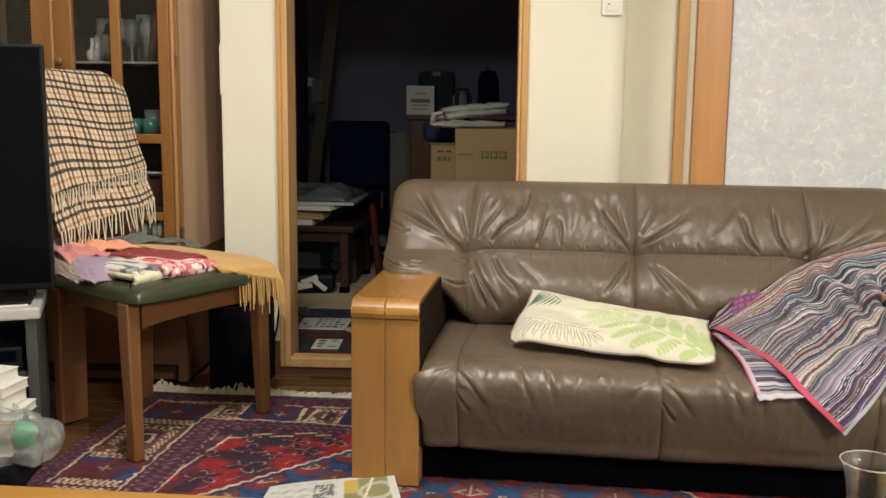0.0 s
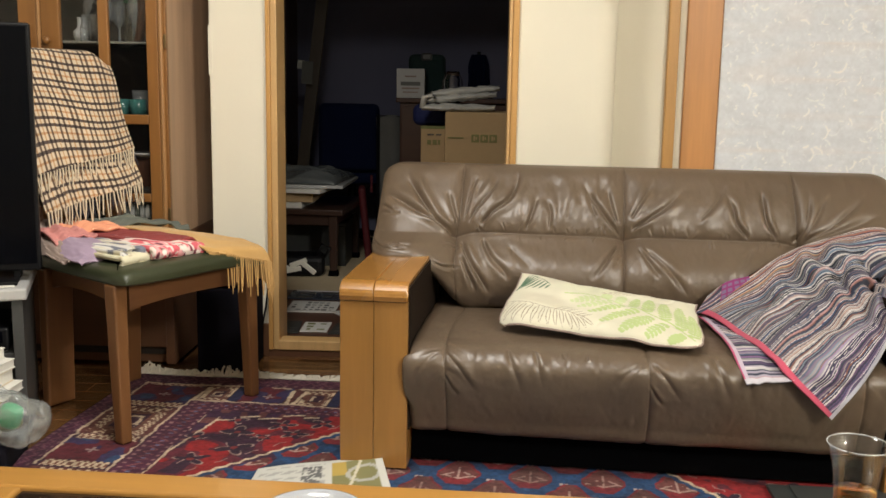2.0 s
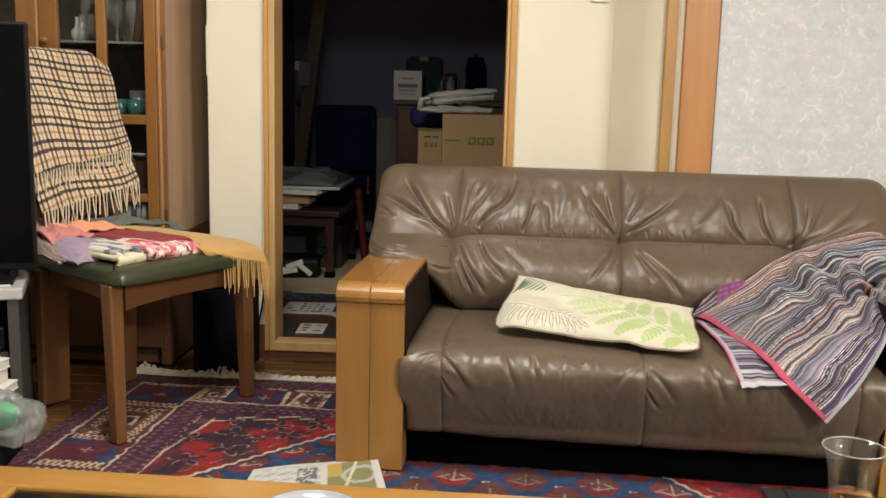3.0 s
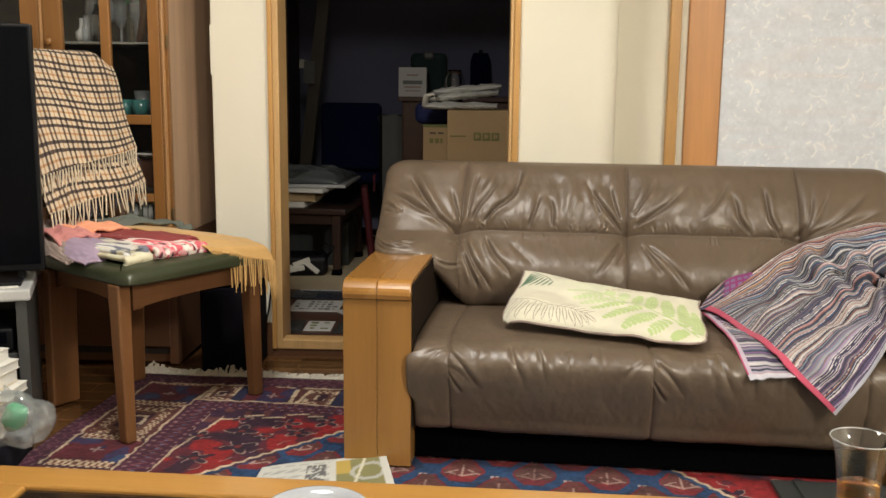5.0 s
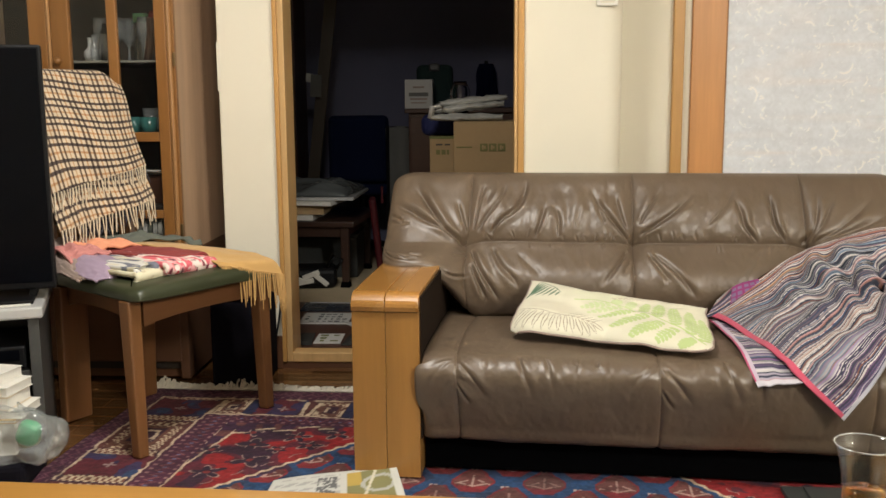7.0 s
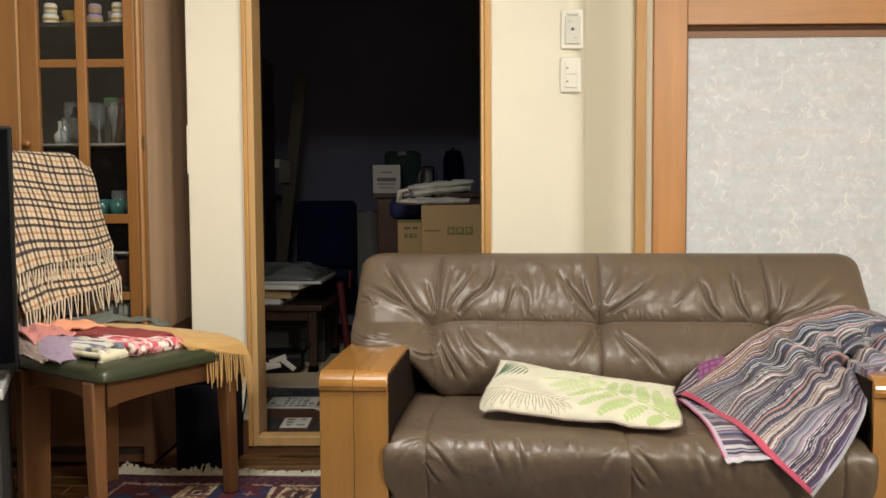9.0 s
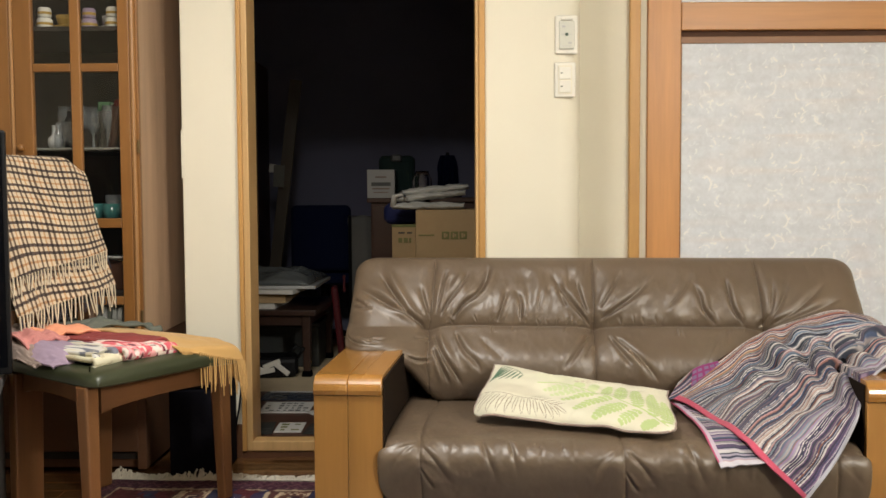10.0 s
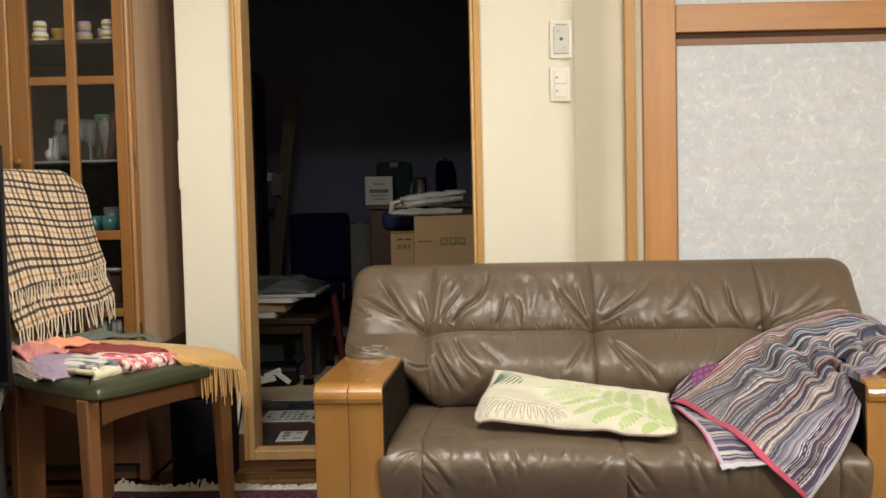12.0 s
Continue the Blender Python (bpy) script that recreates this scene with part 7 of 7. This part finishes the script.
# cartons by the doorway, with bags on them
bc = thing("carton", "large brown cardboard carton with printed marks", "box", (0.135, 4.50, -0.004))
part("body", box((-0.213, -0.15, 0.0), (0.26, 0.20, 0.855), 0.004), M_CARTON, bc)
part("tape", box((-0.2135, -0.1505, 0.60), (0.2605, -0.1495, 0.601)), M_CARTONINK, bc)
for k in range(3):
    mk = part("print", box((-0.095 + 0.040 * k, -0.1525, 0.722), (-0.061 + 0.040 * k, -0.1495, 0.757), 0.002), M_CARTONINK, bc, "small dark green square mark")
    part("symbol", box((-0.086 + 0.040 * k, -0.1540, 0.730), (-0.078 + 0.040 * k, -0.1520, 0.750)), M_CARTON, mk)
    part("symbol", box((-0.076 + 0.040 * k, -0.1540, 0.734), (-0.070 + 0.040 * k, -0.1520, 0.746)), M_CARTON, mk)
part("print", box((-0.20, -0.1525, 0.738), (-0.13, -0.1495, 0.744)), M_CARTONINK, bc)
sc = thing("carton", "smaller brown cardboard carton with printed lines", "box", (-0.135, 4.60, -0.004))
part("body", box((-0.060, -0.1, 0.0), (0.052, 0.14, 0.783), 0.004), M_CARTON, sc)
part("flap", box((-0.061, -0.101, 0.772), (0.053, -0.098, 0.785)), M_OLIVE, sc)
for k, (x0, x1, z0, z1) in enumerate(((-0.03, 0.0, 0.742, 0.750), (0.01, 0.035, 0.742, 0.750), (-0.03, -0.012, 0.700, 0.722), (-0.005, 0.014, 0.700, 0.722), (0.020, 0.030, 0.700, 0.722))):
    part("print", box((x0, -0.1025, z0), (x1, -0.0995, z1)), M_PLANK if k < 2 else M_CARTONINK, sc)
nbag = thing("blue_bag", "dark blue cloth bag on the smaller carton", "bag", (-0.15, 4.66, 0.780))
part("body", box((-0.09, -0.09, 0.0), (0.085, 0.08, 0.10), 0.035, 4), M_BLUEBAG, nbag)
M_FOLDBAG = material("grey white plastic film", (0.50, 0.50, 0.47), 0.35, vary=0.25, scale=22, fine=90, bump=0.6, dist=0.004, stretch=(0.3, 1, 1))
fb_ = thing("folded_bag", "folded grey white plastic bags on the carton", "bag", (0.04, 4.48, 0.852))
for k, (lo, r, top) in enumerate(((0.0, 0.0, 0.030), (0.024, 0.012, 0.028), (0.046, 0.020, 0.030))):
    a, b = np.meshgrid(np.linspace(0, 1, 70), np.linspace(0, 2 * np.pi, 40), indexing="ij")
    thickness = (0.6 + 0.4 * np.sin(np.pi * a)) * (1 + 0.16 * value_noise(a * 9, b * 1.2, 60 + k))
    px = -0.225 + 0.02 * k + (0.325 - r) * a + 0.008 * value_noise(b * 2, a * 3, 63 + k)
    py = -0.055 + 0.02 * k + 0.07 * a ** 2 + 0.045 * np.cos(b) * thickness
    pz = 1.3 * lo + 0.016 + 0.030 * a * (k > 0) + 0.62 * top * np.sin(b) * thickness + 0.004 * value_noise(a * 14, b * 2, 66 + k)
    part_mesh("fold", grid_mesh("fold", np.stack([px, py, np.maximum(pz, 0.001)], -1)), M_FOLDBAG, fb_, smooth=True)
part("strap", tube([(-0.225, -0.07, 0.012), (-0.215, -0.075, 0.060), (-0.185, -0.07, 0.075), (-0.165, -0.06, 0.050)], 0.014, 8), M_PAPER, fb_, smooth=True)
jar = thing("glass_jar", "dark round glass jar behind the bags", "jar", (-0.055, 4.60, 0.852))
part("body", lathe([(0, 0), (0.035, 0), (0.040, 0.05), (0.048, 0.10), (0.046, 0.14), (0.032, 0.17), (0.030, 0.18), (0.028, 0.17), (0.042, 0.14), (0.043, 0.10), (0.034, 0.01), (0, 0.008)], 28), M_GLASS, jar, smooth=True)
part("contents", lathe([(0, 0.01), (0.032, 0.012), (0.038, 0.09), (0, 0.10)], 20), M_PLASTIC, jar, smooth=True)
wbk = thing("white_block", "white upright card beside the folded bags", "card", (0.218, 4.45, 0.852))
part("body", box((-0.02, -0.05, 0.0), (0.05, 0.0, 0.13), 0.003), M_PAPER, wbk)

# things lying on the carpet just past the sill
M_NIGHTBLUE = material("dark blue glossy print", (0.035, 0.045, 0.065), 0.25, vary=0.35, scale=18)
M_BROWNPRINT = material("dark brown print", (0.085, 0.038, 0.024), 0.4, vary=0.35, scale=14)
mat_ = thing("floor_board", "dark brown glossy board lying behind the sill", "board", (-0.45, 4.04, -0.004), 0)
part("board", box((-0.56, -0.44, 0.0), (0.50, 0.42, 0.006), 0.001), M_BROWNPRINT, mat_)
rng = random.Random(17)


def printed_sheet(name, label, at, turn, w, d, m, marks, ink):
    """A thin page with a grid of printed marks."""
    p = thing(name, label, "magazine", at, turn, group="papers on the carpet")
    page = part("sheet", box((-w / 2, -d / 2, 0), (w / 2, d / 2, 0.004), 0.0008), m, p)
    nx, ny = marks
    for i in range(nx):
        for j in range(ny):
            if rng.random() < 0.80:
                x, y = (i + 0.5) / nx * w * 0.9 - w * 0.45, (j + 0.5) / ny * d * 0.86 - d * 0.43
                a, b = w / nx * rng.uniform(0.14, 0.38), d / ny * rng.uniform(0.10, 0.26)
                part("print", box((x - a, y - b, 0.0038), (x + a, y + b, 0.0046)), ink, page)
    return p


printed_sheet("magazine", "dark blue glossy magazine lying by the sill", (-0.50, 4.335, 0.003), -1, 0.56, 0.17, M_NIGHTBLUE, (5, 2), M_STAND)
strip = thing("plastic_sleeve", "clear plastic sleeve with a pale edge", "sleeve", (-0.52, 4.405, 0.008), -2)
part("edge", box((-0.24, -0.008, 0.0), (0.20, 0.008, 0.004), 0.001), M_STANDTOP, strip)
printed_sheet("calendar_sheet", "white printed sheet with rows of small pictures", (-0.63, 4.108, 0.003), 0, 0.215, 0.205, M_WHITE, (7, 4), M_INK)
printed_sheet("magazine", "white printed page half under the sheets", (-0.43, 3.96, 0.003), 34, 0.11, 0.22, M_WHITE, (2, 5), M_STAND)
printed_sheet("leaflet", "white and pale green printed leaflet", (-0.558, 3.752, 0.003), 1, 0.108, 0.150, M_WHITE, (2, 3), M_OLIVE)
printed_sheet("magazine", "black printed magazine beside a leaflet", (-0.70, 3.74, 0.003), 5, 0.16, 0.19, M_MAT, (3, 4), M_STAND)
printed_sheet("magazine", "black printed magazine beside a leaflet", (-0.41, 3.73, 0.003), -4, 0.16, 0.17, M_MAT, (3, 3), M_STAND)
hb = thing("handbag", "black and white bag lying under the bench", "bag", (-0.835, 4.87, -0.004), 8)
part("body", box((-0.14, -0.08, 0.0), (0.13, 0.10, 0.11), 0.03, 3), M_PLASTIC, hb)
for k, (x, zz, tl) in enumerate(((-0.08, 0.06, 25), (0.0, 0.075, -20), (0.05, 0.05, 40), (-0.03, 0.04, -10))):
    part("patch", box((-0.045, -0.006, -0.013), (0.045, 0.006, 0.013), 0.004, m=pose(x, -0.082, zz, 10, tl, 0)), M_PAPER, hb)
part("strap", tube([(0.13, -0.05, 0.10), (0.16, -0.07, 0.15), (0.12, -0.08, 0.17), (0.08, -0.06, 0.11)], 0.008, 8), M_PLASTIC, hb, smooth=True)
hb2 = thing("storage_box", "dark box under the bench", "box", (-0.93, 5.22, -0.004))
part("body", box((-0.25, -0.10, 0.0), (0.30, 0.18, 0.22), 0.006), M_MAT, hb2)
part("lid", box((-0.255, -0.105, 0.22), (0.305, 0.185, 0.24), 0.004), M_MAT, hb2)

# ---- floor boards in the open stretch beside the rug ----
board = bmesh.new()
box((-0.30, -0.0425, -0.006), (0.30, 0.0425, 0.0), 0.0015, 1, board)
me = bpy.data.meshes.new("board")
board.to_mesh(me)
board.free()
me.materials.append(M_FLOOR)
for i in range(11):
    for j in range(4):
        ob = new("board", me)
        ob.parent = floor
        ob.location = (-2.05 + 0.602 * j + 0.2 * (i % 3), 2.44 + 0.0862 * i, -0.0105)
for i in range(5):
    for j in range(3):
        ob = new("board", me)
        ob.parent = floor
        ob.location = (-0.45 + 0.602 * j + 0.2 * (i % 3), 3.02 + 0.0862 * i - 0.02, -0.0105)

# clear corner guard on the wall's edge
g = thing("corner_guard", "short clear plastic guard on the wall's corner", "corner guard")
part("strip", box((-0.8685, WY - 0.0015, 0.985), (-0.855, WY, 1.155), 0.0005), M_WALL, g)
part("strip", box((-0.8685, WY, 0.985), (-0.866, WY + 0.02, 1.155), 0.0005), M_WALL, g)


# every thing's origin at the middle of its base
def inside_of(ob, m):
    """Corners of all meshes below ob, in ob's coordinates."""
    lo, hi = np.full(3, 1e9), np.full(3, -1e9)
    for o in ob.children:
        k = m @ o.matrix_parent_inverse @ o.matrix_basis
        if o.type == "MESH":
            co = np.empty(len(o.data.vertices) * 3, np.float32)
            o.data.vertices.foreach_get("co", co)
            co = co.reshape(-1, 3) @ np.array(k.to_3x3()).T + np.array(k.translation)
            lo, hi = np.minimum(lo, co.min(0)), np.maximum(hi, co.max(0))
        a, b = inside_of(o, k)
        lo, hi = np.minimum(lo, a), np.maximum(hi, b)
    return lo, hi


for e in [o for o in scene.objects if o.type == "EMPTY" and o.parent is None]:
    lo, hi = inside_of(e, Matrix.Identity(4))
    off = Vector(((lo[0] + hi[0]) / 2, (lo[1] + hi[1]) / 2, lo[2]))
    e.matrix_basis = e.matrix_basis @ Matrix.Translation(off)
    for o in e.children:
        o.matrix_basis = Matrix.Translation(-off) @ o.matrix_basis
